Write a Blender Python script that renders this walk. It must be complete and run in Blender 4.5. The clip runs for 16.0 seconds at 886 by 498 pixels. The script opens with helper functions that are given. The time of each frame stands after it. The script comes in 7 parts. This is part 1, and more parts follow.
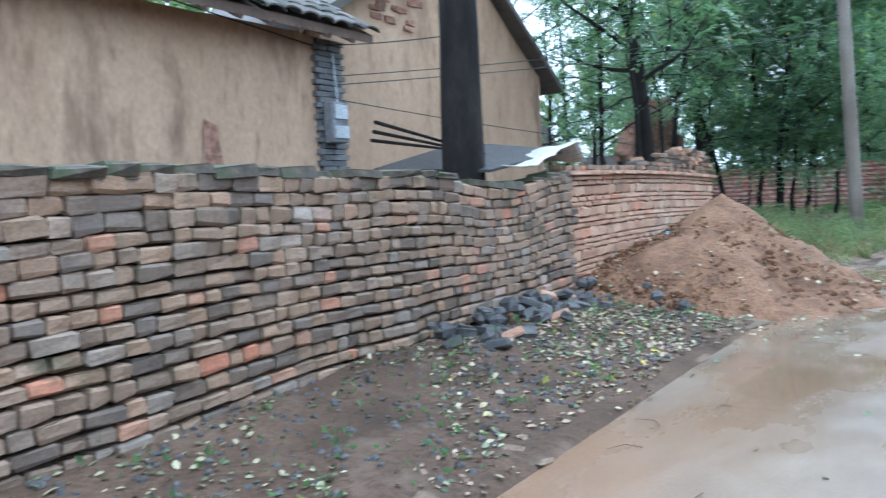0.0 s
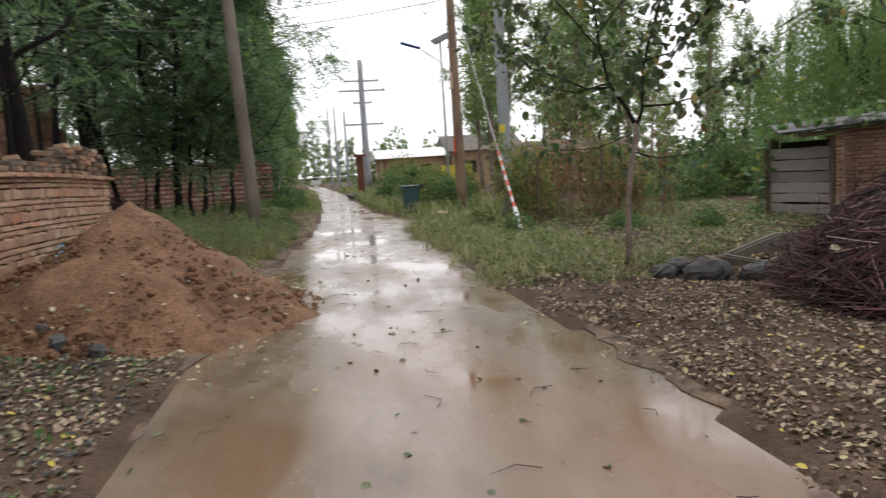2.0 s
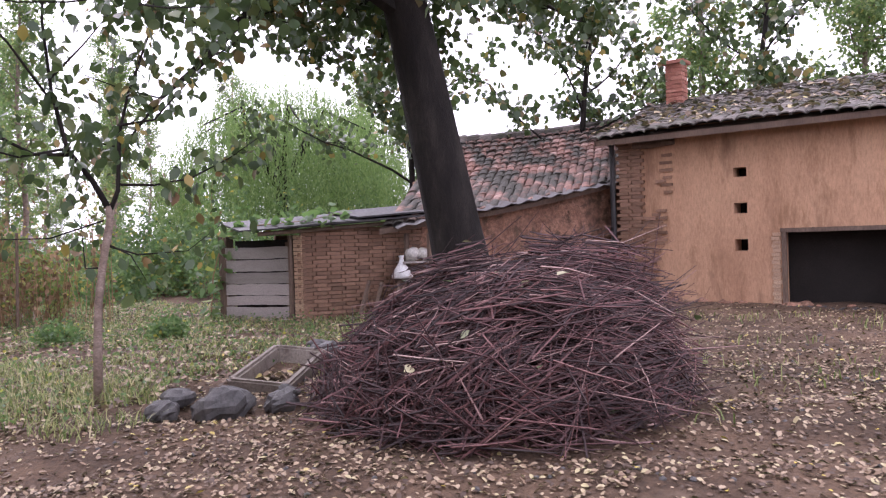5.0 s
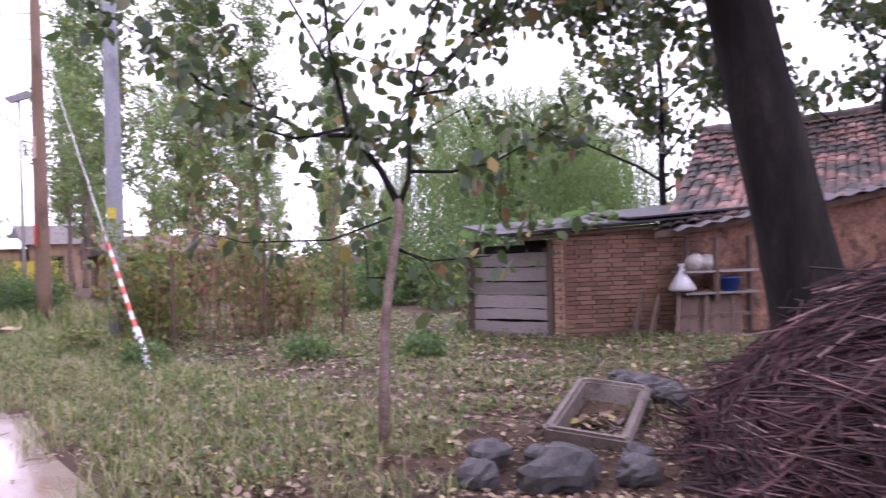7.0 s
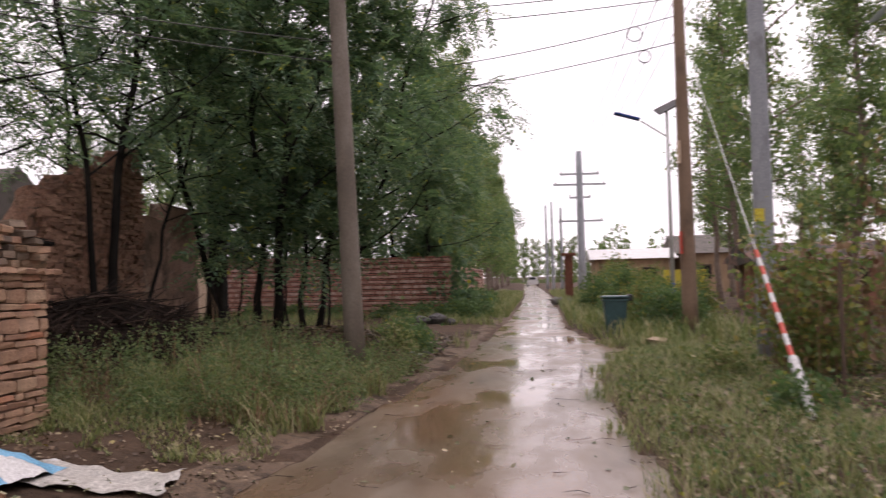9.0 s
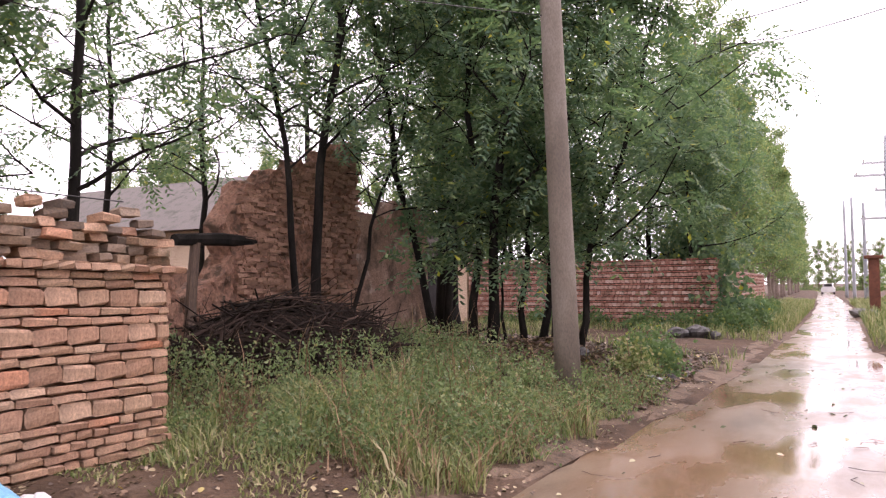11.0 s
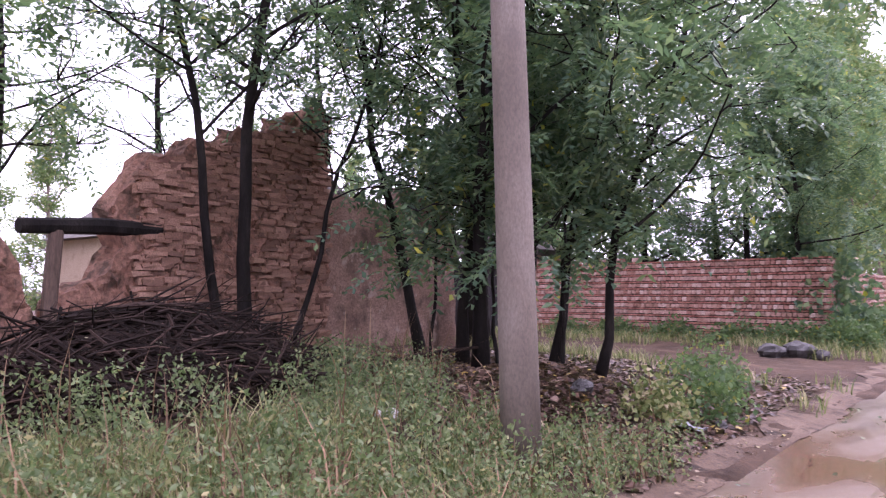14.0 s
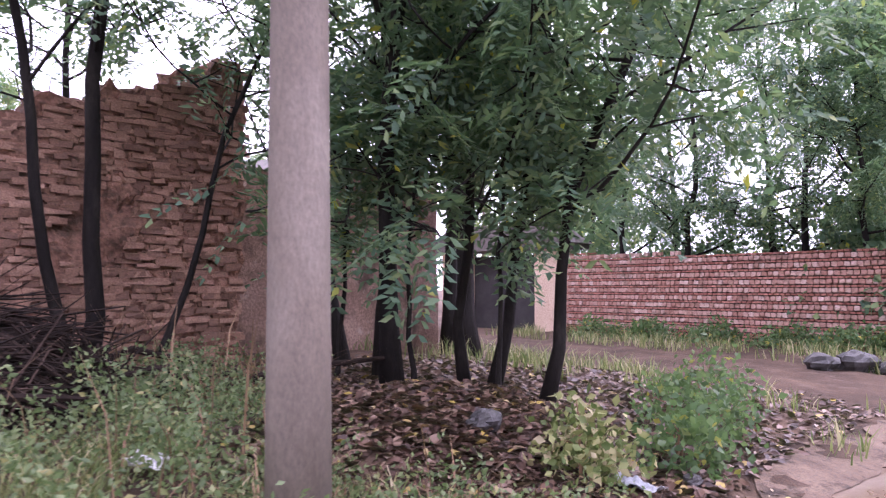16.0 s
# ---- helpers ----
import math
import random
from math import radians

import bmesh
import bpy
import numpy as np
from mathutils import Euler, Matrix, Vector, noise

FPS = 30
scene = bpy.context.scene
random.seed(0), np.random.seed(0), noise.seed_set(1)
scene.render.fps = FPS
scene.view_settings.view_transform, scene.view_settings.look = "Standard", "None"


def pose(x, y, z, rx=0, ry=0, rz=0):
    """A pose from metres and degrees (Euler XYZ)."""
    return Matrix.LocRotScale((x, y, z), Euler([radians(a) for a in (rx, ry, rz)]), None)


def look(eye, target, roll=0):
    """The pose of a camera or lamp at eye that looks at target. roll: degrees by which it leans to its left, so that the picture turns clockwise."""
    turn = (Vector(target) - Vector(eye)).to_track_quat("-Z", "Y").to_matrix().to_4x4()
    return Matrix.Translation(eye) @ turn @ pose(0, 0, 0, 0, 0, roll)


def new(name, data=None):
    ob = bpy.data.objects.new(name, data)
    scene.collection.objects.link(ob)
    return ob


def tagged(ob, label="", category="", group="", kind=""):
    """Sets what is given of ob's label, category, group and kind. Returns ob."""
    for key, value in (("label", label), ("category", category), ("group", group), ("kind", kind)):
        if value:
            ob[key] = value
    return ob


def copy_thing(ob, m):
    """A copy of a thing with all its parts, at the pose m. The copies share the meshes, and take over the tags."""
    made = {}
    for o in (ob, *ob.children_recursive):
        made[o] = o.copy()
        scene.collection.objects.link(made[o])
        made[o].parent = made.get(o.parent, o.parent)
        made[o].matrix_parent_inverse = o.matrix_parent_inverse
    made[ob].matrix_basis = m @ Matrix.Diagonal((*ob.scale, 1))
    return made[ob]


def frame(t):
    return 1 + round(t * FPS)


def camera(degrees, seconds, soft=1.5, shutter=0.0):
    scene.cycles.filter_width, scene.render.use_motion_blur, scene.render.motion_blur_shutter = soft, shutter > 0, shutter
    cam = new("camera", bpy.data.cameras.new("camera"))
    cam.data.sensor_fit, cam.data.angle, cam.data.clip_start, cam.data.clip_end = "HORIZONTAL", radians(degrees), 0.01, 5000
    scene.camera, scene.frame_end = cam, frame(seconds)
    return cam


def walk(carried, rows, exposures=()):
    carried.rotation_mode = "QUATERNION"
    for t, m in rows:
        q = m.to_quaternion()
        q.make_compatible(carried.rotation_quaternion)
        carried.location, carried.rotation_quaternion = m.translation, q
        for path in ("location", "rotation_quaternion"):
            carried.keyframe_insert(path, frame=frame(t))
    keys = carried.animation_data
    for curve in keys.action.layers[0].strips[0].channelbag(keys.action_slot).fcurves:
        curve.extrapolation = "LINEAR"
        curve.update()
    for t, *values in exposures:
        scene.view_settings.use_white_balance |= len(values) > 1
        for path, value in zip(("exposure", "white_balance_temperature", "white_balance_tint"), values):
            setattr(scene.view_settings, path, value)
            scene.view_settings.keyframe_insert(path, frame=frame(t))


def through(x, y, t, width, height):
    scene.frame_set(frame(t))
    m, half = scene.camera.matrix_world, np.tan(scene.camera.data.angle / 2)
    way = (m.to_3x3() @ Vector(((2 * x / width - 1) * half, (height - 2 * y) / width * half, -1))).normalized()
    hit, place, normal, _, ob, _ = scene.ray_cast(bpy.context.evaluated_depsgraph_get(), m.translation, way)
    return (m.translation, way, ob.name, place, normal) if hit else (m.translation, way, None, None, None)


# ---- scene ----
cam = camera(60.9, 16.0, soft=1.25, shutter=0.3)
METRES, EYE, TILT, LEAN, TURN = 16.5, 1.27, 0.0, 0.0, 35.4
ROWS = [
    (0.0, 0.0, 0.0, 0.0, -0.16, -3.16, 2.99),
    (0.5, 0.001, 0.0226, 0.0014, -12.14, -3.89, 3.39),
    (1.0, 0.0075, 0.0447, 0.0018, -24.02, -4.71, 3.71),
    (1.5, 0.0153, 0.068, 0.004, -34.74, -5.4, 3.74),
    (2.0, 0.0215, 0.0918, 0.0065, -44.49, -6.01, 3.69),
    (2.5, 0.0335, 0.1135, 0.0068, -54.34, -6.04, 3.53),
    (3.0, 0.046, 0.1328, 0.0065, -65.03, -3.83, 3.21),
    (3.5, 0.0607, 0.149, 0.0069, -77.67, -2.79, 2.86),
    (6.0, 0.1574, 0.2317, 0.0086, -89.16, -0.69, 1.85),
    (6.5, 0.1841, 0.253, 0.0081, -83.55, -0.28, 1.82),
    (7.0, 0.2064, 0.276, 0.0083, -73.92, 0.24, 1.87),
    (7.5, 0.2314, 0.2928, 0.0073, -64.17, 0.71, 1.94),
    (8.0, 0.2567, 0.314, 0.0063, -53.24, 1.24, 1.86),
    (8.5, 0.2797, 0.335, 0.0076, -39.0, 1.84, 1.63),
    (9.0, 0.3038, 0.3592, 0.0093, -27.48, 2.28, 1.36),
    (9.5, 0.321, 0.3868, 0.0098, -18.03, 2.52, 0.98),
    (10.0, 0.3438, 0.4148, 0.0092, -11.64, 2.68, 0.8),
    (12.5, 0.4474, 0.5504, 0.0092, -5.71, 2.93, 0.4),
    (13.0, 0.4686, 0.5826, 0.0099, -5.05, 2.95, 0.35),
    (13.5, 0.4913, 0.6095, 0.0101, -2.85, 3.09, 0.33),
    (14.0, 0.5121, 0.6396, 0.009, 1.74, 3.17, 0.15),
    (14.5, 0.5392, 0.6694, 0.0084, 4.88, 3.22, 0.09),
    (15.0, 0.56, 0.7017, 0.0083, 6.04, 3.21, -0.02),
    (15.5, 0.5821, 0.7362, 0.0073, 6.81, 3.19, -0.07),
    (16.0, 0.5995, 0.7745, 0.0054, 7.21, 3.11, -0.1),
]
walk(cam, [(t, pose(0, 0, EYE, TILT, LEAN, TURN) @ pose(METRES * x, METRES * y, METRES * z, 90 + pitch, roll, yaw)) for t, x, y, z, yaw, pitch, roll in ROWS],
     [(0.0, 1.55, 4850, 4), (1.0, 0.8, 5850, 8), (1.5, 0.35, 6400, 13), (2.5, 0.35, 6600, 14), (3.5, 0.85, 6600, 16), (6.0, 1.4, 5900, 45), (7.0, 1.25, 5900, 48), (8.0, 0.12, 6500, 36), (8.5, 0.05, 6800, 32), (9.0, 0.2, 6900, 30), (10.0, 1.0, 7000, 30), (12.5, 1.4, 6100, 48), (14.0, 1.6, 5900, 50), (16.0, 1.9, 5800, 47)])

# ---- light: overcast, just after rain ----
world = bpy.data.worlds.new("overcast")
scene.world = world
world.use_nodes = True
wn, wl = world.node_tree.nodes, world.node_tree.links
sky = wn.new("ShaderNodeTexSky")
sky.sky_type, sky.sun_disc = "NISHITA", False
sky.sun_elevation, sky.sun_rotation = radians(55), radians(20)
sky.air_density, sky.dust_density, sky.ozone_density = 1.0, 1.0, 1.0
hsv = wn.new("ShaderNodeHueSaturation")
hsv.inputs["Saturation"].default_value = 0.12
hsv.inputs["Value"].default_value = 1.0
wl.new(sky.outputs[0], hsv.inputs["Color"])
cloud = wn.new("ShaderNodeMix")
cloud.data_type = "RGBA"
cloud.inputs[0].default_value, cloud.inputs[7].default_value = 0.8, (9.6, 9.9, 10.2, 1)
wl.new(hsv.outputs[0], cloud.inputs[6])
wl.new(cloud.outputs[2], wn["Background"].inputs["Color"])
wn["Background"].inputs["Strength"].default_value = 0.12
sun = new("sun", bpy.data.lights.new("sun", "SUN"))
sun.data.energy, sun.data.angle, sun.data.color = 1.0, radians(40), (1.0, 0.97, 0.93)
sun.matrix_world = look((0, 0, 60), (-11, -32, 0))

# ---- materials ----
def nodes_of(name):
    m = bpy.data.materials.new(name)
    m.use_nodes = True
    return m, m.node_tree.nodes, m.node_tree.links, m.node_tree.nodes["Principled BSDF"]


def ramp(n, l, fac, stops):
    r = n.new("ShaderNodeValToRGB")
    while len(r.color_ramp.elements) < len(stops):
        r.color_ramp.elements.new(0.5)
    for e, (p, c) in zip(r.color_ramp.elements, stops):
        e.position, e.color = p, (*c, 1)
    l.new(fac, r.inputs[0])
    return r.outputs[0]


def noise_tex(n, l, co, scale, detail=6, rough=0.6):
    t = n.new("ShaderNodeTexNoise")
    t.inputs["Scale"].default_value, t.inputs["Detail"].default_value, t.inputs["Roughness"].default_value = scale, detail, rough
    l.new(co, t.inputs["Vector"])
    return t.outputs["Fac"]


def mixed(n, l, fac, a, b, how="MIX"):
    x = n.new("ShaderNodeMix")
    x.data_type, x.blend_type = "RGBA", how
    for sock, v in ((x.inputs[0], fac), (x.inputs[6], a), (x.inputs[7], b)):
        if isinstance(v, (int, float)):
            sock.default_value = v
        elif isinstance(v, tuple):
            sock.default_value = (*v, 1)
        else:
            l.new(v, sock)
    return x.outputs[2]


def surface(name, stops, scale=3.0, fine=40.0, rough=(0.6, 0.9), bump=0.3, spots=None, stretch=(1, 1, 1), island=None, piece=None, metal=0.0, spec=0.4, depth=0.02, speckle=0.8):
    """A worn surface: broad colour patches, fine grain, uneven gloss and relief. spots: (colour, scale, low, high).
    island / piece: colour stops picked for each joined piece or each object."""
    m, n, l, b = nodes_of(name)
    tc = n.new("ShaderNodeTexCoord")
    mp = n.new("ShaderNodeMapping")
    mp.inputs["Scale"].default_value = stretch
    l.new(tc.outputs["Object"], mp.inputs[0])
    co = mp.outputs[0]
    broad, grain = noise_tex(n, l, co, scale), noise_tex(n, l, co, fine, 4, 0.7)
    k = len(stops) - 1
    col = ramp(n, l, broad, [(0.28 + 0.44 * i / max(k, 1), c) for i, c in enumerate(stops)])
    if island or piece:
        rnd = n.new("ShaderNodeNewGeometry").outputs["Random Per Island"] if island else n.new("ShaderNodeObjectInfo").outputs["Random"]
        sel = ramp(n, l, rnd, island or piece)
        col = mixed(n, l, 0.25, sel, col)
    col = mixed(n, l, speckle, col, ramp(n, l, grain, [(0.3, (0.22, 0.22, 0.22)), (0.7, (0.78, 0.78, 0.78))]), "OVERLAY")
    if spots:
        for c, sc, lo, hi in spots:
            col = mixed(n, l, ramp(n, l, noise_tex(n, l, co, sc, 5, 0.65), [(lo, (0, 0, 0)), (hi, (1, 1, 1))]), col, c)
    l.new(col, b.inputs["Base Color"])
    l.new(ramp(n, l, grain, [(0.3, (rough[0],) * 3), (0.7, (rough[1],) * 3)]), b.inputs["Roughness"])
    b.inputs["Metallic"].default_value, b.inputs["Specular IOR Level"].default_value = metal, spec
    if bump:
        bp = n.new("ShaderNodeBump")
        bp.inputs["Strength"].default_value, bp.inputs["Distance"].default_value = bump, depth
        l.new(mixed(n, l, 0.5, broad, grain), bp.inputs["Height"])
        l.new(bp.outputs[0], b.inputs["Normal"])
    return m


def foliage(name, stops, rough=0.45, through=0.45):
    """Leaves: each leaf takes its own green, lets some light through and shines a little, wet."""
    m, n, l, b = nodes_of(name)
    rnd = n.new("ShaderNodeNewGeometry").outputs["Random Per Island"]
    col = ramp(n, l, rnd, stops)
    l.new(col, b.inputs["Base Color"])
    b.inputs["Roughness"].default_value, b.inputs["Specular IOR Level"].default_value = rough, 0.35
    tr = n.new("ShaderNodeBsdfTranslucent")
    l.new(mixed(n, l, 0.5, col, (0.2, 0.36, 0.09)), tr.inputs["Color"])
    mx = n.new("ShaderNodeMixShader")
    mx.inputs[0].default_value = through
    l.new(b.outputs[0], mx.inputs[1])
    l.new(tr.outputs[0], mx.inputs[2])
    l.new(mx.outputs[0], n["Material Output"].inputs["Surface"])
    return m


OLD = [(0.0, (0.055, 0.05, 0.047)), (0.16, (0.15, 0.105, 0.072)), (0.3, (0.26, 0.17, 0.105)), (0.42, (0.10, 0.09, 0.082)), (0.55, (0.31, 0.205, 0.13)), (0.68, (0.17, 0.135, 0.105)), (0.78, (0.27, 0.165, 0.098)), (0.87, (0.20, 0.18, 0.155)), (0.93, (0.32, 0.22, 0.145)), (0.975, (0.42, 0.15, 0.08)), (1.0, (0.36, 0.31, 0.26))]
RED = [(0.0, (0.24, 0.12, 0.075)), (0.22, (0.38, 0.225, 0.14)), (0.45, (0.46, 0.30, 0.195)), (0.62, (0.33, 0.18, 0.115)), (0.8, (0.42, 0.235, 0.15)), (0.92, (0.50, 0.345, 0.235)), (1.0, (0.48, 0.17, 0.085))]
FAR_RED = [(0.0, (0.24, 0.085, 0.06)), (0.5, (0.33, 0.13, 0.09)), (1.0, (0.42, 0.19, 0.14))]
FAR_PALE = [(0.0, (0.26, 0.11, 0.08)), (0.35, (0.38, 0.21, 0.16)), (0.8, (0.46, 0.30, 0.24)), (1.0, (0.55, 0.42, 0.36))]
M = {}
MOSS = ((0.06, 0.065, 0.035), 2.2, 0.58, 0.72)
for key, pal in (("old", OLD), ("red", RED), ("far_red", FAR_RED), ("far_pale", FAR_PALE)):
    for how in ("piece", "island"):
        M[key + "_" + how] = surface("brick_" + key + "_" + how, [pal[0][1], pal[2][1], pal[len(pal) // 2][1]], 9, 70, (0.55, 0.9), 0.5, spots=[MOSS] if key == "old" else [((0.16, 0.11, 0.08), 3.0, 0.55, 0.75)], depth=0.012, **{how: pal})
M["mortar"] = surface("earth_mortar", [(0.04, 0.03, 0.022), (0.09, 0.065, 0.045)], 4, 60, (0.8, 1), 0.6)
M["soil"] = surface("damp_soil", [(0.038, 0.025, 0.016), (0.078, 0.050, 0.033), (0.13, 0.085, 0.055)], 1.3, 30, (0.75, 1.0), 1.0, spec=0.2, spots=[((0.13, 0.092, 0.066), 2.5, 0.56, 0.72)], depth=0.04)
M["washed_mud"] = surface("washed_mud", [(0.09, 0.064, 0.044), (0.145, 0.10, 0.068), (0.20, 0.145, 0.10)], 2.5, 35, (0.6, 1.0), 1.0, spec=0.25, spots=[((0.04, 0.028, 0.019), 4, 0.52, 0.66)], depth=0.03)
M["clay_joint"] = surface("clay_joint", [(0.12, 0.075, 0.048), (0.20, 0.13, 0.085)], 4, 60, (0.8, 1), 0.6)
M["heap"] = surface("red_earth", [(0.105, 0.052, 0.026), (0.175, 0.09, 0.045), (0.24, 0.13, 0.07)], 3.5, 28, (0.75, 1), 1.0, depth=0.05)
M["mud_wall"] = surface("ruined_mud_wall", [(0.18, 0.095, 0.065), (0.30, 0.162, 0.11), (0.38, 0.22, 0.155)], 2.2, 18, (0.85, 1), 1.0, spots=[((0.12, 0.075, 0.05), 5, 0.5, 0.62)], depth=0.06)
M["plaster"] = surface("straw_clay_plaster", [(0.34, 0.225, 0.145), (0.43, 0.295, 0.19), (0.48, 0.34, 0.225)], 1.4, 45, (0.85, 1), 0.45, spots=[((0.15, 0.09, 0.058), 1.3, 0.54, 0.70), ((0.28, 0.18, 0.11), 7, 0.55, 0.7)], stretch=(1, 1, 0.3), speckle=0.4)
M["clay_plaster"] = surface("stained_clay_plaster", [(0.34, 0.19, 0.115), (0.44, 0.26, 0.16), (0.49, 0.305, 0.19)], 1.4, 45, (0.85, 1), 0.5, spots=[((0.13, 0.065, 0.038), 1.0, 0.55, 0.68), ((0.27, 0.15, 0.085), 5, 0.55, 0.7)], stretch=(1, 1, 0.3), speckle=0.4)
M["faded_plaster"] = surface("faded_ruin_plaster", [(0.20, 0.125, 0.09), (0.28, 0.18, 0.135), (0.36, 0.245, 0.19)], 1.6, 30, (0.85, 1), 0.8, spots=[((0.10, 0.07, 0.05), 2.2, 0.5, 0.66), ((0.42, 0.33, 0.27), 3.5, 0.6, 0.7)], depth=0.04)
M["plaster_light"] = surface("pale_plaster", [(0.52, 0.38, 0.27), (0.62, 0.48, 0.36)], 1.2, 30, (0.8, 1), 0.3, spots=[((0.4, 0.27, 0.18), 2.5, 0.55, 0.7)])
M["concrete_pole"] = surface("weathered_concrete", [(0.11, 0.09, 0.07), (0.175, 0.145, 0.115), (0.23, 0.20, 0.165)], 1.6, 60, (0.6, 0.9), 0.35, spots=[((0.12, 0.10, 0.085), 1.8, 0.56, 0.72)], stretch=(1, 1, 0.5), depth=0.01, speckle=0.5)
M["concrete_grey"] = surface("grey_concrete", [(0.27, 0.29, 0.31), (0.38, 0.40, 0.42)], 1.6, 60, (0.6, 0.85), 0.3, spots=[((0.15, 0.15, 0.15), 1.8, 0.58, 0.74)], stretch=(1, 1, 0.5), depth=0.01, speckle=0.5)
M["concrete_brown"] = surface("brown_concrete", [(0.20, 0.13, 0.085), (0.28, 0.19, 0.13)], 1.6, 60, (0.6, 0.85), 0.3, spots=[((0.12, 0.085, 0.06), 1.8, 0.56, 0.72)], stretch=(1, 1, 0.5), depth=0.01, speckle=0.5)
M["bark"] = surface("wet_bark", [(0.008, 0.007, 0.0063), (0.016, 0.0135, 0.012), (0.03, 0.026, 0.022)], 5, 35, (0.75, 1.0), 1.0, spec=0.2, stretch=(1, 1, 0.3), depth=0.02)
M["bark_pale"] = surface("pale_bark", [(0.12, 0.085, 0.065), (0.20, 0.15, 0.12), (0.27, 0.215, 0.18)], 6, 40, (0.55, 0.85), 0.5, stretch=(1, 1, 2.0), depth=0.006)
M["twig"] = surface("cut_twigs", [(0.025, 0.014, 0.013), (0.07, 0.038, 0.034)], 5, 50, (0.45, 0.8), 0.3, island=[(0, (0.010, 0.005, 0.005)), (0.45, (0.042, 0.017, 0.018)), (0.75, (0.115, 0.045, 0.045)), (0.93, (0.22, 0.105, 0.098)), (1, (0.45, 0.32, 0.28))])
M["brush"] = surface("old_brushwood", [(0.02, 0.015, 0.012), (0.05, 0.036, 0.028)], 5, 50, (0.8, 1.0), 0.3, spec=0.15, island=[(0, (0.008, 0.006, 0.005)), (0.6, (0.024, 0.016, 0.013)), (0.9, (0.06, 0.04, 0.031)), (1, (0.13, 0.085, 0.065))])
M["plank"] = surface("weathered_planks", [(0.188, 0.169, 0.156), (0.288, 0.263, 0.244), (0.375, 0.344, 0.325)], 3, 50, (0.6, 0.9), 0.5, stretch=(3, 0.4, 6), piece=[(0, (0.188, 0.169, 0.15)), (0.5, (0.3, 0.269, 0.25)), (1, (0.375, 0.325, 0.3))], depth=0.008)
M["timber"] = surface("brown_timber", [(0.09, 0.06, 0.045), (0.16, 0.11, 0.08)], 3, 50, (0.6, 0.9), 0.5, stretch=(1, 1, 0.2), depth=0.008)
M["moss_stone"] = surface("mossy_coping", [(0.05, 0.042, 0.032), (0.09, 0.075, 0.056), (0.15, 0.125, 0.10)], 6, 45, (0.6, 0.95), 0.9, spots=[((0.055, 0.065, 0.03), 3.5, 0.5, 0.62)])
M["tile_piece"] = surface("clay_roof_tile", [(0.14, 0.07, 0.055), (0.22, 0.12, 0.095)], 6, 50, (0.6, 0.9), 0.4, spots=[((0.055, 0.055, 0.045), 3, 0.46, 0.62)], piece=[(0, (0.09, 0.06, 0.05)), (0.4, (0.20, 0.105, 0.08)), (0.8, (0.30, 0.17, 0.14)), (1, (0.36, 0.24, 0.21))])
M["tile_island"] = surface("grey_roof_tile", [(0.07, 0.06, 0.05), (0.13, 0.11, 0.095)], 6, 50, (0.6, 0.9), 0.4, spots=[((0.05, 0.055, 0.035), 3, 0.5, 0.65)], island=[(0, (0.055, 0.05, 0.045)), (0.5, (0.11, 0.095, 0.085)), (1, (0.19, 0.165, 0.15))])
M["sheet"] = surface("corrugated_sheet", [(0.14, 0.145, 0.155), (0.24, 0.25, 0.265)], 2, 30, (0.4, 0.7), 0.2, spots=[((0.10, 0.08, 0.07), 4, 0.5, 0.7)], metal=0.2)
M["felt"] = surface("dark_felt", [(0.02, 0.02, 0.022), (0.045, 0.043, 0.043)], 3, 40, (0.4, 0.8), 0.4)
# near-black colour that stands in for the shade of unlit rooms
M["room_shade"] = surface("painted_room_shade", [(0.012, 0.01, 0.009), (0.02, 0.017, 0.015)], 3, 40, (0.9, 1), 0.1)
M["stone"] = surface("field_stone", [(0.09, 0.09, 0.085), (0.16, 0.155, 0.145), (0.21, 0.20, 0.185)], 4, 45, (0.45, 0.8), 0.6, spots=[MOSS])
M["plastic_sheet"] = surface("grey_plastic_sheet", [(0.42, 0.40, 0.37), (0.56, 0.54, 0.50)], 3, 30, (0.3, 0.6), 0.3)
M["white"] = surface("off_white", [(0.55, 0.55, 0.55), (0.7, 0.7, 0.69)], 3, 40, (0.3, 0.6), 0.15)
M["red_paint"] = surface("red_paint", [(0.55, 0.06, 0.04), (0.65, 0.10, 0.06)], 4, 40, (0.4, 0.6), 0.1)
M["blue_paint"] = surface("blue_paint", [(0.02, 0.06, 0.25), (0.03, 0.09, 0.33)], 4, 40, (0.35, 0.6), 0.1)
M["yellow"] = surface("yellow_paint", [(0.62, 0.5, 0.05), (0.7, 0.58, 0.09)], 4, 40, (0.5, 0.8), 0.1)
M["tarp"] = surface("blue_woven_tarp", [(0.12, 0.36, 0.55), (0.20, 0.47, 0.68)], 5, 60, (0.3, 0.55), 0.5, spots=[((0.09, 0.13, 0.14), 9, 0.62, 0.7)], depth=0.01)
M["bin"] = surface("green_plastic", [(0.035, 0.085, 0.09), (0.05, 0.115, 0.12)], 3, 40, (0.35, 0.55), 0.1)
M["rust"] = surface("rusty_steel", [(0.13, 0.045, 0.03), (0.22, 0.085, 0.05)], 4, 40, (0.6, 0.9), 0.3)
M["steel"] = surface("galvanised_steel", [(0.35, 0.36, 0.37), (0.48, 0.49, 0.50)], 4, 40, (0.35, 0.55), 0.1, metal=0.7)
M["cable"] = surface("black_cable", [(0.018, 0.018, 0.018), (0.03, 0.03, 0.03)], 4, 40, (0.5, 0.7), 0.0)
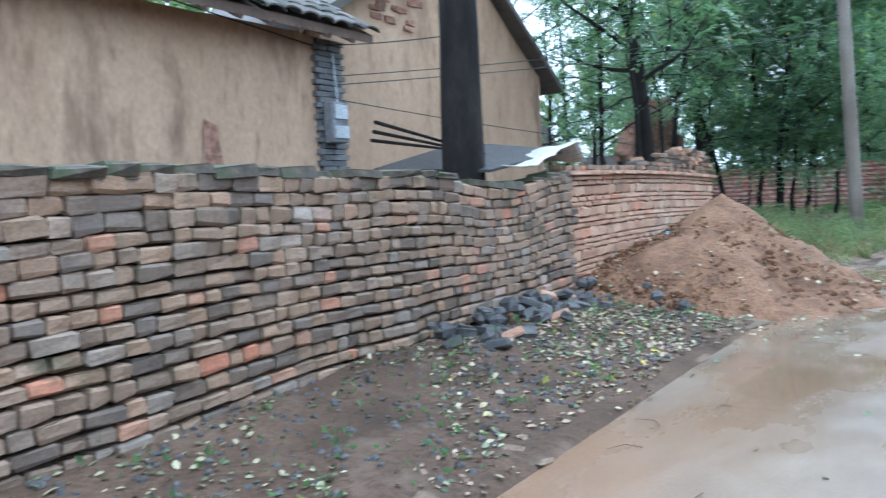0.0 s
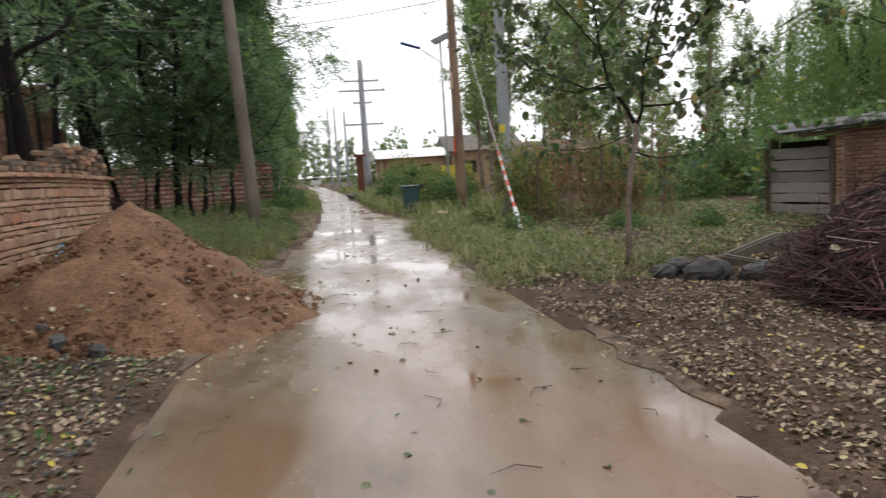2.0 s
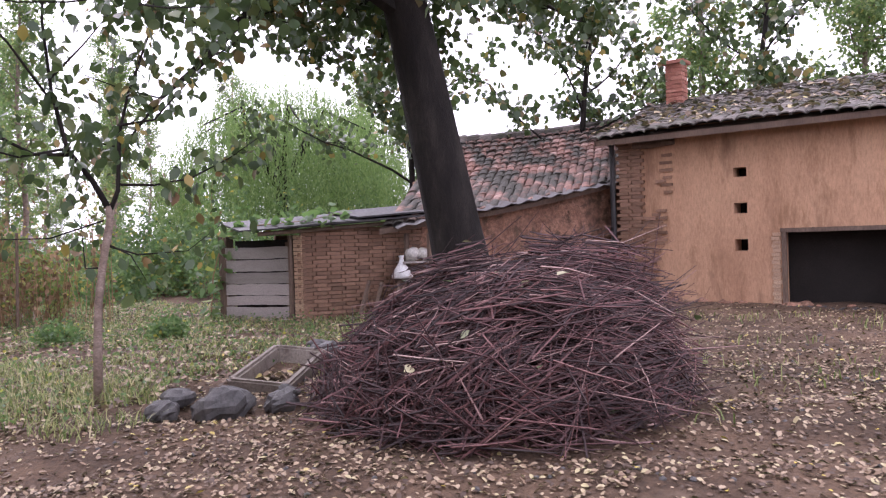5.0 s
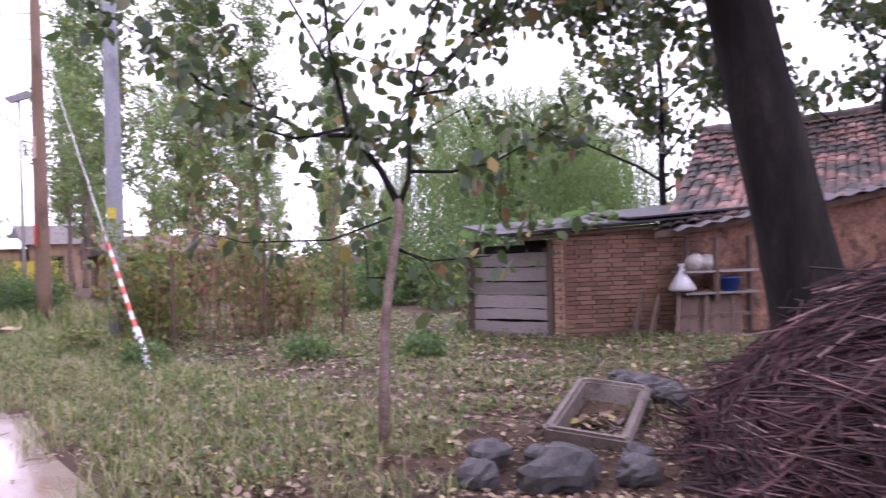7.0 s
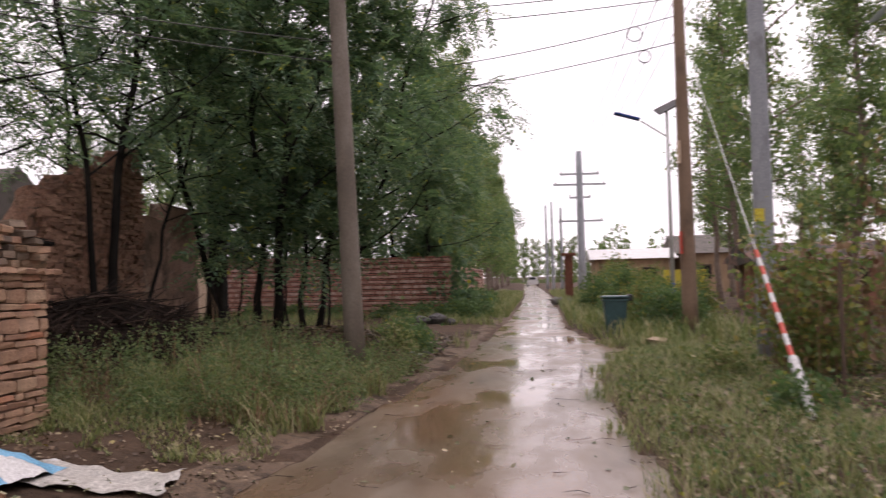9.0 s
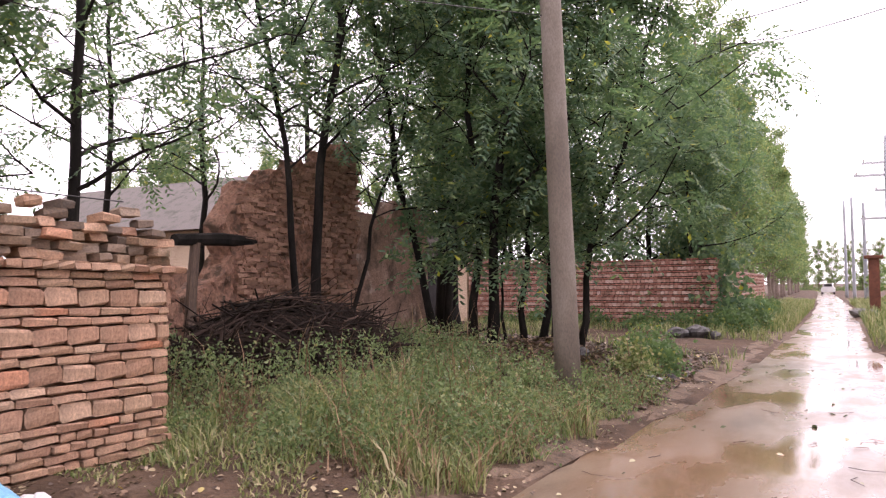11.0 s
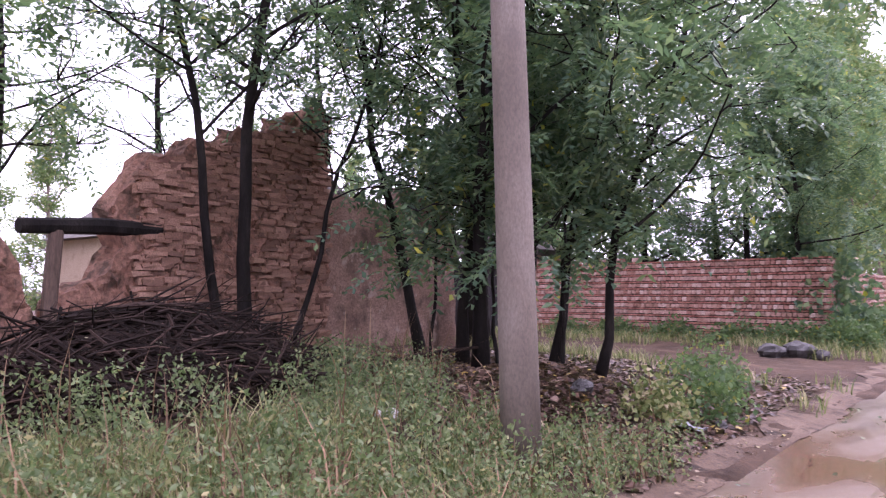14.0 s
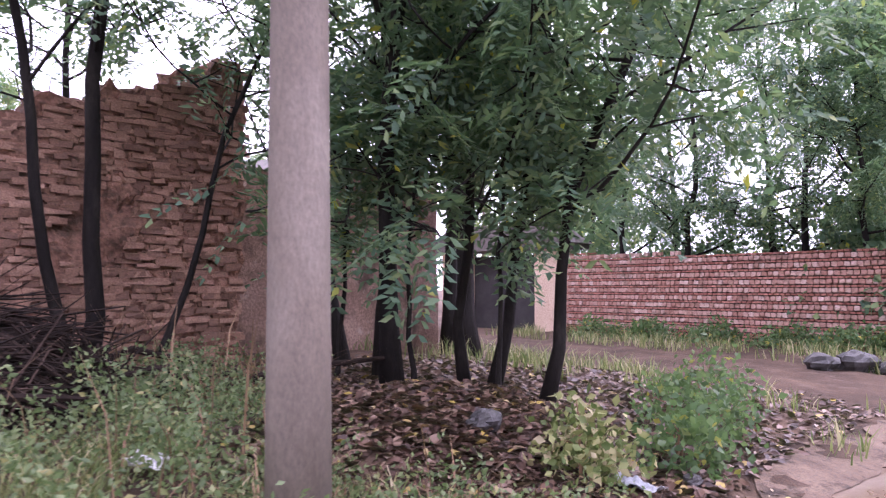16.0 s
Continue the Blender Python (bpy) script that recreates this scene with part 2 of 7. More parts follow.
M["haze"] = surface("far_field", [(0.05, 0.07, 0.03), (0.10, 0.10, 0.05)], 0.1, 2, (0.9, 1), 0.0)
F = {}
F["locust"] = foliage("compound_leaves", [(0, (0.0621, 0.124, 0.0854)), (0.45, (0.109, 0.194, 0.121)), (0.8, (0.171, 0.265, 0.139)), (0.98, (0.265, 0.342, 0.155)), (1, (0.6, 0.574, 0.0466))], 0.4, 0.45)
F["poplar"] = foliage("poplar_leaves", [(0, (0.0963, 0.158, 0.07)), (0.5, (0.166, 0.236, 0.0963)), (0.9, (0.245, 0.315, 0.122)), (1, (0.49, 0.455, 0.158))])
F["broad"] = foliage("broad_leaves", [(0, (0.026, 0.045, 0.022)), (0.5, (0.05, 0.08, 0.035)), (0.85, (0.09, 0.12, 0.045)), (0.95, (0.14, 0.07, 0.035)), (1, (0.32, 0.25, 0.06))], 0.35, 0.18)
F["willow"] = foliage("willow_leaves", [(0, (0.10, 0.17, 0.055)), (0.6, (0.18, 0.27, 0.09)), (1, (0.25, 0.34, 0.12))])
F["grass"] = foliage("grass_blades", [(0, (0.08, 0.115, 0.035)), (0.35, (0.17, 0.21, 0.07)), (0.65, (0.29, 0.30, 0.115)), (0.85, (0.40, 0.35, 0.18)), (1, (0.5, 0.42, 0.27))], 0.5, 0.3)
F["weed"] = foliage("weed_leaves", [(0, (0.06, 0.114, 0.054)), (0.6, (0.102, 0.174, 0.072)), (0.93, (0.168, 0.24, 0.096)), (1, (0.48, 0.396, 0.06))])
F["pale_weed"] = foliage("pale_weed_leaves", [(0, (0.09, 0.13, 0.06)), (0.5, (0.16, 0.22, 0.10)), (0.9, (0.27, 0.32, 0.16)), (1, (0.42, 0.36, 0.16))])
F["vine"] = foliage("climbing_beans", [(0, (0.08, 0.125, 0.04)), (0.45, (0.16, 0.21, 0.06)), (0.7, (0.26, 0.26, 0.08)), (0.85, (0.30, 0.17, 0.085)), (1, (0.46, 0.40, 0.09))])
F["stalk"] = foliage("dry_stalks", [(0, (0.135, 0.081, 0.0473)), (0.6, (0.243, 0.149, 0.0878)), (1, (0.351, 0.23, 0.135))], 0.8, 0.05)
F["litter"] = foliage("fallen_leaves", [(0, (0.05, 0.03, 0.022)), (0.35, (0.12, 0.075, 0.05)), (0.62, (0.23, 0.155, 0.10)), (0.85, (0.36, 0.28, 0.19)), (0.98, (0.40, 0.35, 0.19)), (1, (0.5, 0.38, 0.05))], 0.55, 0.08)
F["dark_litter"] = foliage("wet_brown_leaves", [(0, (0.035, 0.02, 0.016)), (0.4, (0.09, 0.05, 0.036)), (0.75, (0.17, 0.10, 0.07)), (0.95, (0.28, 0.2, 0.14)), (1, (0.45, 0.34, 0.06))], 0.45, 0.08)
F["green_litter"] = foliage("fresh_fallen_leaves", [(0, (0.05, 0.075, 0.035)), (0.4, (0.12, 0.14, 0.07)), (0.7, (0.28, 0.26, 0.16)), (1, (0.46, 0.42, 0.26))], 0.5, 0.1)


def wet_concrete():
    m, n, l, b = nodes_of("wet_concrete_road")
    tc = n.new("ShaderNodeTexCoord").outputs["Object"]
    mp = n.new("ShaderNodeMapping")
    mp.inputs["Scale"].default_value = (1.0, 0.42, 1)
    l.new(tc, mp.inputs[0])
    broad, mid, grain = noise_tex(n, l, mp.outputs[0], 0.55, 4, 0.5), noise_tex(n, l, mp.outputs[0], 2.3, 5, 0.6), noise_tex(n, l, tc, 45, 4, 0.7)
    col = ramp(n, l, mid, [(0.3, (0.11, 0.08, 0.056)), (0.55, (0.18, 0.14, 0.10)), (0.75, (0.24, 0.195, 0.15))])
    col = mixed(n, l, ramp(n, l, broad, [(0.38, (0, 0, 0)), (0.58, (0.85, 0.85, 0.85))]), col, (0.20, 0.118, 0.068))
    col = mixed(n, l, 0.45, col, ramp(n, l, grain, [(0.25, (0.3, 0.3, 0.3)), (0.75, (0.7, 0.7, 0.7))]), "OVERLAY")
    l.new(col, b.inputs["Base Color"])
    pool = noise_tex(n, l, mp.outputs[0], 1.1, 5, 0.55)
    l.new(ramp(n, l, pool, [(0.40, (0.46,) * 3), (0.53, (0.22,) * 3), (0.62, (0.03,) * 3)]), b.inputs["Roughness"])
    b.inputs["Specular IOR Level"].default_value, b.inputs["IOR"].default_value = 0.6, 1.4
    b.inputs["Coat Weight"].default_value, b.inputs["Coat Roughness"].default_value = 0.22, 0.12
    bp = n.new("ShaderNodeBump")
    bp.inputs["Distance"].default_value = 0.006
    l.new(ramp(n, l, pool, [(0.42, (0.5,) * 3), (0.60, (0.03,) * 3)]), bp.inputs["Strength"])
    l.new(mixed(n, l, 0.6, mid, grain), bp.inputs["Height"])
    l.new(bp.outputs[0], b.inputs["Normal"])
    return m


M["road"] = wet_concrete()

# ---- mesh tools ----
class Geo:
    """Points and faces gathered for one mesh."""

    def __init__(self):
        self.v, self.f = [], []

    def add(self, verts, faces):
        k = len(self.v)
        self.v += [tuple(p) for p in verts]
        self.f += [tuple(i + k for i in q) for q in faces]

    def box(self, c, s, turn=None, jit=0.0, rng=random):
        pts = []
        for dz in (-0.5, 0.5):
            for dx, dy in ((-0.5, -0.5), (0.5, -0.5), (0.5, 0.5), (-0.5, 0.5)):
                p = Vector((dx * s[0], dy * s[1], dz * s[2]))
                if jit:
                    p += Vector([rng.uniform(-jit, jit) for _ in range(3)])
                pts.append((turn @ p if turn else p) + Vector(c))
        self.add(pts, [(3, 2, 1, 0), (4, 5, 6, 7), (0, 1, 5, 4), (1, 2, 6, 5), (2, 3, 7, 6), (3, 0, 4, 7)])

    def tube(self, path, radii, n=7, cap=True):
        path = [Vector(p) for p in path]
        rings, prev = [], None
        for i, p in enumerate(path):
            d = (path[min(i + 1, len(path) - 1)] - path[max(i - 1, 0)]).normalized()
            side = (prev - d * prev.dot(d)) if prev is not None else d.cross(Vector((0.3, 1, 0.2)) if abs(d.y) < 0.9 else Vector((1, 0, 0)))
            side.normalize()
            prev, up, r = side, d.cross(side), radii[i] if hasattr(radii, "__len__") else radii
            rings.append([p + (side * math.cos(a) + up * math.sin(a)) * r for a in (2 * math.pi * j / n for j in range(n))])
        fs = [(i * n + j, i * n + (j + 1) % n, (i + 1) * n + (j + 1) % n, (i + 1) * n + j) for i in range(len(rings) - 1) for j in range(n)]
        if cap:
            fs += [tuple(range(n - 1, -1, -1)), tuple((len(rings) - 1) * n + j for j in range(n))]
        self.add([p for r in rings for p in r], fs)

    def lathe(self, c, prof, n=16):
        k = len(prof)
        vs = [(c[0] + r * math.cos(2 * math.pi * j / n), c[1] + r * math.sin(2 * math.pi * j / n), c[2] + z) for r, z in prof for j in range(n)]
        fs = [(i * n + j, i * n + (j + 1) % n, (i + 1) * n + (j + 1) % n, (i + 1) * n + j) for i in range(k - 1) for j in range(n)]
        self.add(vs, fs + [tuple(range(n - 1, -1, -1)), tuple((k - 1) * n + j for j in range(n))])

    def prism(self, outline, to3, depth):
        """An outline in the plane, pulled out along to3's third axis."""
        k = len(outline)
        self.add([to3(a, b, 0) for a, b in outline] + [to3(a, b, depth) for a, b in outline],
                 [tuple(range(k - 1, -1, -1)), tuple(range(k, 2 * k))] + [(i, (i + 1) % k, k + (i + 1) % k, k + i) for i in range(k)])

    def mesh(self, name, material, smooth=False):
        me = bpy.data.meshes.new(name)
        me.from_pydata(self.v, [], self.f)
        me.materials.append(material)
        if smooth:
            me.shade_smooth()
        return me


def arr_mesh(name, verts, faces, material, smooth=False):
    """A mesh from numpy arrays of points and of equal faces."""
    me = bpy.data.meshes.new(name)
    n, k = faces.shape
    me.vertices.add(len(verts))
    me.vertices.foreach_set("co", np.asarray(verts, np.float32).ravel())
    me.loops.add(n * k)
    me.loops.foreach_set("vertex_index", np.asarray(faces, np.int32).ravel())
    me.polygons.add(n)
    me.polygons.foreach_set("loop_start", np.arange(0, n * k, k, dtype=np.int32))
    me.update(calc_edges=True)
    me.materials.append(material)
    if smooth:
        me.shade_smooth()
    return me


def thing(name, at=(0, 0, 0), label="", category="", group="", kind=""):
    e = new(name)
    e.location = at
    e.empty_display_size = 0.2
    return tagged(e, label, category, group, kind)


def part(name, geo, material, parent=None, label="", smooth=False, bevel=0.0):
    me = geo.mesh(name, material, smooth) if isinstance(geo, Geo) else geo
    ob = new(name, me)
    if parent:
        ob.parent = parent
        ob.matrix_parent_inverse = Matrix.Translation(parent.location).inverted() if parent.parent is None else Matrix.Identity(4)
    if bevel:
        bv = ob.modifiers.new("bevel", "BEVEL")
        bv.width, bv.segments, bv.limit_method = bevel, 2, "ANGLE"
    return tagged(ob, label)


def solid(name, geo, material, label="", category="", group="", kind="", smooth=False, bevel=0.0):
    return tagged(part(name, geo, material, None, label, smooth, bevel), label, category, group, kind)


def warp(v, amount, scale, seed=0.0):
    """Uneven relief for a point."""
    p = Vector(v) * scale + Vector((seed, seed * 1.7, -seed))
    return Vector(v) + Vector((noise.noise(p), noise.noise(p + Vector((31, 7, 3))), noise.noise(p + Vector((5, 43, 17))))) * amount


def rubble(geo, c, r, rng, flat=0.7):
    """One broken stone: a knocked-about eight-cornered block with cut corners."""
    t = Euler((rng.uniform(-0.4, 0.4), rng.uniform(-0.4, 0.4), rng.uniform(0, 6.3))).to_matrix()
    pts = []
    for i in range(3):
        z = (-0.5, 0.05, 0.5)[i] * flat
        s = (0.85, 1.05, 0.6)[i]
        for j in range(7):
            a = 2 * math.pi * j / 7 + rng.uniform(-0.25, 0.25)
            q = rng.uniform(0.75, 1.1) * s
            pts.append(t @ Vector((math.cos(a) * q * r, math.sin(a) * q * r * 0.75, (z + rng.uniform(-0.08, 0.08)) * r * 1.5)) + Vector(c))
    fs = [(i * 7 + j, i * 7 + (j + 1) % 7, (i + 1) * 7 + (j + 1) % 7, (i + 1) * 7 + j) for i in range(2) for j in range(7)]
    geo.add(pts, fs + [tuple(range(6, -1, -1)), tuple(14 + j for j in range(7))])


# ---- leaves, grass and trees ----
def diamonds(base, along, across, width=0.45):
    """Folded leaves: base points, vectors to their tips, and sideways unit vectors."""
    n = len(base)
    ln = np.linalg.norm(along, axis=1, keepdims=True)
    fold = np.cross(along, across)
    mid = base + along * 0.45
    v = np.stack([base, mid + across * ln * width * 0.5 + fold * 0.12, base + along, mid - across * ln * width * 0.5 + fold * 0.12], 1).reshape(-1, 3)
    k = np.arange(n)[:, None] * 4
    return v, np.concatenate([k + np.array([[0, 1, 2]]), k + np.array([[0, 2, 3]])], 0)


def broad(base, along, across, width=0.8):
    """Wide leaves with shoulders, folded along the midrib: two four-sided halves each."""
    n = len(base)
    ln = np.linalg.norm(along, axis=1, keepdims=True)
    up = unit(np.cross(along, across)) * ln
    w = across * ln * width * 0.5
    v = np.stack([base, base + along * 0.22 + w * 0.8 + up * 0.06, base + along * 0.58 + w + up * 0.05, base + along - up * 0.08, base + along * 0.58 - w + up * 0.05, base + along * 0.22 - w * 0.8 + up * 0.06], 1).reshape(-1, 3)
    k = np.arange(n)[:, None] * 6
    return v, np.concatenate([k + np.array([[0, 1, 2, 3]]), k + np.array([[0, 3, 4, 5]])], 0)


def unit(a):
    return a / np.maximum(np.linalg.norm(a, axis=1, keepdims=True), 1e-6)


def sprays(rng, pts, outs, leaflets, rachis, leaf, droop=0.5):
    """Compound leaves: from each point a drooping stalk with leaflets on both sides."""
    n = len(pts)
    d = unit(outs + rng.normal(0, 0.7, (n, 3)) + np.array([0, 0, -droop]))
    side = unit(np.cross(d, unit(rng.normal(0, 0.35, (n, 3)) + np.array([0, 0, 1.0]))))
    b, a, c = [], [], []
    for i in range(leaflets):
        s = (i // 2 + 0.6) / (leaflets / 2)
        sg = 1 if i % 2 else -1
        bend = np.array([0, 0, -droop * 0.5]) * (s * s) * rachis
        b.append(pts + d * rachis * s + bend)
        w = unit(side * sg + d * 0.5 + rng.normal(0, 0.18, (n, 3)) + np.array([0, 0, -0.25]))
        a.append(w * leaf * rng.uniform(0.75, 1.2, (n, 1)))
        c.append(unit(d + rng.normal(0, 0.1, (n, 3))))
    return diamonds(np.concatenate(b), np.concatenate(a), np.concatenate(c), 0.5)


def loose_leaves(rng, pts, per, spread, leaf, width=0.7, droop=0.5):
    p = np.repeat(pts, per, 0) + rng.normal(0, spread, (len(pts) * per, 3))
    a = unit(rng.normal(0, 1, p.shape) + np.array([0, 0, -droop])) * leaf * rng.uniform(0.7, 1.25, (len(p), 1))
    return diamonds(p, a, unit(np.cross(a, rng.normal(0, 1, p.shape))), width)


def limb(rng, start, way, length, r0, r1, n=6, rise=0.25, wob=0.12):
    p, d, out = Vector(start), Vector(way).normalized(), [Vector(start)]
    for i in range(n):
        d = (d + Vector(rng.normal(0, wob, 3)) + Vector((0, 0, rise / n))).normalized()
        p = p + d * (length / n)
        out.append(p.copy())
    return out, [r0 + (r1 - r0) * i / n for i in range(n + 1)]


def tree(name, at, height, r, crown_from, spread, kind, label, seed, lean=(0, 0), limbs=14, twigs=6, count=900, leaf=0.085, bark="bark", group="", stems=1, tip=0.25, curve=0.06, rise=0.25, limb_r=0.065):
    """A tree: tapered wobbly trunk, limbs, twigs and a crown of separate leaves hung on the twigs."""
    rng = np.random.default_rng(seed)
    t = thing(name, at, label, "tree", group)
    ends, outs = [], []
    for s in range(stems):
        g = Geo()
        n = 12
        lx, ly = lean[0] + rng.normal(0, 0.1) * (s > 0), lean[1] + rng.normal(0, 0.1) * (s > 0)
        off = rng.normal(0, r, 2) * (s > 0)
        wx, wy = rng.normal(0, curve, n + 1).cumsum(), rng.normal(0, curve, n + 1).cumsum()
        path = [Vector((at[0] + off[0] + lx * height * (i / n) + (wx[i] - wx[0]) * height / 12, at[1] + off[1] + ly * height * (i / n) + (wy[i] - wy[0]) * height / 12, at[2] - 0.15 + height * i / n)) for i in range(n + 1)]
        rad = [r * (1 + 0.5 * max(0, 1 - i / 1.2)) * (1 - (1 - tip) * i / n) for i in range(n + 1)]
        g.tube(path, rad, 9)
        part("trunk", g, M[bark], t, smooth=True)
        for b in range(limbs // stems):
            f = crown_from + (1 - crown_from) * (b + rng.uniform(0, 0.9)) / (limbs / stems)
            k = min(int(f * n), n - 1)
            p0 = path[k].lerp(path[k + 1], f * n - k)
            a = b * 2.4 + rng.uniform(-0.5, 0.5)
            ln = spread * (1.15 - 0.6 * (f - crown_from) / (1 - crown_from)) * rng.uniform(0.6, 1.1)
            lg = Geo()
            lp, lr = limb(rng, p0, (math.cos(a), math.sin(a), rng.uniform(0.15, 0.8)), ln, min(rad[k] * 0.45, limb_r), 0.008, rise=rise)
            lg.tube(lp, lr, 5)
            for q in range(twigs):
                j = 2 + int(rng.integers(0, len(lp) - 2))
                o = Vector((rng.normal(), rng.normal(), rng.uniform(-0.3, 0.8))).normalized()
                tp, trr = limb(rng, lp[j], o, ln * rng.uniform(0.2, 0.45), 0.012, 0.003, 4)
                lg.tube(tp, trr, 3, False)
                for e in tp[1:]:
                    ends.append(e)
                    outs.append(o)
            for e in lp[2:]:
                ends.append(e)
                outs.append(lp[-1] - lp[-2])
            part("limb", lg, M[bark], t)
    ends, outs = np.array([tuple(e) for e in ends]), unit(np.array([tuple(o) for o in outs]))
    pick = rng.integers(0, len(ends), count)
    if kind == "locust":
        v, f = sprays(rng, ends[pick] + rng.normal(0, 0.12, (count, 3)), outs[pick], 14, leaf * 4.2, leaf, 0.6)
    elif kind == "broad":
        p = np.repeat(ends[pick], 6, 0) + rng.normal(0, 0.16, (count * 6, 3))
        a = unit(rng.normal(0, 0.8, p.shape) + np.array([0, 0, -0.9])) * leaf * rng.uniform(0.6, 1.25, (len(p), 1))
        v, f = broad(p, a, unit(np.cross(a, rng.normal(0, 1, p.shape))), 0.85)
    else:
        v, f = loose_leaves(rng, ends[pick], 9, 0.2, leaf, 0.75, 0.5)
    part("crown", arr_mesh("crown", v, f, F[kind]), None, t)
    return t


def field(rng, n, x, y, zf, keep=None):
    p = np.stack([rng.uniform(*x, n), rng.uniform(*y, n)], 1)
    if keep is not None:
        p = p[keep(p[:, 0], p[:, 1])]
    return np.concatenate([p, zf(p[:, 0], p[:, 1])[:, None]], 1)


def blades(rng, pts, height, width, lean=0.5):
    """Grass: each blade a bent strip of two pieces."""
    n = len(pts)
    a = rng.uniform(0, 6.283, n)
    d = np.stack([np.cos(a), np.sin(a), np.zeros(n)], 1)
    s = np.stack([-np.sin(a), np.cos(a), np.zeros(n)], 1) * width * rng.uniform(0.6, 1.3, (n, 1))
    h = height * rng.uniform(0.35, 1.2, (n, 1))
    l = rng.uniform(0.1, lean, (n, 1)) * h
    m = pts + d * l * 0.35 + np.array([0, 0, 1.0]) * h * 0.6
    tp = pts + d * l * 1.3 + np.array([0, 0, 1.0]) * h
    v = np.stack([pts - s, pts + s, m + s * 0.8, m - s * 0.8, tp], 1).reshape(-1, 3)
    k = np.arange(n)[:, None] * 5
    return v, np.concatenate([k + np.array([[0, 1, 2]]), k + np.array([[0, 2, 3]]), k + np.array([[3, 2, 4]])], 0)


def flat_leaves(rng, pts, size, lift=0.012):
    n = len(pts)
    a = rng.uniform(0, 6.283, n)
    al = np.stack([np.cos(a), np.sin(a), rng.normal(0, 0.28, n)], 1) * size * rng.uniform(0.5, 1.3, (n, 1))
    ac = unit(np.stack([-np.sin(a), np.cos(a), rng.normal(0, 0.4, n)], 1))
    return broad(pts + np.array([0, 0, lift]) - al * 0.5, al, ac, 0.62)


def join(parts):
    vs, fs, k = [], [], 0
    for v, f in parts:
        vs.append(v)
        fs.append(f + k)
        k += len(v)
    return np.concatenate(vs), np.concatenate(fs)


def stuff(name, vf, material, label, category, parent=None):
    ob = new(name, arr_mesh(name, *vf, material))
    return tagged(ob, label, category, kind="stuff")

# ---- the plan ----
LY, LX = [-40, 0, 7, 12, 14, 17, 21, 34, 60, 130, 400], [-2.0, -1.9, -1.8, -1.6, -1.45, -1.25, -0.95, -0.7, -1.05, -3.2, -12]
RY, RX = [-40, 0, 6.5, 10, 13.5, 17, 20, 22, 24.5, 29, 60, 130, 400], [1.3, 1.4, 1.5, 1.4, 1.5, 1.35, 1.6, 2.2, 1.7, 1.15, 1.0, -1.2, -9.5]


def left_edge(y):
    return np.interp(y, LY, LX)


def right_edge(y):
    return np.interp(y, RY, RX)


def smooth(t):
    t = np.clip(t, 0, 1)
    return t * t * (3 - 2 * t)


def ground_z(x, y):
    """Height of the ground beside the road."""
    x, y = np.asarray(x, float), np.asarray(y, float)
    dl, dr = left_edge(y) - x, x - right_edge(y)
    z = np.full(np.broadcast(x, y).shape, -0.06)
    bank = smooth((y - 14) / 3) * (1 - smooth((y - 22.5) / 3.5))
    zl = 0.02 + 0.05 * smooth(dl / 0.5) + 0.12 * smooth((dl - 0.4) / 1.8) + bank * 0.34 * smooth((dl - 0.4) / 3.6)
    zl += 0.30 * np.exp(-(((x + 2.9) / 0.9) ** 2 + ((y - 20.2) / 1.1) ** 2))
    zr = 0.02 + 0.06 * smooth(dr / 0.6) + 0.06 * smooth((dr - 0.6) / 3)
    z = np.where(dl > -0.08, zl, z)
    z = np.where(dr > -0.08, zr, z)
    wob = 0.02 * np.sin(x * 3.1 + 1.3 * np.sin(y * 1.7)) * np.sin(y * 2.7 + x) + 0.012 * np.sin(x * 7.3 + y * 5.1)
    return z + np.where((dl > 0.1) | (dr > 0.1), wob, 0)


def gz(x, y):
    return float(ground_z(x, y))


def ground_sheet():
    xs = np.concatenate([-np.geomspace(2500, 15, 18), np.arange(-14, 18, 0.2), np.geomspace(19, 2500, 18)])
    ys = np.concatenate([-np.geomspace(2500, 9, 14), np.arange(-8, 46, 0.2), np.geomspace(47, 3500, 26)])
    X, Y = np.meshgrid(xs, ys)
    Z = ground_z(X, Y)
    nx, ny = len(xs), len(ys)
    i = (np.arange(ny - 1)[:, None] * nx + np.arange(nx - 1)[None]).ravel()
    return arr_mesh("ground", np.stack([X, Y, Z], -1).reshape(-1, 3), np.stack([i, i + 1, i + nx + 1, i + nx], 1), M["soil"], True)


tagged(new("ground", ground_sheet()), "damp brown earth verge and yard with wet leaves", "ground", kind="structure")


def road_slab():
    g = Geo()
    ys = list(np.arange(-12, 60, 0.15)) + list(np.geomspace(60, 400, 40))
    rows = []
    for y in ys:
        ja, jb = (noise.noise(Vector((0, y * s, 3))) for s in (1.6, 1.9))
        jc = noise.noise(Vector((5, y * 6, 1))) * 0.05
        a, b = float(left_edge(y)) + ja * 0.07 + jc * 0.6, float(right_edge(y)) + jb * 0.07 - jc * 0.6
        rows.append([(a, y, -0.07)] + [(a + (b - a) * k / 6, y, 0.0 - (0.012 if k in (0, 6) else 0)) for k in range(7)] + [(b, y, -0.07)])
    g.v = [p for r in rows for p in r]
    g.f = [(i * 9 + j, i * 9 + j + 1, (i + 1) * 9 + j + 1, (i + 1) * 9 + j) for i in range(len(rows) - 1) for j in range(8)]
    return g


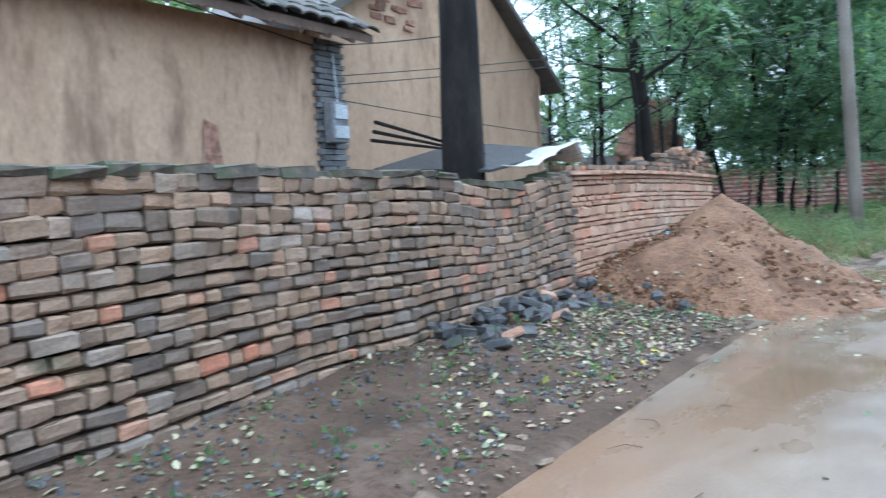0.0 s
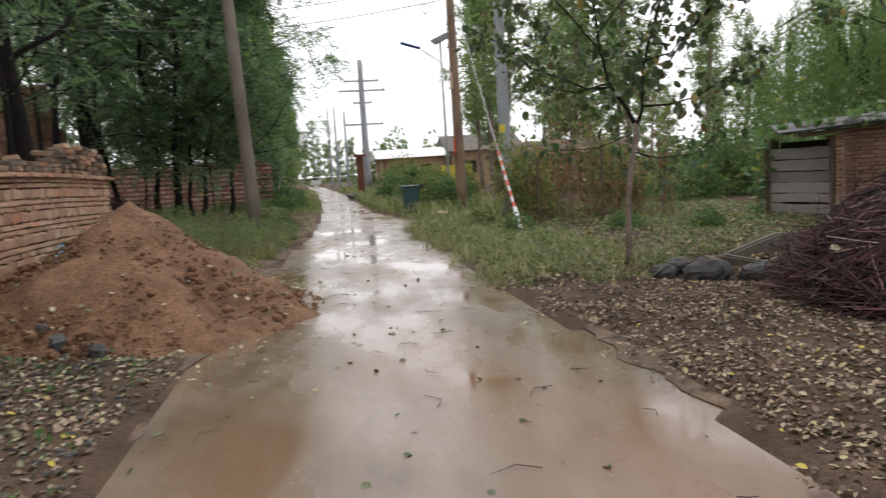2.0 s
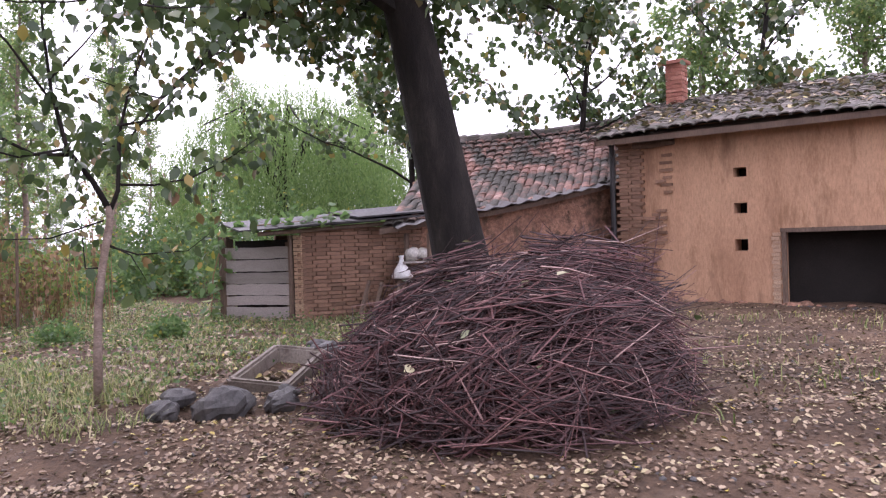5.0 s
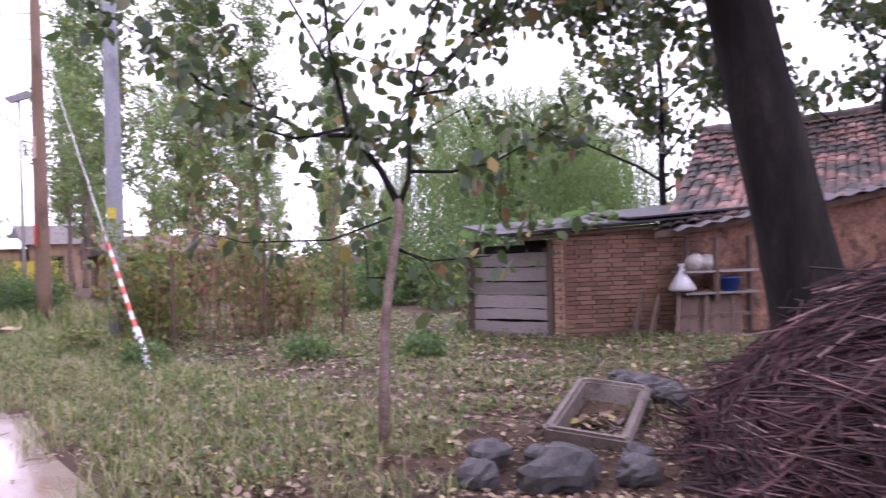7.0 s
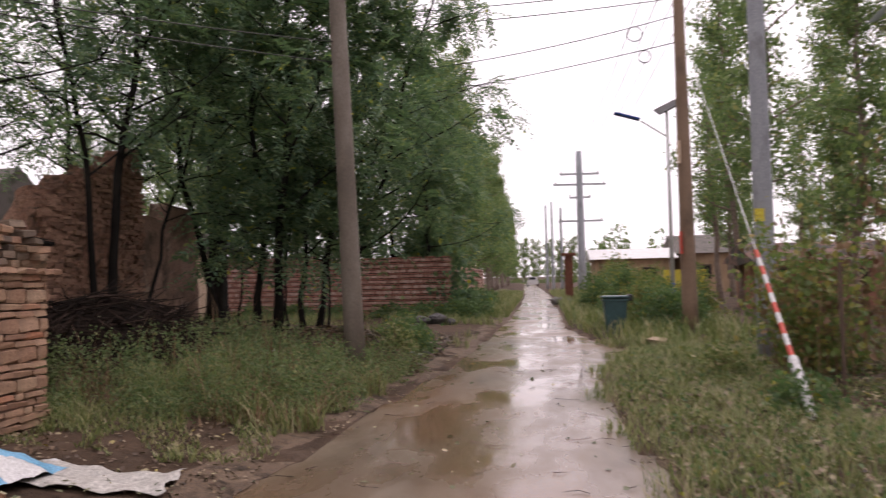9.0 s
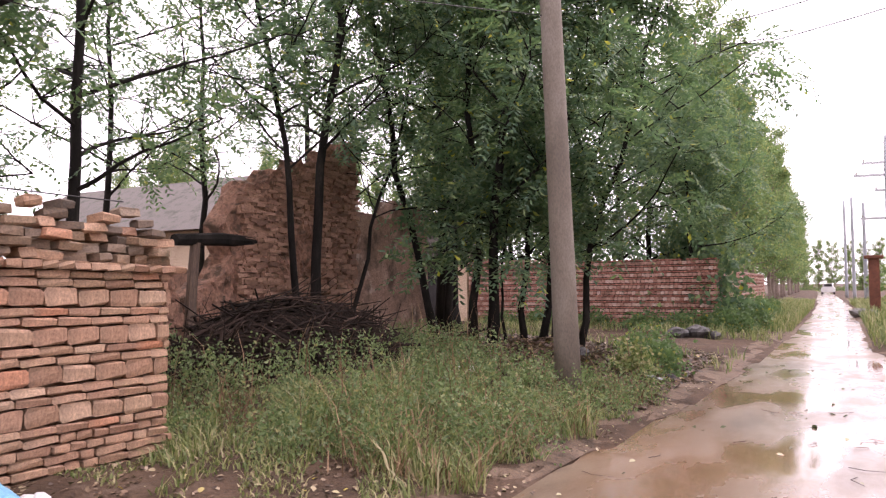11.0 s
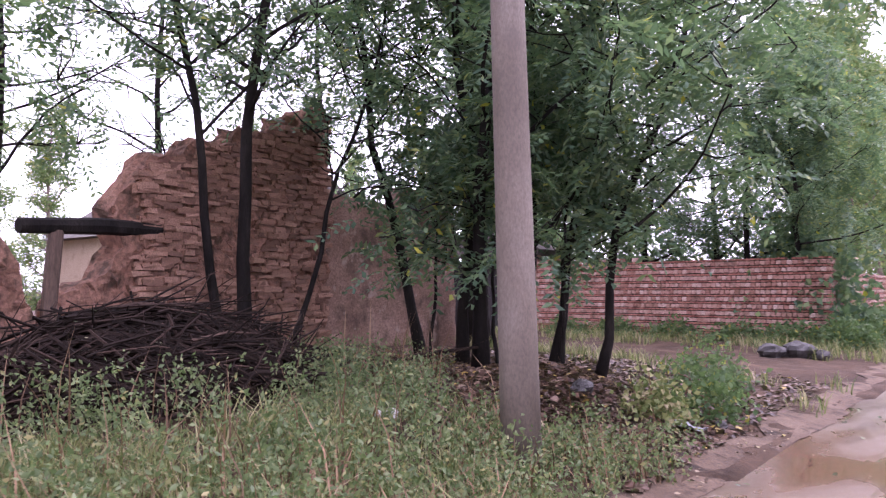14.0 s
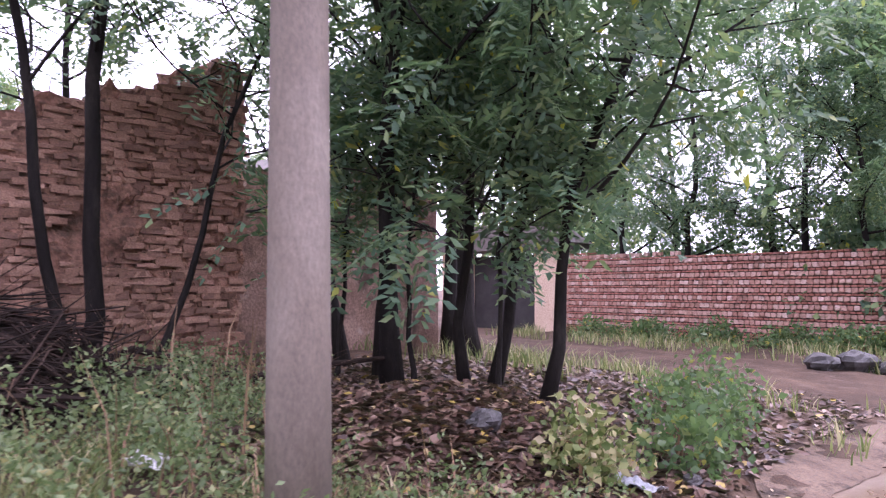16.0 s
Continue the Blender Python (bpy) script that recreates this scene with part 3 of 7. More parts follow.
def mud_fringe(edge, side, seed, name):
    """Washed soil that creeps over the edge of the slab in tongues."""
    g = Geo()
    ys = np.arange(-6, 46, 0.12)
    for y in ys:
        n = noise.noise(Vector((seed, y * 0.55, 1))) + 0.6 * noise.noise(Vector((seed, y * 2.3, 4))) + 0.3 * noise.noise(Vector((seed, y * 7, 2)))
        e = float(edge(y))
        w = max(0.02, 0.05 + 0.17 * n)
        out = 0.10 + 0.05 * n + (0.28 + 0.3 * n) * float(smooth((y - 11.5) / 1.5)) * (side > 0)
        g.v += [(e - side * max(out, 0.06), y, 0.012 + max(0.0, gz(e - side * max(out, 0.06), y) + 0.004 if out > 0.12 else 0.0)), (e + side * w * 0.5, y, 0.008), (e + side * w, y, -0.004)]
    g.f = [((i * 3 + j, i * 3 + j + 1, i * 3 + j + 4, i * 3 + j + 3) if side > 0 else (i * 3 + j + 3, i * 3 + j + 4, i * 3 + j + 1, i * 3 + j)) for i in range(len(ys) - 1) for j in range(2)]
    return solid(name, g, M["washed_mud"], "washed brown mud along the lane edge", "mud", kind="structure", smooth=True)


mud_fringe(left_edge, 1, 3.0, "mud_edge_west")
mud_fringe(right_edge, -1, 8.0, "mud_edge_east")
solid("road", road_slab(), M["road"], "wet grey-brown concrete village lane with puddles", "road", kind="structure", smooth=False)

# ---- brick walls ----
def worn_brick(seed, length, depth, height):
    """One brick with knocked corners: two stacked rings and slightly pulled-in edges."""
    rng = random.Random(seed)
    g, pts = Geo(), []
    for z, s in ((-0.5, 0.87), (-0.33, 1.0), (0.33, 1.0), (0.5, 0.87)):
        for dx, dy in ((-0.5, -0.5), (0.5, -0.5), (0.5, 0.5), (-0.5, 0.5)):
            pts.append((dx * depth * s + rng.uniform(-0.009, 0.009), dy * length * (s + 0.02) + rng.uniform(-0.012, 0.012), z * height + rng.uniform(-0.006, 0.006)))
    fs = [(3, 2, 1, 0), (12, 13, 14, 15)] + [(i * 4 + j, i * 4 + (j + 1) % 4, i * 4 + 4 + (j + 1) % 4, i * 4 + 4 + j) for i in range(3) for j in range(4)]
    g.add(pts, fs)
    return g


class Brickwork:
    """Bricks of one wall: those in a stretch of it become objects, the rest one joined part."""

    def __init__(self, parent, key, stretch, seed, unit_size=(0.24, 0.115, 0.058)):
        self.parent, self.key, self.stretch, self.rng, self.size = parent, key, stretch, random.Random(seed), unit_size
        self.shapes = [worn_brick(seed + i, unit_size[0], unit_size[1], unit_size[2]) for i in range(6)]
        self.meshes = [s.mesh("brick", M[key + "_piece"]) for s in self.shapes]
        self.rest, self.count = Geo(), 0

    def lay(self, at, size, turn):
        k = self.rng.randrange(6)
        m = Matrix.Translation(at) @ turn.to_4x4() @ Matrix.Diagonal((size[1] / self.size[1], size[0] / self.size[0], size[2] / self.size[2], 1))
        if self.stretch(at) and self.count < 300:
            self.count += 1
            ob = new("brick", self.meshes[k])
            ob.parent = self.parent
            ob.matrix_basis = m
        else:
            self.rest.add([m @ Vector(p) for p in self.shapes[k].v], self.shapes[k].f)

    def done(self):
        if self.rest.v:
            tagged(part("brickwork", self.rest, M[self.key + "_island"], self.parent), kind="stuff")


def near_x(y):
    return float(np.interp(y, [-4, 1.9, 4.2, 8.05], [-3.05, -3.42, -3.70, -3.86]))


def core_wall(name, line, thick, low, top, label, y_fn=None, material="mortar"):
    """The earth core behind the bricks, along a line of (x, y) points."""
    g = Geo()
    k = len(line)
    vs = []
    for x, y in line:
        b = gz(x - thick / 2, y) - low
        vs += [(x, y, b), (x, y, top(y)), (x - thick, y, top(y)), (x - thick, y, b)]
    g.add(vs, [(i * 4 + j, i * 4 + (j + 1) % 4, i * 4 + 4 + (j + 1) % 4, i * 4 + 4 + j) for i in range(k - 1) for j in range(4)] + [(0, 1, 2, 3), tuple((k - 1) * 4 + j for j in (3, 2, 1, 0))])
    return solid(name, g, M[material], label, "wall", kind="structure")


def old_wall():
    """Dry-stacked grey brick wall, sagging courses, mossy coping, ragged end."""
    ys = [-4 + 0.4 * i for i in range(31)]
    w = core_wall("wall_west", [(near_x(y) - 0.125, y) for y in ys if y < 7.9], 0.24, 0.2, lambda y: 1.46, "sagging wall of grey and red bricks stacked without mortar, mossy top")
    bw = Brickwork(w, "old", lambda p: 2.0 < p[1] < 5.6 and 0.3 < p[2] < 1.35, 11)
    rng = random.Random(5)
    z, course = 0.02, 0
    while z < 1.50:
        h = rng.choice((0.082, 0.088, 0.094, 0.1)) if z < 1.2 else rng.choice((0.095, 0.105, 0.115))
        y = -4 + rng.uniform(0, 0.2)
        stop = 8.05 + rng.uniform(-0.14, 0.06)
        while y < stop:
            ln = rng.choice((0.12, 0.21, 0.16, 0.23, 0.13, 0.15, 0.18)) * (1.15 if z > 1.2 else 1.0)
            yc = y + ln / 2
            sag = 0.085 * noise.noise(Vector((yc * 0.55, z * 0.7, 2))) - 0.035 * smooth((yc - 5.2) / 0.9) + 0.05 * smooth((yc - 6.6) / 1.2)
            out = 0.025 * noise.noise(Vector((yc * 1.3, z * 3, 8))) + rng.uniform(-0.013, 0.012)
            slope = math.atan2(0.085 * (noise.noise(Vector((yc * 0.55 + 0.06, z * 0.7, 2))) - noise.noise(Vector((yc * 0.55 - 0.06, z * 0.7, 2)))), 0.2)
            dx = (near_x(yc + 0.1) - near_x(yc - 0.1)) / 0.2
            bw.lay((near_x(yc) - 0.055 + out, yc, z + h / 2 + float(sag)), (ln - rng.uniform(0.008, 0.024), 0.125, h - rng.uniform(0.008, 0.022)), Euler((slope + rng.uniform(-0.035, 0.035), rng.uniform(-0.06, 0.06), -math.atan(dx) + rng.uniform(-0.03, 0.03))).to_matrix())
            y += ln
        z += h
        course += 1
    # ragged end return
    for c in range(22):
        for d in (0.0, 0.17):
            if rng.random() < 0.9:
                bw.lay((near_x(8.0) - 0.14 - d + rng.uniform(-0.03, 0.03), 8.06 + rng.uniform(-0.06, 0.07), 0.04 + c * 0.068 + rng.uniform(-0.01, 0.01)), (0.13, 0.16, 0.06), Euler((0, rng.uniform(-0.06, 0.06), rng.uniform(-0.2, 0.2))).to_matrix())
    bw.done()
    # mossy coping stones
    shapes = [worn_brick(900 + k, 0.24, 0.115, 0.058).mesh("coping_stone", M["moss_stone"]) for k in range(4)]
    y = -4.0
    while y < 8.0:
        ln = rng.uniform(0.16, 0.40)
        if rng.random() < 0.93:
            cs = new("coping_stone", shapes[rng.randrange(4)])
            cs.parent = w
            at = (near_x(y + ln / 2) - 0.12, y + ln / 2, 1.535 + 0.085 * noise.noise(Vector((y * 0.55, 1.05, 2))) - 0.035 * float(smooth((y - 5.2) / 0.9)) + 0.05 * float(smooth((y - 6.6) / 1.2)))
            cs.matrix_basis = Matrix.Translation(at) @ Euler((rng.uniform(-0.09, 0.09), rng.uniform(-0.08, 0.08), rng.uniform(-0.16, 0.16))).to_matrix().to_4x4() @ Matrix.Diagonal((rng.uniform(2.0, 2.7), (ln - 0.015) / 0.24, rng.uniform(0.9, 1.7), 1))
        y += ln


def yard_wall():
    """Clay-jointed red-brown brick wall with on-edge courses, a dentil course and loose bricks on top."""
    X = -3.96
    w = core_wall("wall_yard", [(X - 0.075, y) for y in (7.9, 9, 10, 11, 12, 13, 14.0)], 0.2, 0.2, lambda y: 1.62, "red-brown brick yard wall with loose bricks along its top", material="clay_joint")
    bw = Brickwork(w, "red", lambda p: p[1] > 11.2 and p[2] < 1.62, 77)
    rng = random.Random(9)
    plan = [0.066] * 7 + [0.13, 0.066, 0.066, 0.13, 0.066, 0.066, 0.13, 0.066, 0.066, 0.13, 0.062, 0.062]
    z = 0.06
    for i, h in enumerate(plan):
        edge = h > 0.1
        small = i < 7
        y = 7.95 + rng.uniform(0, 0.2)
        while y < 14.18:
            ln = 0.25 if edge else (rng.choice((0.25, 0.13, 0.13, 0.25)) if small else 0.255)
            ln = min(ln, max(14.18 - y, 0.06))
            dip = 0.035 * math.sin((y - 8) * 0.6)
            bw.lay((X - 0.055 + rng.uniform(-0.004, 0.004) * (3 if small else 1), y + ln / 2, z + h / 2 + dip), (ln - rng.uniform(0.016, 0.028), 0.115, h - rng.uniform(0.008, 0.015)), Euler((rng.uniform(-0.018, 0.018), 0, rng.uniform(-0.012, 0.012))).to_matrix())
            y += ln
        if i > 0:
            bw.lay((X - 0.19 + rng.uniform(-0.005, 0.005), 14.125, z + h / 2 - 0.02), (0.115, 0.15, h - 0.01), Euler((0, 0, 0)).to_matrix())
        z += h
    y = 7.95
    while y < 14.2:
        bw.lay((X - 0.03, y + 0.06, z + 0.03 + 0.035 * math.sin((y - 8) * 0.6)), (0.105, 0.20, 0.056), Euler((0, 0, rng.uniform(-0.05, 0.05))).to_matrix())
        y += 0.122
    bw.done()
    bw = Brickwork(w, "old", lambda p: False, 78)
    warm = Brickwork(w, "red", lambda p: False, 79)
    z += 0.062
    for c in range(6):
        y = 7.9 + rng.uniform(0, 0.2)
        while y < 14.1:
            if rng.random() < (0.97, 0.95, 0.9, 0.8, 0.6, 0.3)[c] * (1 if c < 1 else float(smooth((y - 9.6 - 0.45 * c) / 1.6))):
                (warm if rng.random() < 0.15 else bw).lay((X - 0.10 + rng.uniform(-0.05, 0.05), y + 0.1, z + 0.035 + c * 0.07 + 0.035 * math.sin((y - 8) * 0.6) + rng.uniform(-0.006, 0.006)), (rng.choice((0.11, 0.15, 0.2)), 0.16, 0.066), Euler((rng.uniform(-0.08, 0.08), rng.uniform(-0.08, 0.08), rng.uniform(-0.3, 0.3))).to_matrix())
            y += rng.uniform(0.15, 0.23)
    bw.done()
    warm.done()


def field_wall(name, a, b, h0, h1, seed, label, thick=0.24, key="far_red", low=0.1):
    """A far brick wall between two places: banded courses of stretchers and on-edge headers."""
    a, b = Vector(a), Vector(b)
    d = (b - a)
    L = d.length
    d.normalize()
    nrm = Vector((d.y, -d.x))
    g = Geo()
    base = min(gz(*a), gz(*b)) - low
    c = (a + b) / 2 - nrm * (thick / 2 + 0.03)
    rot = Matrix.Rotation(math.atan2(d.y, d.x), 3, "Z")
    core_h = min(h0, h1) - 0.05
    g.box((c.x, c.y, base + core_h / 2), (L - 0.1, thick - 0.06, core_h), rot)
    w = solid(name, g, M["mortar"], label, "wall", kind="structure")
    bw = Brickwork(w, key, lambda p: False, seed)
    pale = Brickwork(w, "far_pale", lambda p: False, seed + 50)
    rng = random.Random(seed)
    z, i = base, 0
    turn = Matrix.Rotation(math.atan2(d.y, d.x) - math.pi / 2, 3, "Z")
    while z < max(h0, h1) + base:
        band = i % 2 == 1 and z > base + 0.25
        h = 0.115 if band else 0.065
        s = rng.uniform(-0.1, 0)
        while s < L:
            ln = 0.125 if not band else 0.065 * 2
            e0, e1 = max(s, 0), min(s + ln, L)
            if e1 - e0 > 0.04 and z + h < base + h0 + (h1 - h0) * (s / L) + rng.uniform(-0.02, 0.04):
                p = a + d * ((e0 + e1) / 2) - nrm * (0.05 + rng.uniform(0, 0.012))
                (pale if band else bw).lay((p.x, p.y, z + h / 2), (e1 - e0 - 0.02, 0.12, h - 0.022), turn)
            s += ln
        z += h
        i += 1
    bw.done()
    pale.done()
    return w


# ---- mud and plaster buildings ----
def slab(outline, origin, along, thick, name, material, label, category="wall", relief=0.0, scale=1.5, step=0.0, kind="structure", parent=None):
    """An upright slab with an outline (distance along, height) that faces right of 'along' turned clockwise."""
    o, u = Vector((*origin, 0)), Vector((*along, 0)).normalized()
    nrm = Vector((u.y, -u.x, 0))
    bm = bmesh.new()
    front = [bm.verts.new(o + u * s + Vector((0, 0, z))) for s, z in outline]
    f = bm.faces.new(front)
    ext = bmesh.ops.extrude_face_region(bm, geom=[f])
    for v in ext["geom"]:
        if isinstance(v, bmesh.types.BMVert):
            v.co -= nrm * thick
    if step:
        bmesh.ops.triangulate(bm, faces=bm.faces[:])
        for _ in range(6):
            long = [e for e in bm.edges if e.calc_length() > step]
            if not long:
                break
            bmesh.ops.subdivide_edges(bm, edges=long, cuts=1)
            bmesh.ops.triangulate(bm, faces=[q for q in bm.faces if len(q.verts) > 3])
        for v in bm.verts:
            v.co = warp(v.co, relief, scale)
            v.co = warp(v.co, relief * 0.5, scale * 4)
    bmesh.ops.recalc_face_normals(bm, faces=bm.faces[:])
    me = bpy.data.meshes.new(name)
    bm.to_mesh(me)
    bm.free()
    me.materials.append(M[material])
    ob = part(name, me, None, parent, label)
    return tagged(ob, label, category if not parent else "", kind=kind if not parent else "")


def tile_rows(parent, frame_fn, length, slope, rows, cols, key, sag=0.0, seed=1, limit=300):
    """Curved roof tiles in overlapping rows; frame_fn(s, n) gives the place on the roof."""
    rng = random.Random(seed)
    tile = Geo()
    n = 5
    for e in (0, 1):
        for j in range(n + 1):
            a = math.pi * j / n
            tile.v.append((math.cos(a) * 0.5, e - 0.5, math.sin(a) * 0.28))
    tile.f = [(j, j + 1, n + 2 + j, n + 1 + j) for j in range(n)]
    tile.v += [(x, y, z - 0.12) for x, y, z in tile.v[:]]
    k = 2 * (n + 1)
    tile.f += [(k + n + 1 + j, k + n + 2 + j, k + j + 1, k + j) for j in range(n)] + [(j, k + j, k + j + 1, j + 1) for j in range(n)]
    rest = Geo()
    for r in range(rows):
        for c in range(cols):
            s, q = (c + 0.5) / cols * length, (r + 0.5) / rows * slope
            p, ux, uy, uz = frame_fn(s + rng.uniform(-0.02, 0.02), q)
            w, l = length / cols * 1.02, slope / rows * 1.35
            jog = rng.uniform(-0.05, 0.05)
            m = Matrix(((*(ux * w), 0), (*((uy + ux * jog) * l), 0), (*(uz * 0.16 + uy * 0.0), 0), (0, 0, 0, 1))).transposed()
            m.translation = p + uz * (0.02 + rng.uniform(0, 0.02))
            m = m @ Matrix.Rotation(-0.10, 4, "X")
            rest.add([m @ Vector(v) for v in tile.v], tile.f)
    tagged(part("roof_tiles", rest, M[key], parent), kind="stuff")

# ---- east side: shed, wing and clay house ----
WU, WV, W0 = Vector((0.87, -0.493, 0)), Vector((0.493, 0.87, 0)), Vector((8.03, 12.92, -0.02))


def wing(s, n, z):
    p = W0 + WU * s + WV * n
    return Vector((p.x, p.y, z))


def quad_prism(g, pts, depth):
    """A thick sheet: four corners and the way of its thickness."""
    d = Vector(depth)
    g.add([Vector(p) for p in pts] + [Vector(p) + d for p in pts], [(3, 2, 1, 0), (4, 5, 6, 7), (0, 1, 5, 4), (1, 2, 6, 5), (2, 3, 7, 6), (3, 0, 4, 7)])


def shed():
    t = thing("brick_shed", (8.03, 12.92, 0), "low brick shed with grey plank door and sheet roof", "shed")
    g = Geo()
    g.box(wing(1.05, 0.16, 0.78), (2.0, 0.16, 1.66), Matrix.Rotation(math.atan2(WU.y, WU.x), 3, "Z"))
    core = part("wall", g, M["mortar"], t)
    bw = Geo()
    rng = random.Random(21)
    turn = Matrix.Rotation(math.atan2(WU.y, WU.x), 3, "Z")
    shape = worn_brick(3, 1, 1, 1)
    for c in range(26):
        s = 0.0 - (0.06 if c % 2 else 0)
        while s < 2.2:
            p = wing(s + 0.12, 0.055 + rng.uniform(-0.004, 0.004), -0.02 + c * 0.065)
            m = Matrix.Translation(p) @ turn.to_4x4() @ Matrix.Diagonal((0.232, 0.115, 0.056, 1))
            bw.box(p, (0.232, 0.115, 0.056), turn, 0.003, rng)
            s += 0.243
    tagged(part("brickwork", bw, M["shed_brick"], core), kind="stuff")
    DU = Vector((-0.31, 0.951, 0))
    DN = Vector((0.951, 0.31, 0))

    def at(d, n, z):
        p = W0 + DU * d + DN * n
        return Vector((p.x, p.y, z))

    drot = Matrix.Rotation(math.atan2(DU.y, DU.x) - math.pi / 2, 3, "Z")
    pier = Geo()
    for c in range(24):
        pier.box(at(0.06, 0.05 + rng.uniform(-0.006, 0.006), c * 0.065), (0.13, 0.15, 0.056), drot, 0.003, rng)
    tagged(part("pier", pier, M["shed_brick_pale"], core), kind="stuff")
    back = Geo()
    back.box(wing(1.05, 1.9, 0.75), (2.2, 0.15, 1.6), turn)
    part("back_wall", back, M["mud_wall"], t)
    corner = Geo()
    corner.box(at(1.5, 0.1, 0.75), (0.2, 0.16, 1.6), drot)
    part("corner_post", corner, M["timber"], t)
    post = Geo()
    post.tube([at(0.19, -0.02, -0.1), at(0.19, -0.02, 1.52)], [0.045, 0.04], 7)
    part("door_post", post, M["timber"], t)
    hinge = Geo()
    hinge.box(at(0.28, 0.06, 0.8), (0.03, 0.08, 1.25), drot)
    door = part("plank_door", hinge, M["timber"], t, "grey weathered plank door with gaps")
    z = 0.06
    for i, h in enumerate((0.14, 0.18, 0.17, 0.2, 0.2, 0.21, 0.21)):
        b = Geo()
        k = 10
        pts = []
        a0, e0 = 0.24 + rng.uniform(-0.01, 0.02), 1.44 + rng.uniform(-0.03, 0.03)
        bow = rng.uniform(-0.02, 0.02)
        for j in range(k + 1):
            pts.append((a0 + (e0 - a0) * j / k, z + rng.uniform(0, 0.012) + bow * math.sin(3.1 * j / k), z + h - 0.006 - rng.uniform(0, 0.012) + bow * math.sin(3.1 * j / k)))
        vs = [at(d, 0.0, q) for d, q, _ in pts] + [at(d, 0.0, q) for d, _, q in pts] + [at(d, 0.035, q) for d, q, _ in pts] + [at(d, 0.035, q) for d, _, q in pts]
        m = k + 1
        fs = [(j, m + j, m + j + 1, j + 1) for j in range(k)] + [(2 * m + j + 1, 3 * m + j + 1, 3 * m + j, 2 * m + j) for j in range(k)] + [(m + j, 3 * m + j, 3 * m + j + 1, m + j + 1) for j in range(k)] + [(j + 1, 2 * m + j + 1, 2 * m + j, j) for j in range(k)] + [(0, 2 * m, 3 * m, m), (k, m + k, 3 * m + k, 2 * m + k)]
        b.add(vs, fs)
        part("plank", b, M["plank"], door)
        z += h
    # added near-black box, painted shade seen through the gaps in the planks
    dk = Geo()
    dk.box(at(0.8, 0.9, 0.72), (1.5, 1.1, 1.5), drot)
    part("dark_inside", dk, M["room_shade"], t)
    # sheets of felt and corrugated iron on the flat roof
    for i, (s0, s1, n0, n1, za, zb, mt) in enumerate(((-1.0, 1.3, -0.22, 2.2, 1.60, 1.72, "felt"), (-0.4, 2.6, -0.30, 1.9, 1.62, 1.80, "felt"), (0.9, 3.4, -0.26, 1.6, 1.74, 1.90, "felt"))):
        r = Geo()
        quad_prism(r, [wing(s0, n0, za + 0.02 * i), wing(s1, n0, zb + 0.02 * i), wing(s1, n1, zb + 0.22), wing(s0, n1, za + 0.2)], (0, 0, 0.025))
        part("roof_sheet", r, M[mt], t)
    beam = Geo()
    beam.tube([wing(-0.7, -0.1, 1.56), wing(2.4, -0.1, 1.74)], 0.035, 6)
    part("roof_beam", beam, M["timber"], t)


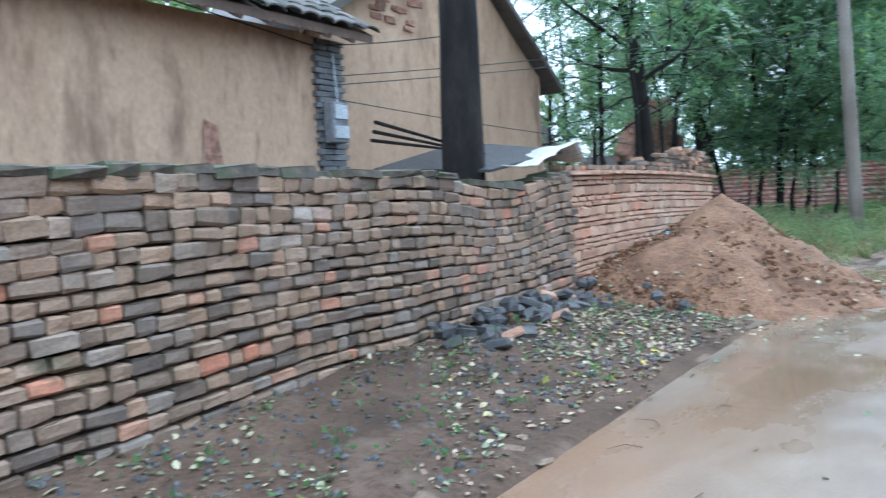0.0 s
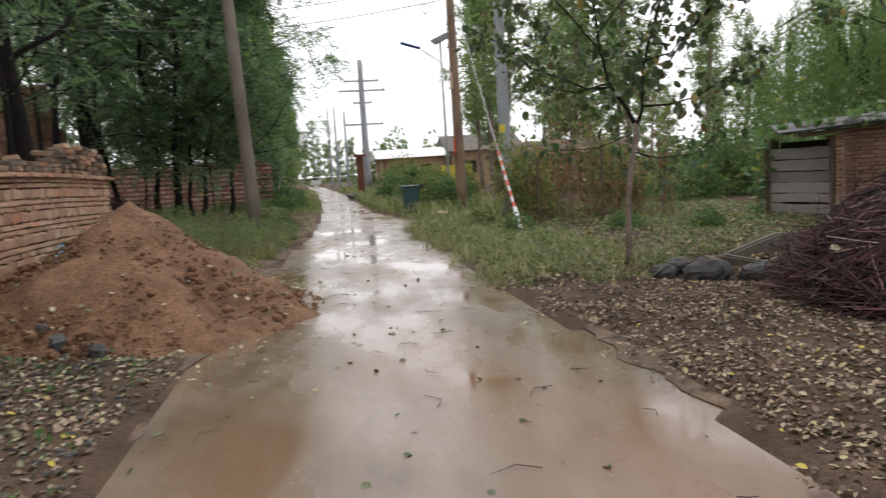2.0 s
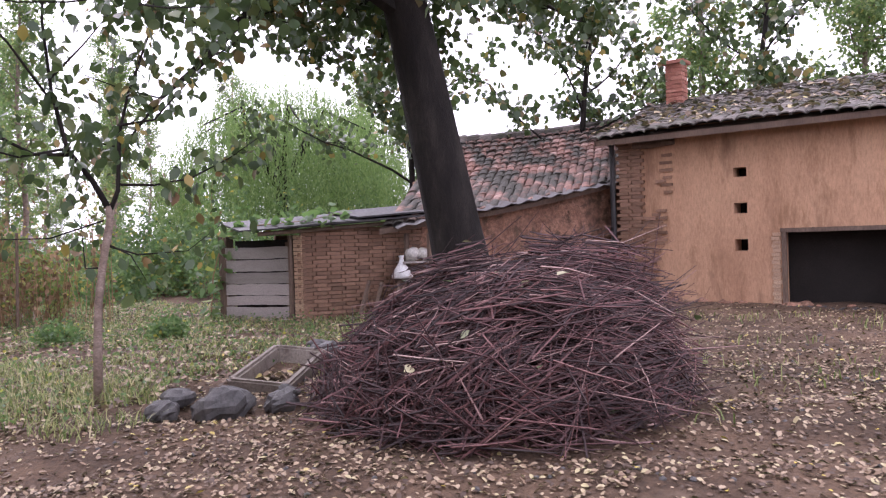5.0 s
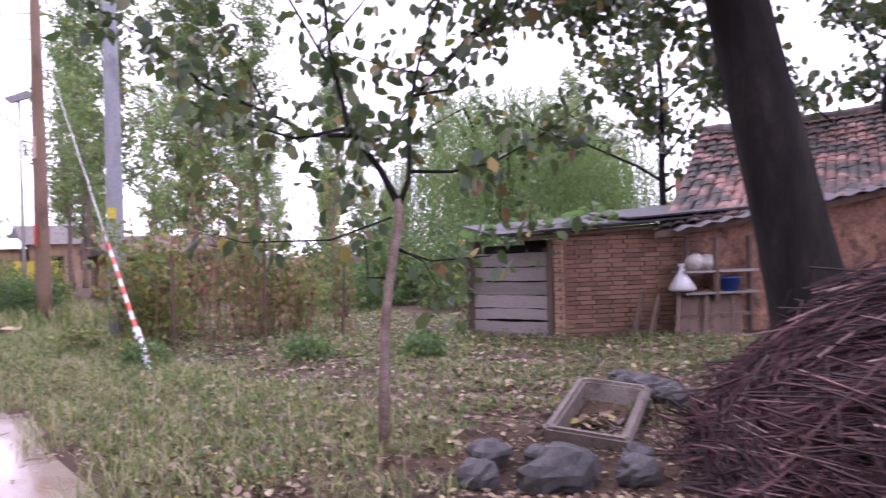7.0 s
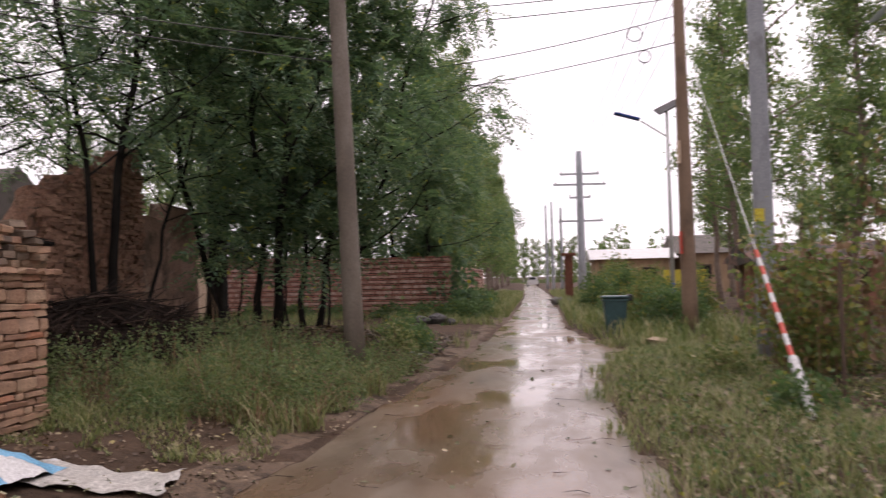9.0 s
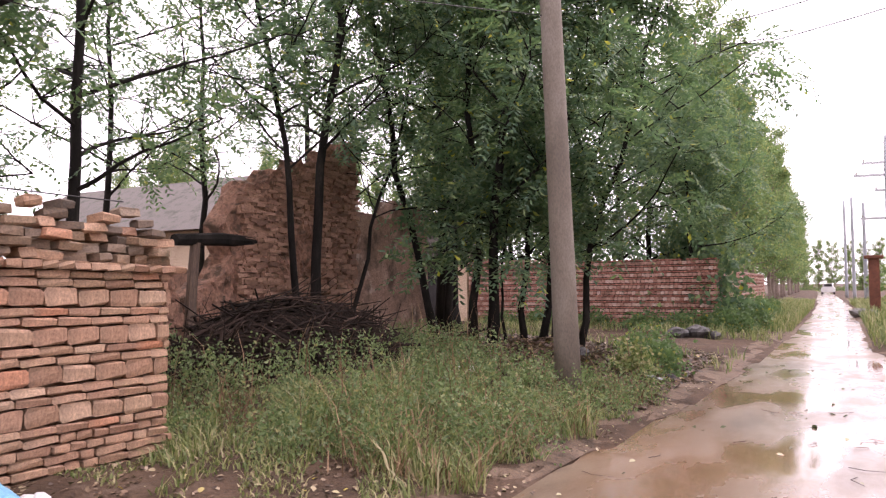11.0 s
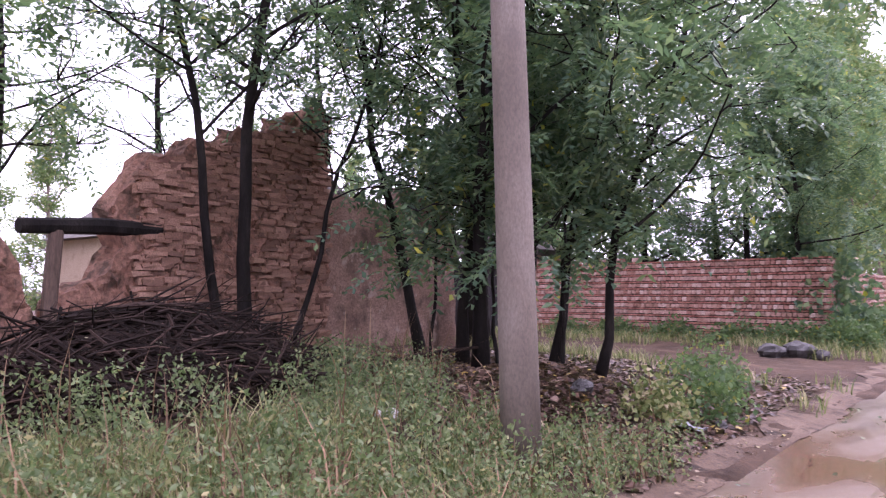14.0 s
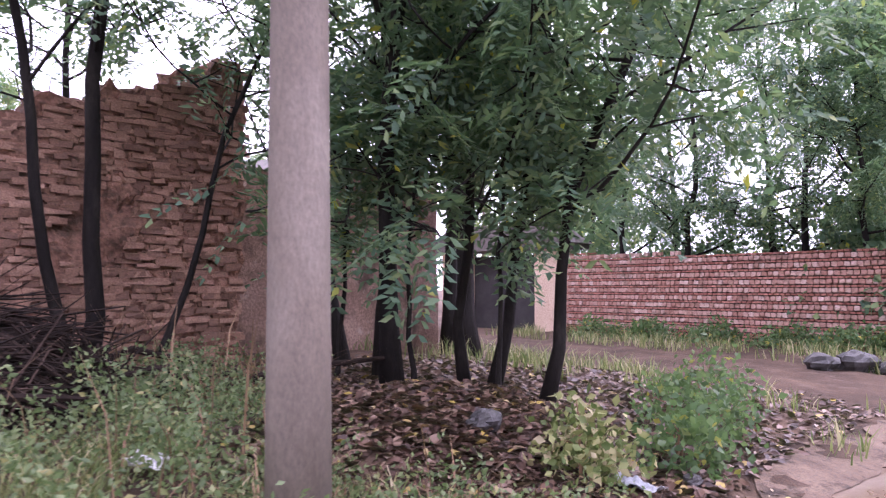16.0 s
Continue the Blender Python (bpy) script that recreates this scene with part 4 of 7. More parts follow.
def wing_house():
    t = thing("clay_wing", tuple(wing(4, 0, 0)), "low clay-walled wing with a sagging tiled roof", "house")
    slab([(2.1, -0.1), (6.8, -0.1), (6.8, 2.52), (4.2, 2.1), (2.1, 1.76)], (W0.x, W0.y), (WU.x, WU.y), 0.35, "wall", "mud_wall", "", relief=0.06, step=0.3, parent=t)

    def roof(s, q):
        f = q / 3.3
        ze, zr = 1.40 + 0.165 * s, 3.25 + 0.128 * s
        z = ze + (zr - ze) * f - 0.14 * math.sin(math.pi * f) - 0.07 * math.sin(math.pi * min(max((s - 1.6) / 4.6, 0), 1))
        p = wing(s + 2.3 * f, -0.3 + 3.0 * f, z)
        ux = (WU + Vector((0, 0, 0.15))).normalized()
        uy = (WV * 3.0 + WU * 2.3 + Vector((0, 0, zr - ze))).normalized()
        return p, ux, uy, ux.cross(uy).normalized()

    def placed(s, q):
        return roof(s + 1.3, q)

    base = Geo()
    n = 8
    for i in range(n + 1):
        for j in range(n + 1):
            p, _, _, uz = roof(1.25 + 5.35 * i / n, 3.3 * j / n)
            base.v.append(tuple(p - uz * 0.02))
    base.v += [(x, y, z - 0.09) for x, y, z in base.v[:]]
    k = (n + 1) ** 2
    for i in range(n):
        for j in range(n):
            a = i * (n + 1) + j
            base.f += [(a, a + n + 1, a + n + 2, a + 1), (k + a, k + a + 1, k + a + n + 2, k + a + n + 1)]
    for j in range(n):
        base.f += [(j, j + 1, k + j + 1, k + j), (k + n * (n + 1) + j, k + n * (n + 1) + j + 1, n * (n + 1) + j + 1, n * (n + 1) + j)]
        a, b = j * (n + 1), (j + 1) * (n + 1)
        base.f += [(a, k + a, k + b, b), (a + n, b + n, k + b + n, k + a + n)]
    rf = part("roof", base, M["timber"], t)
    tile_rows(rf, placed, 5.3, 3.3, 17, 27, "tile_red", seed=4)
    ridge = Geo()
    for i in range(16):
        p, _, _, _ = roof(1.4 + 4.9 * (i + 0.5) / 16, 3.3)
        ridge.tube([p - WU * 0.17 + Vector((0, 0, 0.0)), p + WU * 0.17 + Vector((0, 0, 0.07))], [0.11, 0.10], 8)
    part("ridge_tiles", ridge, M["tile_island"], t)
    eave = Geo()
    for i in range(14):
        a, b = 1.5 + 4.6 * i / 14, 1.5 + 4.6 * (i + 1) / 14
        za, zb = 1.35 + 0.165 * a, 1.35 + 0.165 * b
        quad_prism(eave, [wing(a, -0.5, za - 0.02), wing((a + b) / 2, -0.5, (za + zb) / 2 + 0.02), wing((a + b) / 2, 0.1, (za + zb) / 2 + 0.14), wing(a, 0.1, za + 0.1)], (0, 0, 0.008))
        quad_prism(eave, [wing((a + b) / 2, -0.5, (za + zb) / 2 + 0.02), wing(b, -0.5, zb - 0.02), wing(b, 0.1, zb + 0.1), wing((a + b) / 2, 0.1, (za + zb) / 2 + 0.14)], (0, 0, 0.008))
    tagged(part("eave_sheet", eave, M["old_sheet"], t), kind="stuff")
    bk = Geo()
    bk.box(wing(4.6, 2.5, 1.3), (3.2, 0.2, 2.6), Matrix.Rotation(math.atan2(WU.y, WU.x), 3, "Z"))
    part("back_wall", bk, M["mud_wall"], t)


def clay_house():
    t = thing("clay_house", (12.9, 5, 0), "single-storey clay-plastered house with a mossy tiled roof", "house")
    # front wall in pieces round the window opening and the three vent holes
    X = 12.9
    w = Geo()
    def block(y0, y1, z0, z1):
        w.box((X + 0.2, (y0 + y1) / 2, (z0 + z1) / 2), (0.4, y1 - y0, z1 - z0))
    vents = [(1.02, 1.22), (1.66, 1.84), (2.28, 2.44)]
    block(7.46, 9.5, -0.2, 3.25)
    block(6.70, 7.24, -0.2, 3.25)
    z = -0.2
    for a, b in vents:
        block(7.24, 7.46, z, a)
        z = b
    block(7.24, 7.46, z, 3.25)
    block(5.0, 6.70, -0.2, 0.12)
    block(5.0, 6.70, 1.32, 3.25)
    block(-6, 5.0, -0.2, 3.25)
    wall = part("wall", w, M["clay_plaster"], t)
    # added near-black boxes: shade of the room behind window and vents, as colour
    shade_box = Geo()
    shade_box.box((X + 0.75, 5.9, 0.75), (0.5, 2.2, 1.7))
    shade_box.box((X + 0.6, 7.35, 1.7), (0.3, 0.5, 1.8))
    part("dark_inside", shade_box, M["room_shade"], t)
    fr = Geo()
    fr.box((X - 0.012, 6.67, 0.72), (0.06, 0.07, 1.2))
    fr.box((X - 0.012, 5.85, 1.35), (0.06, 1.75, 0.07))
    part("window_frame", fr, M["timber"], t)
    jb = Geo()
    rng = random.Random(3)
    for i in range(19):
        jb.box((X - 0.006, 6.78 + 0.02 * (i % 2), 0.1 + i * 0.066), (0.05, 0.13, 0.056), None, 0.003, rng)
    tagged(part("jamb_bricks", jb, M["shed_brick_pale"], t), kind="stuff")
    pier = Geo()
    for i in range(48):
        for k in range(2):
            pier.box((X - 0.02, 9.2 + 0.24 * k - 0.06 * (i % 2), i * 0.066), (0.1, 0.228, 0.056), None, 0.003, rng)
    tagged(part("corner_pier", pier, M["shed_brick"], t), kind="stuff")
    bare = Geo()
    for i in range(46):
        y = 8.5 + 0.12 * (i % 2)
        while y < 9.12:
            ln, z = rng.uniform(0.16, 0.25), 0.12 + i * 0.066
            if noise.noise(Vector((y * 2.2, z * 0.9, 4))) + 0.9 * (y - 8.72) > -0.05:
                bare.box((X - 0.004 + rng.uniform(-0.012, 0.008), y + ln / 2, z), (0.05, ln - 0.012, 0.054), None, 0.006, rng)
            y += ln
    tagged(part("bare_brick_patch", bare, M["shed_brick"], t, "bare bricks where the plaster has fallen"), kind="stuff")
    log = Geo()
    log.tube([(X - 0.06, 8.45, 3.0), (X - 0.07, 8.85, 2.97), (X - 0.06, 9.2, 2.98)], 0.07, 8)
    part("lintel_log", log, M["timber"], t)
    pipe = Geo()
    pipe.tube([(X - 0.08, 9.62, 0), (X - 0.08, 9.62, 3.1)], 0.05, 8)
    part("downpipe", pipe, M["felt"], t)
    crumb = Geo()
    for i in range(30):
        rubble(crumb, (X - 0.05 + rng.uniform(-0.25, 0.1), rng.uniform(5, 9.4), rng.uniform(0.02, 0.12)), rng.uniform(0.06, 0.2), rng)
    tagged(part("crumbled_base", crumb, M["mud_wall"], t), kind="stuff")

    def roof(s, q):
        f = q / 3.4
        z = 3.12 + 0.95 * f - 0.08 * math.sin(math.pi * f) + 0.06 * math.sin(s * 0.7)
        p = Vector((X - 0.42 + 2.9 * f, 9.9 - s, z))
        uy = Vector((2.9, 0, 0.95)).normalized()
        ux = Vector((0, -1, 0))
        return p, ux, uy, ux.cross(uy).normalized()

    base = Geo()
    quad_prism(base, [(X - 0.4, 9.8, 3.10), (X - 0.4, -6, 3.10), (X + 2.5, -6, 4.05), (X + 2.5, 9.8, 4.05)], (0, 0, -0.1))
    rf = part("roof", base, M["timber"], t)
    tile_rows(rf, roof, 10.0, 3.4, 15, 46, "tile_island", seed=8)
    gable = Geo()
    gable.prism([(0, -0.2), (5.2, -0.2), (5.2, 3.1), (2.6, 3.95), (0.1, 3.05)], lambda a, b, d: Vector((X + 0.1 + a, 9.5 - d, b)), 0.35)
    part("gable", gable, M["mud_wall"], t)
    ch = Geo()
    for c in range(14):
        z = 3.7 + c * 0.085
        for k, (dx, dy) in enumerate(((-0.11, -0.06), (0.06, -0.11), (0.11, 0.06), (-0.06, 0.11))):
            sx, sy = (0.112, 0.232) if k % 2 == 0 else (0.232, 0.112)
            if c % 2:
                dx = -dx
            ch.box((15.2 + dx, 9.2 + dy, z), (sx, sy, 0.074), None, 0.004, rng)
    ch.box((15.2, 9.2, 4.88), (0.46, 0.46, 0.07))
    ch.box((15.2, 9.2, 4.3), (0.28, 0.28, 0.95))
    tagged(part("chimney", ch, M["far_red_island"], t), kind="stuff")
    debris = Geo()
    dr = np.random.default_rng(5)
    pts = np.array([tuple(roof(dr.uniform(0, 8), dr.uniform(0.1, 3.3))[0]) for _ in range(900)]) + np.array([0, 0, 0.1])
    part("roof_litter", arr_mesh("roof_litter", *flat_leaves(dr, pts, 0.13), F["litter"]), None, t)


SB = dict(scale=8, fine=60, rough=(0.6, 0.9), bump=0.4, depth=0.01)
M["shed_brick"] = surface("shed_brick", [(0.17, 0.095, 0.06), (0.25, 0.145, 0.09)], island=[(0, (0.13, 0.075, 0.05)), (0.5, (0.22, 0.125, 0.08)), (1, (0.29, 0.17, 0.115))], **SB)
M["shed_brick_pale"] = surface("pale_brick", [(0.36, 0.24, 0.16), (0.45, 0.31, 0.21)], island=[(0, (0.33, 0.21, 0.14)), (1, (0.48, 0.34, 0.23))], **SB)
M["tile_red"] = surface("red_roof_tile", [(0.13, 0.07, 0.055), (0.22, 0.12, 0.095)], 6, 50, (0.6, 0.9), 0.4, spots=[((0.05, 0.047, 0.038), 1.6, 0.42, 0.54)], island=[(0, (0.09, 0.055, 0.045)), (0.4, (0.20, 0.10, 0.075)), (0.8, (0.31, 0.175, 0.14)), (1, (0.40, 0.28, 0.24))])
M["old_sheet"] = surface("rusted_sheet", [(0.06, 0.055, 0.055), (0.13, 0.125, 0.125)], 2, 30, (0.6, 0.9), 0.2)
shed()
wing_house()
clay_house()


# ---- west side: clay houses behind the wall ----
def west_house():
    t = thing("plastered_house", (-6.2, 3, 0), "old clay-plastered house under dark tiled eaves", "house")
    slab([(0, -0.2), (9.2, -0.2), (9.2, 3.3), (0, 3.3)], (-6.15, -2.8), (0, 1), 0.4, "wall", "plaster", "", relief=0.02, step=0.5, scale=0.8, parent=t)
    p = Geo()
    rng = random.Random(31)
    for c in range(50):
        for k in range(2):
            p.box((-6.18, 6.36 + 0.22 * k + 0.05 * (c % 2), c * 0.066), (0.2, 0.21, 0.056), None, 0.004, rng)
    tagged(part("corner_pier", p, M["grey_brick"], t), kind="stuff")
    g = Geo()
    quad_prism(g, [(-5.75, -3, 3.22), (-5.75, 6.9, 3.22), (-8.6, 6.9, 4.9), (-8.6, -3, 4.9)], (0, 0, 0.1))
    rf = part("roof", g, M["timber"], t)

    def roof(s, q):
        f = q / 3.3
        uy = Vector((-2.85, 0, 1.68)).normalized()
        return Vector((-5.72 - 2.85 * f, -2.8 + s, 3.34 + 1.68 * f)), Vector((0, 1, 0)), uy, Vector((0, 1, 0)).cross(uy).normalized()

    tile_rows(rf, roof, 9.7, 3.3, 12, 40, "tile_island", seed=12)
    for i in range(24):
        r = Geo()
        y = -2.7 + i * 0.4
        r.tube([(-5.7, y, 3.19), (-6.5, y, 3.62)], 0.035, 6)
        part("rafter", r, M["timber"], t)
    crack = Geo()
    crack.add([(-6.13, 4.72, 2.25), (-6.13, 4.86, 2.2), (-6.13, 4.98, 1.5), (-6.13, 4.7, 1.5), (-6.16, 4.8, 2.1)], [(0, 3, 2, 1), (0, 1, 4)])
    part("plaster_scar", crack, M["mud_wall"], t)
    box = thing("meter_box", (-5.98, 6.42, 2.15), "grey steel electricity meter box on the wall", "meter box")
    b = Geo()
    b.box((-5.99, 6.45, 2.3), (0.14, 0.26, 0.46))
    part("case", b, M["sheet"], box, bevel=0.015)
    d = Geo()
    d.box((-5.91, 6.45, 2.42), (0.02, 0.21, 0.16))
    d.box((-5.91, 6.45, 2.19), (0.02, 0.22, 0.14))
    part("door", d, M["steel"], box)
    c = Geo()
    c.tube([(-6.0, 6.5, 2.53), (-6.03, 6.5, 2.9), (-6.04, 6.5, 3.1)], 0.014, 5)
    part("conduit", c, M["steel"], box)


def gable_house():
    t = thing("gable_house", (-6.6, 9.7, 0), "clay-plastered gable wall of a tiled house", "house")
    slab([(0, -0.2), (5.7, -0.2), (5.7, 3.55), (3.1, 5.3), (0, 3.7)], (-6.55, 6.85), (0, 1), 0.4, "wall", "plaster", "", relief=0.02, step=0.5, scale=0.8, parent=t)
    for a, b in (((-0.35, 3.5), (3.1, 5.35)), ((6.15, 3.3), (3.1, 5.35))):
        g = Geo()
        quad_prism(g, [(-6.3, 6.85 + a[0], a[1]), (-6.3, 6.85 + b[0], b[1]), (-12, 6.85 + b[0], b[1]), (-12, 6.85 + a[0], a[1])], (0, 0, 0.12))
        part("roof", g, M["tile_island"], t)
    bare = Geo()
    rng = random.Random(8)
    for i in range(26):
        z = 3.7 + rng.uniform(0, 0.9)
        bare.box((-6.55, 8.1 + rng.uniform(-0.4, 0.5) + (z - 3.7) * 0.6, z), (0.05, rng.uniform(0.15, 0.28), 0.07), None, 0.008, rng)
    part("bare_mud_bricks", bare, M["mud_wall"], t)
    w = Geo()
    w.box((-9.3, 6.9, 1.7), (5.0, 0.3, 3.8))
    part("side_wall", w, M["plaster"], t)


M["grey_brick"] = surface("grey_brick", [(0.10, 0.10, 0.105), (0.17, 0.165, 0.16)], island=[(0, (0.07, 0.07, 0.075)), (1, (0.19, 0.185, 0.18))], **SB)
west_house()
gable_house()


# ---- the ruin beyond the yard ----
def ruin():
    t = thing("ruined_house", (-6.85, 19, 0.4), "roofless ruin of crumbling mud-brick walls", "ruin")
    slab([(0.0, 0.1), (3.15, 0.1), (3.15, 3.9), (2.8, 3.95), (2.72, 3.7), (2.35, 3.72), (2.2, 3.42), (1.6, 3.45), (1.5, 3.2), (0.95, 3.22), (0.85, 3.0), (0.4, 2.98), (0.3, 2.7), (0.0, 2.35), (0.12, 1.9), (-0.1, 1.6), (-0.55, 1.35), (-0.75, 0.9), (-0.9, 0.1)], (-6.85, 17.75), (0, 1), 0.45, "wall", "mud_wall", "", relief=0.09, scale=3.2, step=0.12, parent=t)
    slab([(0, 0.1), (1.3, 0.1), (1.2, 0.9), (1.0, 1.45), (0.85, 1.85), (0.55, 1.95), (0.35, 1.7), (0.25, 1.3), (0, 1.2)], (-6.85, 15.85), (0, 1), 0.4, "wall_stump", "mud_wall", "", relief=0.10, scale=2.5, step=0.14, parent=t)
    slab([(0, 0.1), (4.6, 0.1), (4.6, 3.2), (3.1, 3.3), (3.0, 2.9), (1.0, 3.0), (0.9, 2.7), (0, 2.7)], (-7.9, 20.7), (0, 1), 0.4, "inner_wall", "faded_plaster", "", relief=0.05, scale=1.2, step=0.35, parent=t)
    bricks = Geo()
    rng = random.Random(14)
    for i in range(1500):
        s = rng.uniform(0.3, 3.1)
        z = rng.uniform(0.4, 2.65 + 0.38 * s)
        if noise.noise(Vector((s * 0.9, z * 0.9, 3))) > -0.25:
            bricks.box((-6.86 + rng.uniform(-0.03, 0.03), 17.75 + s, round(z / 0.085) * 0.085 + rng.gauss(0, 0.018)), (0.1, rng.uniform(0.1, 0.28), rng.uniform(0.04, 0.075)), Euler((rng.uniform(-0.1, 0.1), 0, rng.uniform(-0.1, 0.1))).to_matrix(), 0.012, rng)
    tagged(part("mud_bricks", bricks, M["mud_brick"], t), kind="stuff")
    b = Geo()
    b.tube([(-6.75, 16.75, 2.05), (-6.8, 17.6, 2.1), (-6.86, 18.3, 2.1)], [0.075, 0.09, 0.08], 8)
    part("lintel_beam", b, M["bark"], t)
    p = Geo()
    p.tube([(-6.78, 17.05, 0.3), (-6.8, 17.08, 1.3), (-6.77, 17.12, 2.03)], [0.085, 0.075, 0.07], 8)
    part("door_post", p, M["timber"], t)
    bk = Geo()
    bk.box((-9.3, 20.9, 1.0), (4.0, 0.35, 1.6))
    part("cross_wall", bk, M["mud_wall"], t)


M["mud_brick"] = surface("mud_brick", [(0.22, 0.13, 0.08), (0.32, 0.2, 0.13)], island=[(0, (0.15, 0.08, 0.056)), (0.5, (0.31, 0.17, 0.115)), (1, (0.45, 0.27, 0.19))], **SB)
ruin()


def gatehouse():
    t = thing("gatehouse", (-13.5, 34.4, 0), "dark gateway between pale plastered pillars", "gateway")
    for i, x in enumerate((-11.75, -15.4)):
        g = Geo()
        g.box((x, 34.35, 1.2), (1.0, 0.5, 2.9))
        part("pillar", g, M["plaster_light"], t, bevel=0.02)
    g = Geo()
    g.box((-13.6, 34.6, 1.1), (2.7, 0.08, 2.6))
    part("gate_leaf", g, M["felt"], t)
    g = Geo()
    g.box((-13.6, 34.5, 2.62), (5.2, 1.2, 0.16))
    g.prism([(-2.7, 2.7), (2.7, 2.7), (1.8, 3.3), (-1.8, 3.3)], lambda a, b, d: Vector((-13.6 + a, 33.9 + d, b)), 1.2)
    part("roof", g, M["tile_island"], t)


def far_house(name, x0, x1, y0, y1, h, rise, wall, roof, label, windows=()):
    t = thing(name, ((x0 + x1) / 2, (y0 + y1) / 2, 0), label, "house")
    g = Geo()
    g.box(((x0 + x1) / 2, (y0 + y1) / 2, h / 2 - 0.1), (x1 - x0, y1 - y0, h + 0.2))
    part("wall", g, M[wall], t)
    r = Geo()
    ym = (y0 + y1) / 2
    r.prism([(y0 - 0.4, h - 0.05), (ym, h + rise), (y1 + 0.4, h - 0.05), (ym, h - 0.15)], lambda a, b, d: Vector((x0 - 0.4 + d, a, b)), x1 - x0 + 0.8)
    part("roof", r, M[roof], t)
    for wx, wz, ww, wh in windows:
        f = Geo()
        f.box((wx, y0 - 0.02, wz), (ww, 0.06, wh))
        wo = part("window", f, M["timber"], t)
        # pane coloured near-black in place of the unlit room behind it
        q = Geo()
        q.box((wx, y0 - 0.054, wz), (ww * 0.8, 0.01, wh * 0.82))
        part("pane", q, M["room_shade"], wo)
    return t


gatehouse()
field_wall("wall_north", (-11.2, 34.15), (-2.62, 32.72), 2.3, 2.12, 101, "red brick boundary wall with pale on-edge courses")
field_wall("wall_lane", (-2.60, 32.75), (-2.75, 36.6), 2.12, 2.15, 102, "red brick boundary wall along the lane", key="far_red")
field_wall("wall_far_lane", (-2.95, 36.9), (-3.6, 58), 1.9, 1.9, 103, "weathered brick wall further along the lane")
g = Geo()
g.box((-2.8, 36.75, 1.1), (0.36, 0.34, 2.4))
solid("wall_pillar", g, M["plaster_light"], "pale plastered end pillar of the brick wall", "pillar", kind="structure", bevel=0.02)
far_house("tiled_farmhouse", -25, -15.5, 26.0, 31.0, 3.2, 1.9, "plaster_light", "tile_island", "pale farmhouse with a grey tiled roof behind the ruin", [(-21, 1.6, 1.2, 1.2), (-18, 1.6, 1.2, 1.2)])
far_house("white_roofed_house", 3.8, 8.6, 58, 64, 2.5, 0.7, "plaster", "white", "low house with a pale sheet roof down the lane", [(5, 1.4, 0.9, 1), (7.2, 1.4, 0.9, 1)])
far_house("brick_outhouse", 7.6, 13.0, 33.5, 37.0, 1.8, 0.6, "far_red_piece", "tile_red", "low brick outhouse with a clay tile roof behind the beans", [(8, 1.2, 0.7, 0.7), (10.5, 1.2, 0.7, 0.7)])
far_house("plastered_cottage", 9.5, 15.0, 60, 66, 2.8, 1.3, "plaster", "tile_island", "small plastered cottage far beyond the fields", [(11, 1.5, 1, 1), (13, 1.5, 1, 1)])
g = Geo()
g.box((5.1, 33.4, 0.75), (1.3, 0.24, 1.6))
solid("wall_yellow", g, M["yellow"], "low yellow painted wall beside the lane", "wall", kind="structure")

# ---- heaps beside the lane ----
def heap_mesh(name, c, rx, ry, h, material, seed, sharp=1.15, rough=0.09, n=60):
    """A heap with an uneven slope that runs out on the ground."""
    g = Geo()
    for i in range(n + 1):
        for j in range(n + 1):
            u, v = 2 * i / n - 1, 2 * j / n - 1
            x, y = c[0] + u * rx * 1.25, c[1] + v * ry * 1.25
            wob = 0.16 * noise.noise(Vector((x * 0.9, y * 0.9, seed)))
            d = math.hypot(u * 1.25, v * 1.25) + wob
            z = h * max(0.0, 1 - d) ** sharp
            z += rough * noise.noise(Vector((x * 2.7, y * 2.7, seed + 5))) * min(1, max(0, 1.1 - d) * 3) + rough * 0.5 * noise.noise(Vector((x * 8, y * 8, seed))) * min(1, max(0, 1.1 - d) * 3)
            g.v.append((x, y, (gz(x, y) if not left_edge(y) < x < right_edge(y) else 0.0) + z - 0.03))
    g.f = [(i * (n + 1) + j, (i + 1) * (n + 1) + j, (i + 1) * (n + 1) + j + 1, i * (n + 1) + j + 1) for i in range(n) for j in range(n)]
    return g.mesh(name, material, True)


heap = tagged(new("soil_heap", heap_mesh("soil_heap", (-2.6, 9.75), 1.85, 2.25, 1.12, M["heap"], 2.0, 1.05)), "heap of damp red-brown earth against the brick wall", "soil heap")


def heap_z(x, y):
    u, v = (x + 2.6) / 1.85, (y - 9.75) / 2.25
    d = np.hypot(u, v)
    return np.maximum(ground_z(x, y), 0) + 1.12 * np.clip(1 - d, 0, 1) ** 1.05


